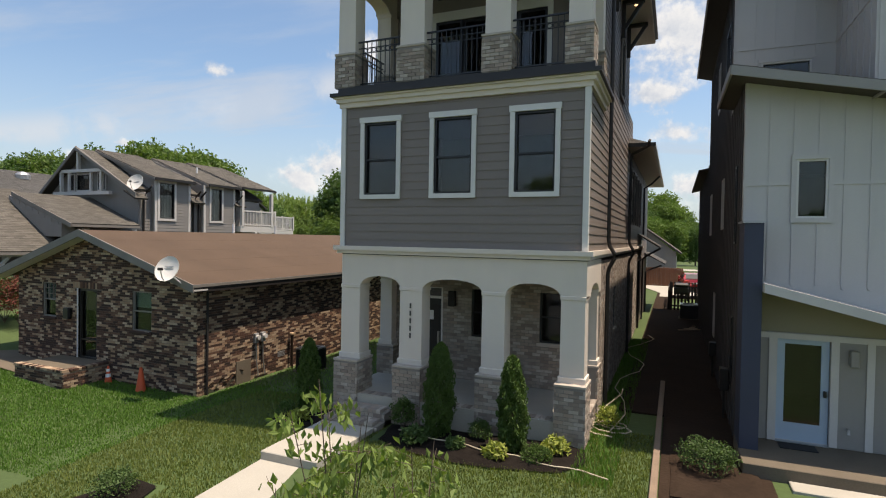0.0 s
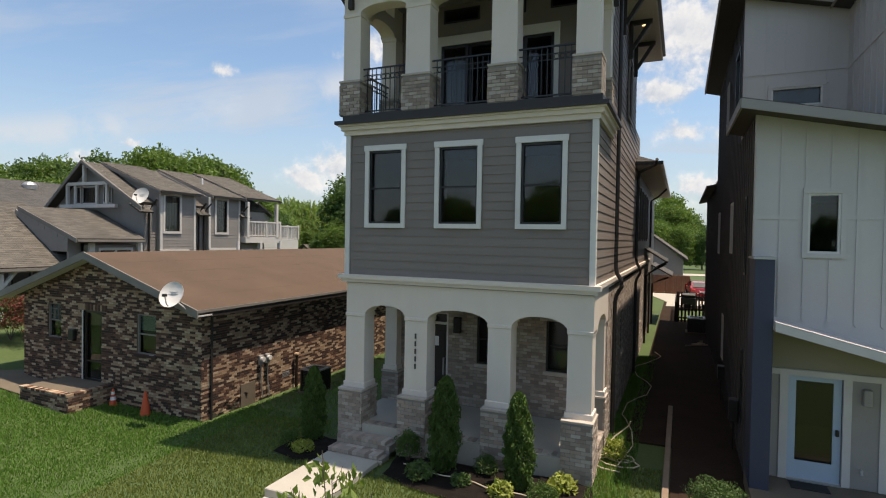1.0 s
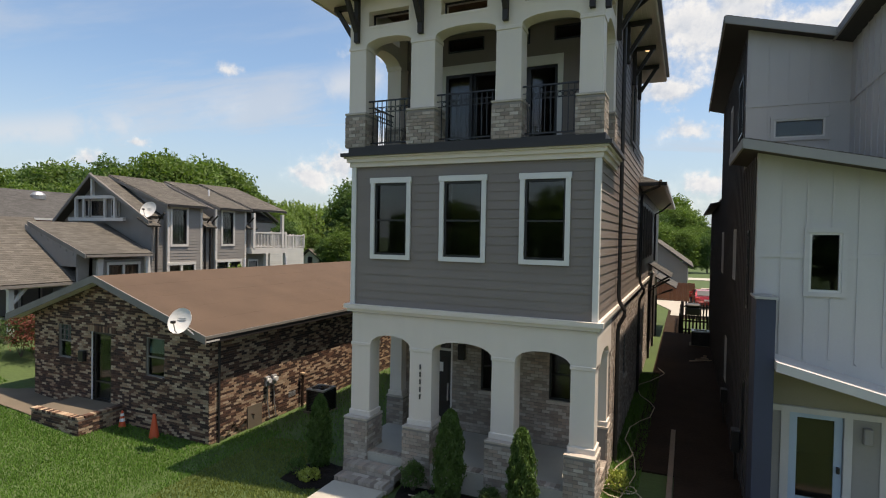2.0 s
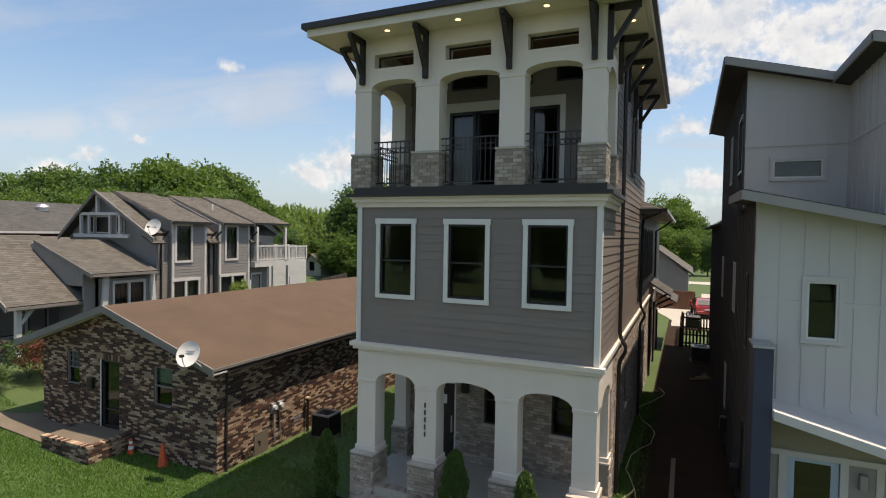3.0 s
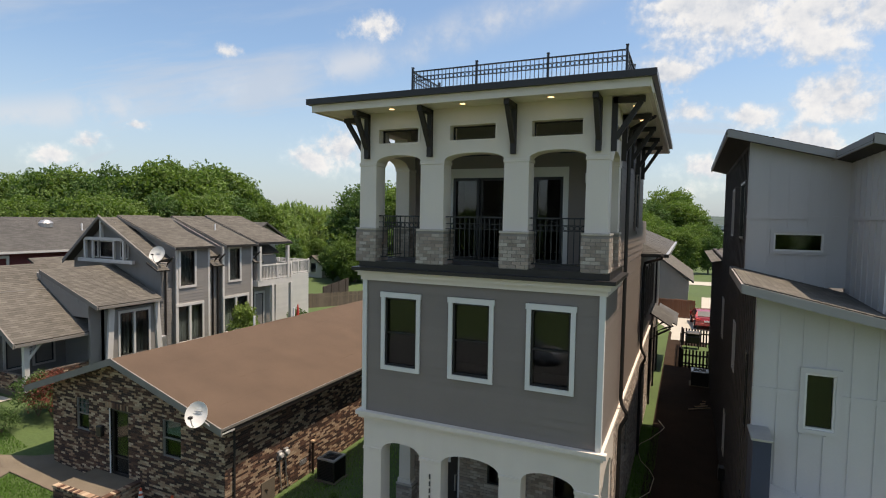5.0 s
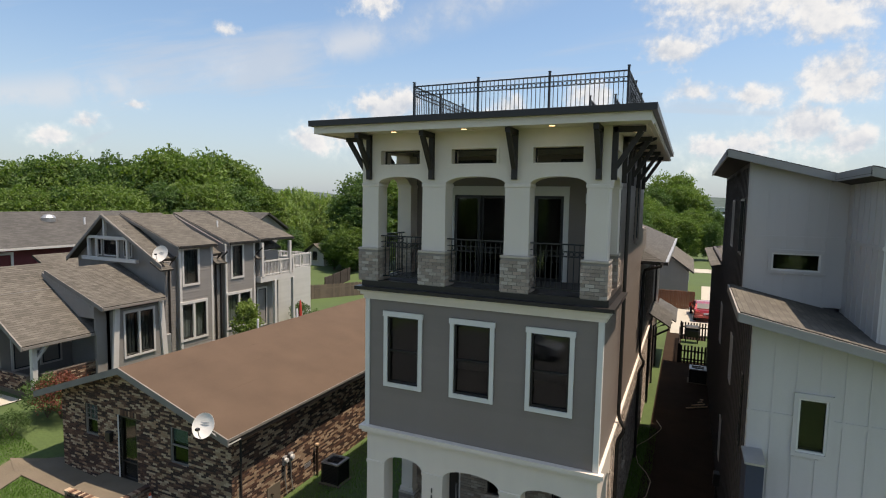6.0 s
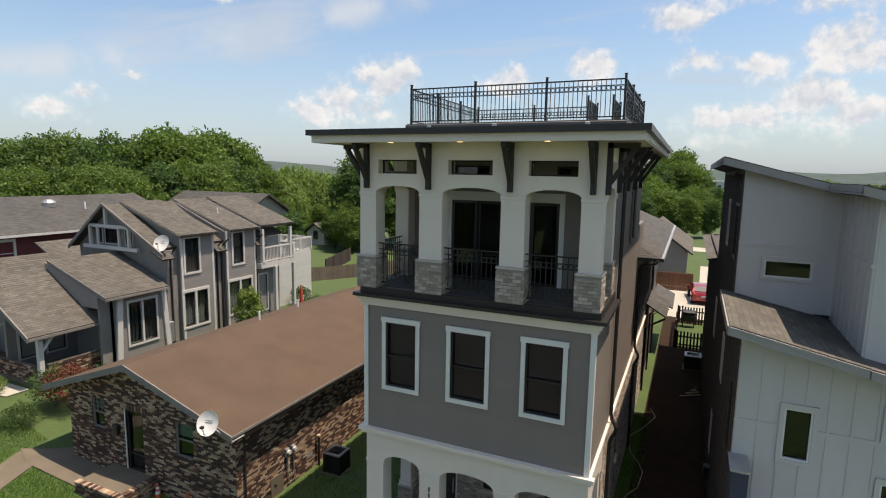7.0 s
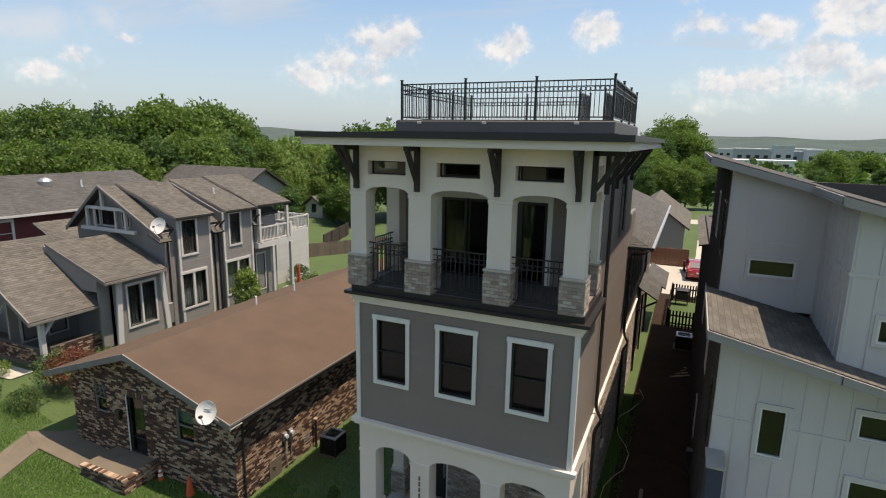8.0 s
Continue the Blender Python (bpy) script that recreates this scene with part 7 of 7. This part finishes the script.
for k in range(4):
    bm = bm_new()
    beam(bm, (0.1 + k * 0.25, 27.0 + 0.5 * k, 0.27), (1.0 - k * 0.1, 27.6 + 0.3 * k, 0.27), 0.06, 0.04)
    part("offcut", bm, M_LUMBER, lm)
rt = thing("retaining_wall", "low brown timber garden retaining wall", "garden wall", (-24.6, 11.8, 0.4))
for k in range(3):
    part("timber", one_box(-27.0, -23.9, 11.5, 11.66, 0.35 + k * 0.17, 0.51 + k * 0.17, 0.01), M_FENCE_RED, rt)


# ---- trees and planting ----
def leaf_mesh(name, centres, sizes, material, rng, droop=0.0, ratio=0.55, flat=0.0):
    """Many small folded leaves or sprays, each two triangles pairs, at given centres."""
    n = len(centres)
    c = np.asarray(centres)
    d = rng.normal(size=(n, 3))
    d[:, 2] = d[:, 2] * (1 - flat) - droop * 2.0
    d /= np.linalg.norm(d, axis=1)[:, None] + 1e-9
    e = np.cross(d, rng.normal(size=(n, 3)))
    e /= np.linalg.norm(e, axis=1)[:, None] + 1e-9
    nrm = np.cross(d, e)
    s = np.asarray(sizes)[:, None]
    v = np.empty((n, 4, 3))
    v[:, 0] = c - d * s * 0.5
    v[:, 1] = c + e * s * ratio * 0.5 + nrm * s * 0.12
    v[:, 2] = c + d * s * 0.5
    v[:, 3] = c - e * s * ratio * 0.5 + nrm * s * 0.12
    idx = np.arange(n)[:, None] * 4
    f = np.concatenate([idx + np.array([0, 1, 2]), idx + np.array([0, 2, 3])], 1).reshape(-1, 3)
    me = bpy.data.meshes.new(name)
    me.from_pydata(v.reshape(-1, 3).tolist(), [], f.tolist())
    me.materials.append(material)
    return me


def make_tree(seed, height, width, material, leaves=9000, size=0.42, lobes=16, base=0.22):
    """A broadleaf tree round the origin: trunk, limbs and a lobed crown with gaps."""
    r = np.random.default_rng(seed)
    t = new("tree")
    bm = bm_new()
    tube(bm, [(0, 0, -0.5), (0.1, 0.05, height * 0.2), (0.0, 0.15, height * 0.45), (0.1, 0.1, height * 0.75)], height * 0.022, 8, height * 0.006)
    centres = []
    for k in range(lobes):
        a = 2.4 * k + r.uniform(-0.4, 0.4)
        h = base + (0.93 - base) * ((k + 0.5) / lobes) ** 0.85
        ring = math.sin(math.pi * min(1.0, (h - base + 0.12) / (1.12 - base))) ** 0.75
        rad = width * 0.5 * ring * r.uniform(0.45, 0.8)
        p = Vector((math.cos(a) * rad, math.sin(a) * rad, height * h))
        centres.append((p, width * r.uniform(0.15, 0.25)))
        tube(bm, [(0.05, 0.1, height * max(0.15, h - 0.3)), p * 0.55 + Vector((0, 0, height * (h - 0.18) * 0.45)), p], height * 0.008, 5, height * 0.002)
    part("trunk", bm, M_BARK, t)
    pts, sz = [], []
    per = leaves // lobes
    for p, q in centres:
        m = r.normal(size=(per, 3))
        m /= np.linalg.norm(m, axis=1)[:, None]
        bump = 1 + 0.28 * np.sin(m[:, 0] * 5 + p.x) * np.sin(m[:, 1] * 6 + p.y) + 0.2 * np.sin(m[:, 2] * 9 + p.z)
        rr = q * (r.uniform(0.2, 1.0, per) ** 0.4) * bump
        pts.append(np.array(p) + m * rr[:, None] * np.array((1.0, 1.0, 0.85)))
        sz.append(r.uniform(0.55, 1.25, per) * size)
    ob = new("crown", leaf_mesh("crown", np.concatenate(pts), np.concatenate(sz), material, r))
    hang(ob, t)
    return t


def make_willow(seed, height, width):
    r = np.random.default_rng(seed)
    t = new("willow")
    bm = bm_new()
    tube(bm, [(0, 0, -0.5), (0.2, 0, height * 0.35), (0, 0.1, height * 0.8)], height * 0.03, 8, height * 0.008)
    part("trunk", bm, M_BARK, t)
    pts, sz = [], []
    for k in range(520):
        a, q = r.uniform(0, 6.283), r.uniform(0.1, 1.0) ** 0.6
        x, y = math.cos(a) * q * width / 2, math.sin(a) * q * width / 2
        top = height * (1.0 - 0.38 * q * q) * r.uniform(0.86, 1.03)
        low = max(0.6, top - height * r.uniform(0.3, 0.7))
        n = int((top - low) / 0.16)
        z = np.linspace(top, low, n)
        s = np.linspace(0, 1, n)
        pts.append(np.stack([x * (1 + 0.12 * s) + r.normal(0, 0.06, n), y * (1 + 0.12 * s) + r.normal(0, 0.06, n), z], 1))
        sz.append(r.uniform(0.5, 0.95, n))
    ob = new("crown", leaf_mesh("crown", np.concatenate(pts), np.concatenate(sz), M_LEAF_WILLOW, r, droop=0.45, ratio=0.35))
    hang(ob, t)
    return t


KINDS = [make_tree(1, 12, 9.5, M_LEAF_TREE, 15000, 0.46), make_tree(2, 12, 8.0, M_LEAF_TREE_B, 14000, 0.42, 18), make_tree(3, 12, 11, M_LEAF_TREE, 16000, 0.48, 22, 0.16), make_tree(5, 12, 7.0, M_LEAF_TREE_B, 12000, 0.4, 14, 0.3)]
LABELS = ("leafy green broadleaf tree in full summer leaf", "dense dark green broadleaf tree", "wide spreading green tree in a wood's edge", "narrow dark green tree with an uneven crown")


def place(kind, x, y, h, turn, tall=1.0):
    m = Matrix.Translation((x, y, ground_z(x, y) - 0.2)) @ Matrix.Rotation(radians(turn), 4, "Z")
    o = copy_thing(KINDS[kind], m)
    o.scale = (h / 12, h / 12, h / 12 * tall * (0.98 if y > 0 else 1.0))
    tagged(o, LABELS[kind], "tree", "trees of the neighbourhood")


rnd = random.Random(11)
# wood's edge to the west: tall trees behind, lower ones before them
for x, y, h, k in ((-91.5, 48.5, 13.7, 0), (-83.9, 47.5, 14.1, 1), (-81.6, 49.7, 14.3, 2), (-76.3, 48.4, 12.8, 1), (-90.4, 59.6, 11.2, 0), (-66.3, 46.5, 14.2, 3), (-62.4, 45.0, 12.0, 1),
                   (-62.0, 48.6, 14.6, 0), (-61.1, 52.0, 14.6, 2), (-62.0, 56.3, 14.8, 1), (-62.7, 60.5, 14.6, 0), (-64.0, 64.8, 13.8, 1), (-65.0, 68.2, 11.5, 3)):
    place(k, x, y, h, rnd.uniform(0, 360))
for x, y, h, k in ((-72, 33, 10.4, 2), (-65.4, 34.8, 9.6, 0), (-64.2, 38.5, 9.6, 1), (-60.9, 40.1, 10.2, 2), (-54.5, 38.8, 9.6, 0), (-54.1, 43.5, 10.6, 3), (-54.5, 48.3, 10.8, 2), (-55.4, 54.0, 11.0, 1),
                   (-75, 28, 11, 1), (-84, 35, 12, 0), (-100, 52, 13, 2), (-72, 56, 12, 1), (-56, 60, 10, 0), (-50, 34, 7.5, 0)):
    place(k, x, y, h, rnd.uniform(0, 360))
# behind the yards and beyond the alley
for x, y, h, k in ((-40.0, 60.8, 12.3, 1), (-37.3, 58.3, 11.4, 3), (-35.0, 62.5, 12.2, 0), (-38.0, 57.3, 7.0, 2), (-34, 66, 12.5, 2), (-28, 72, 12.5, 1), (-44.5, 66.0, 6.0, 0), (-47.5, 68, 5.2, 1), (-33.6, 39.5, 6.3, 3),
                   (-4.8, 166, 18.0, 2), (-9.0, 150, 14.5, 1), (-1.0, 158, 14.5, 0), (3.5, 157, 10.8, 3), (-7.0, 118, 9.6, 0), (-3.5, 104, 7.4, 1), (0.8, 128, 8.8, 2), (-10, 125, 11.5, 2), (-6.5, 92, 7.2, 3), (4.5, 135, 8.5, 1),
                   (-40.6, 56.3, 5.0, 1), (-37.7, 54.9, 5.5, 0), (-49.4, 60.3, 4.2, 2), (-42.6, 63.8, 7.0, 3), (-49.5, 65.1, 5.0, 0), (-13, 100, 8.5, 0), (-8.5, 101, 9.2, 1), (-4.5, 103, 8.4, 2), (-0.5, 102, 7.4, 0), (3.2, 104, 6.8, 1), (-17, 98, 9, 2),
                   (25, 133, 10.2, 2), (20, 112, 7.6, 1), (42, 175, 9.2, 0), (33, 128, 8, 3), (-21, 60, 8, 3)):
    place(k, x, y, h, rnd.uniform(0, 360))
# across the street
for i in range(9):
    place(i % 4, -46 + i * 8.5 + rnd.uniform(-2, 2), -44 - 5 * (i % 2), 9.0 + 3.5 * math.exp(-((i - 3.6) / 1.5) ** 2) + rnd.uniform(-1, 1), rnd.uniform(0, 360))
for k in KINDS:
    k.matrix_basis = Matrix.Translation((-130 - 14 * KINDS.index(k), 60, 0))
    tagged(k, LABELS[KINDS.index(k)], "tree", "trees of the neighbourhood")
wl1 = make_willow(7, 12.5, 11)
wl1.matrix_basis = Matrix.Translation((-63.5, 77.0, 0.3)) @ Matrix.Diagonal((0.95, 0.95, 0.92, 1.0))
tagged(wl1, "large weeping willow with long hanging strands", "tree", "willows")
w2 = copy_thing(wl1, Matrix.Translation((-56.4, 64.5, 0.3)) @ Matrix.Rotation(1.3, 4, "Z"))
w2.scale = (0.8, 0.8, 0.76)
w3 = copy_thing(wl1, Matrix.Translation((-56.0, 74.0, 0.3)) @ Matrix.Rotation(2.6, 4, "Z"))
w3.scale = (0.85, 0.85, 0.84)

# far woods, hills and town
r = np.random.default_rng(21)
pts, sz = [], []
for k in range(1300):
    a = r.uniform(-1.25, 0.75)
    d = r.uniform(130, 900) if a > -0.15 else r.uniform(130, 500)
    x, y = math.sin(a) * d, math.cos(a) * d
    if 0.02 < a < 0.2 and 200 < d < 620:
        continue
    q, h = r.uniform(3.5, 6.5), (r.uniform(5, 9) if a < -0.1 else r.uniform(4, 7))
    n = 70
    m = r.normal(size=(n, 3))
    m /= np.linalg.norm(m, axis=1)[:, None]
    m[:, 2] = np.abs(m[:, 2])
    pts.append(np.array((x, y, h * 0.35)) + m * np.array((q, q, h * 0.7)) * r.uniform(0.7, 1.0, (n, 1)))
    sz.append(r.uniform(1.2, 2.6, n))
tagged(new("far_woods", leaf_mesh("far_woods", np.concatenate(pts), np.concatenate(sz), M_LEAF_TREE_B, r, ratio=0.9)), "distant green woods reaching to the horizon", "woods", kind="stuff")
bm = bm_new()
rows = []
for j, (d, h) in enumerate(((1150, 0.0), (1500, 18.0), (1900, 42.0), (2600, 72.0), (3200, 0.0))):
    row = []
    for i in range(121):
        a = -1.6 + 3.0 * i / 120
        z = h * (0.55 + 0.5 * noise.noise((a * 4.0, j * 0.7, 0.3)) + 0.25 * noise.noise((a * 13.0, j, 2.0)))
        row.append(bm.verts.new((math.sin(a) * d, math.cos(a) * d, max(-2.0, z))))
    rows.append(row)
for a, b in zip(rows, rows[1:]):
    for i in range(120):
        bm.faces.new((a[i], a[i + 1], b[i + 1], b[i]))
tagged(new("backdrop", done("backdrop", bm, M_HILL)), kind="structure")
for k, (x, y, w, dp, h, m) in enumerate(((28, 330, 16, 20, 9, M_TOWN), (38, 300, 8, 8, 11, M_TOWN), (46, 345, 14, 14, 8, M_TOWN), (58, 330, 12, 10, 9, M_TOWN), (24, 250, 26, 14, 5, M_TINWHITE), (62, 420, 20, 20, 9, M_TOWN), (18, 420, 22, 16, 8, M_TOWN), (-170, 420, 34, 20, 13, M_TOWN), (-150, 430, 10, 12, 17, M_TOWN))):
    b = thing("warehouse", "pale distant industrial building on the plain", "building", (x, y, -0.3), "distant town buildings")
    part("wall", one_box(x - w / 2, x + w / 2, y, y + dp, -0.5, h), m, b)
    part("roof", one_box(x - w / 2 - 0.4, x + w / 2 + 0.4, y - 0.4, y + dp + 0.4, h, h + 0.5), M_TINWHITE, b)
    for i in range(int(w / 4)):
        part("window", one_box(x - w / 2 + 1 + i * 4, x - w / 2 + 3 + i * 4, y - 0.1, y + 0.05, h * 0.5, h * 0.5 + 1.6), M_BLACK, b)
tp = thing("water_tower", "slim distant pole with a round head", "tower", (-118, 205, 0))
bm = bm_new()
tube(bm, [(-118, 205, 0), (-118, 205, 19)], 0.35, 8)
part("mast", bm, M_METAL, tp)
bm = bm_new()
lathe(bm, -118, 205, ((0.3, 18.5), (1.2, 19.2), (1.2, 20), (0.3, 20.6)), 12)
part("head", bm, M_METAL, tp)


def arborvitae(x, y, h, w, seed, lean=0.0):
    r = np.random.default_rng(seed)
    z0 = ground_z(x, y)
    t = thing("arborvitae", "slender upright dark green arborvitae in the mulch bed", "shrub", (x, y, z0), "arborvitaes")
    bm = bm_new()
    tube(bm, [(x, y, z0 - 0.1), (x + lean * 0.5, y, z0 + h * 0.6)], 0.035, 7, 0.012)
    part("stem", bm, M_BARK, t)
    n = 7000
    s = r.uniform(0.0, 1.0, n) ** 0.85
    prof = np.where(s < 0.22, 0.72 + 1.27 * s, np.sqrt(np.clip(1 - ((s - 0.22) / 0.78) ** 2.0, 0, 1)))
    a = r.uniform(0, 6.283, n)
    lump = 1 + 0.16 * np.sin(a * 5 + s * 17 + seed) + 0.12 * np.sin(a * 9 - s * 31)
    rad = w / 2 * prof * lump * (r.uniform(0.25, 1.0, n) ** 0.35)
    pts = np.stack([x + np.cos(a) * rad + lean * s, y + np.sin(a) * rad, z0 + 0.08 + s * (h - 0.08)], 1)
    ob = new("foliage", leaf_mesh("foliage", pts, r.uniform(0.05, 0.11, n), M_LEAF_THUJA, r, droop=-0.9, ratio=0.42))
    hang(ob, t)


def bush(x, y, w, h, material, n, leaf, label, seed, name="shrub", group="garden shrubs", ratio=0.55):
    r = np.random.default_rng(seed)
    z0 = ground_z(x, y)
    t = thing(name, label, "shrub", (x, y, z0), group)
    for k in range(5):
        a = k * 1.3
        bm = bm_new()
        tube(bm, [(x, y, z0 - 0.05), (x + math.cos(a) * w * 0.2, y + math.sin(a) * w * 0.2, z0 + h * 0.5), (x + math.cos(a) * w * 0.36, y + math.sin(a) * w * 0.36, z0 + h * 0.8)], 0.012, 5, 0.005)
        part("stem", bm, M_BARK, t)
    m = r.normal(size=(n, 3))
    m /= np.linalg.norm(m, axis=1)[:, None]
    m[:, 2] = np.where(m[:, 2] < -0.5, -m[:, 2], m[:, 2])
    lump = 1 + 0.18 * np.sin(m[:, 0] * 6 + seed) * np.sin(m[:, 1] * 7) + 0.1 * np.sin(m[:, 2] * 11 + seed)
    rad = (r.uniform(0.15, 1.0, n) ** 0.4) * lump
    pts = np.array((x, y, z0 + h * 0.5)) + m * rad[:, None] * np.array((w / 2, w / 2, h / 2))
    pts[:, 2] = np.maximum(pts[:, 2], z0 + 0.02)
    ob = new("foliage", leaf_mesh("foliage", pts, r.uniform(0.6, 1.2, n) * leaf, material, r, ratio=ratio))
    hang(ob, t)


arborvitae(-8.25, 11.1, 1.8, 0.55, 31)
arborvitae(-4.62, 10.62, 2.0, 0.62, 32, 0.05)
arborvitae(-2.93, 10.4, 1.9, 0.55, 33, -0.04)
bush(-3.72, 10.75, 0.5, 0.45, M_LEAF_SHRUB, 1500, 0.045, "small round clipped green shrub in dark mulch", 41)
bush(-3.15, 9.95, 0.45, 0.34, M_LEAF_LIME, 260, 0.13, "low yellow-green leafy perennial in dark mulch", 42)
bush(-2.15, 10.6, 0.55, 0.36, M_LEAF_LIME, 300, 0.13, "low yellow-green leafy perennial in dark mulch", 43)
bush(-2.4, 10.1, 0.6, 0.34, M_LEAF_THUJA, 1200, 0.05, "low dark green spreading shrub in dark mulch", 44)
bush(-4.0, 10.05, 0.4, 0.3, M_LEAF_SHRUB, 350, 0.09, "small leafy green perennial in dark mulch", 45)
bush(-4.85, 10.0, 0.6, 0.4, M_LEAF_SHRUB, 480, 0.1, "small leafy green perennial in dark mulch", 46)
bush(-5.5, 10.75, 0.55, 0.7, M_LEAF_THUJA, 1400, 0.06, "dark green shrub beside the brick steps", 47)
bush(-7.95, 10.3, 0.55, 0.34, M_LEAF_LIME, 300, 0.1, "low yellow-green leafy perennial in dark mulch", 48)
bush(-8.5, 10.55, 0.5, 0.4, M_LEAF_THUJA, 900, 0.05, "low dark green shrub in dark mulch", 49)
bush(-8.75, 6.45, 0.75, 0.45, M_LEAF_SHRUB, 1500, 0.05, "round clipped green shrub in a mulch ring", 50)
bush(0.5, 10.9, 1.0, 0.6, M_LEAF_SHRUB, 2600, 0.055, "rounded bright green shrub before the porch", 51)
bush(-22.9, 12.9, 2.0, 1.9, M_LEAF_RED, 3200, 0.1, "loose bush with reddish and green leaves", 52)
bush(-23.3, 12.6, 1.9, 1.7, M_LEAF_SHRUB, 2200, 0.1, "loose green bush by the porch", 53)
bush(-22.9, 11.1, 1.3, 0.9, M_LEAF_SHRUB, 2600, 0.07, "rounded green shrub on the lawn", 54)
bush(-24.6, 10.6, 1.2, 0.9, M_LEAF_SHRUB, 2200, 0.07, "rounded green shrub on the lawn", 55)
bush(-23.5, 15.0, 2.2, 0.8, M_LEAF_SHRUB, 1800, 0.1, "low mixed border planting along the house", 56)
bush(-23.2, 23.4, 1.5, 3.2, M_LEAF_SAP, 2200, 0.2, "tall bright green leafy plant against the siding", 57)
bush(-23.2, 20.6, 1.2, 1.0, M_LEAF_SHRUB, 1200, 0.1, "leafy green border plant by the wall", 58)
bush(-23.0, 29.5, 1.6, 1.5, M_LEAF_SHRUB, 1800, 0.12, "leafy green shrub at the corner of the house", 59)
bush(-25.5, 31, 1.6, 1.4, M_LEAF_SHRUB, 1500, 0.12, "leafy green shrub at the corner of the house", 60)
bush(-26.4, 11.9, 1.2, 0.7, M_LEAF_SAP, 900, 0.1, "yellow-green border plant above the timber wall", 61)
bush(-1.4, 12.6, 0.5, 0.5, M_LEAF_LIME, 500, 0.08, "scruffy weed clump by the wall", 62)


def sapling(x, y, h, spread, seed, stems=5, leaves=230):
    r = np.random.default_rng(seed)
    z0 = ground_z(x, y)
    t = thing("sapling", "thin multi-stemmed sapling with drooping pale green leaves", "sapling", (x, y, z0), "saplings")
    pts = []
    for k in range(stems):
        a = k * 6.283 / stems + r.uniform(-0.5, 0.5)
        q = spread * r.uniform(0.3, 1.0)
        hh = h * r.uniform(0.72, 1.0)
        tip = Vector((x + math.cos(a) * q, y + math.sin(a) * q, z0 + hh))
        mid = Vector((x + math.cos(a) * q * 0.45, y + math.sin(a) * q * 0.45, z0 + hh * 0.55))
        bm = bm_new()
        tube(bm, [(x, y, z0 - 0.1), mid, tip], 0.013, 6, 0.004)
        part("stem", bm, M_BARK, t)
        for j in range(5):
            s = r.uniform(0.6, 0.99)
            p = mid.lerp(tip, max(0.0, (s - 0.5) * 2)) if s > 0.5 else Vector((x, y, z0)).lerp(mid, s * 2)
            e = p + Vector((r.uniform(-0.3, 0.3), r.uniform(-0.3, 0.3), r.uniform(0.0, 0.18)))
            bm = bm_new()
            tube(bm, [p, e], 0.004, 4, 0.002)
            part("twig", bm, M_BARK, t)
            for i in range(leaves // (stems * 5)):
                w = p.lerp(e, r.uniform(0.25, 1.1))
                pts.append((w.x + r.normal(0, 0.07), w.y + r.normal(0, 0.07), w.z - abs(r.normal(0, 0.08))))
    r2 = np.random.default_rng(seed + 1)
    ob = new("leaves", leaf_mesh("leaves", np.array(pts), r2.uniform(0.08, 0.145, len(pts)), M_LEAF_SAP, r2, droop=0.9, ratio=0.5))
    hang(ob, t)


sapling(-3.05, 4.6, 2.95, 0.55, 71, 6, 480)
sapling(-2.35, 4.9, 2.55, 0.5, 72, 5, 260)
sapling(-3.2, 3.7, 2.25, 0.3, 73, 4, 120)
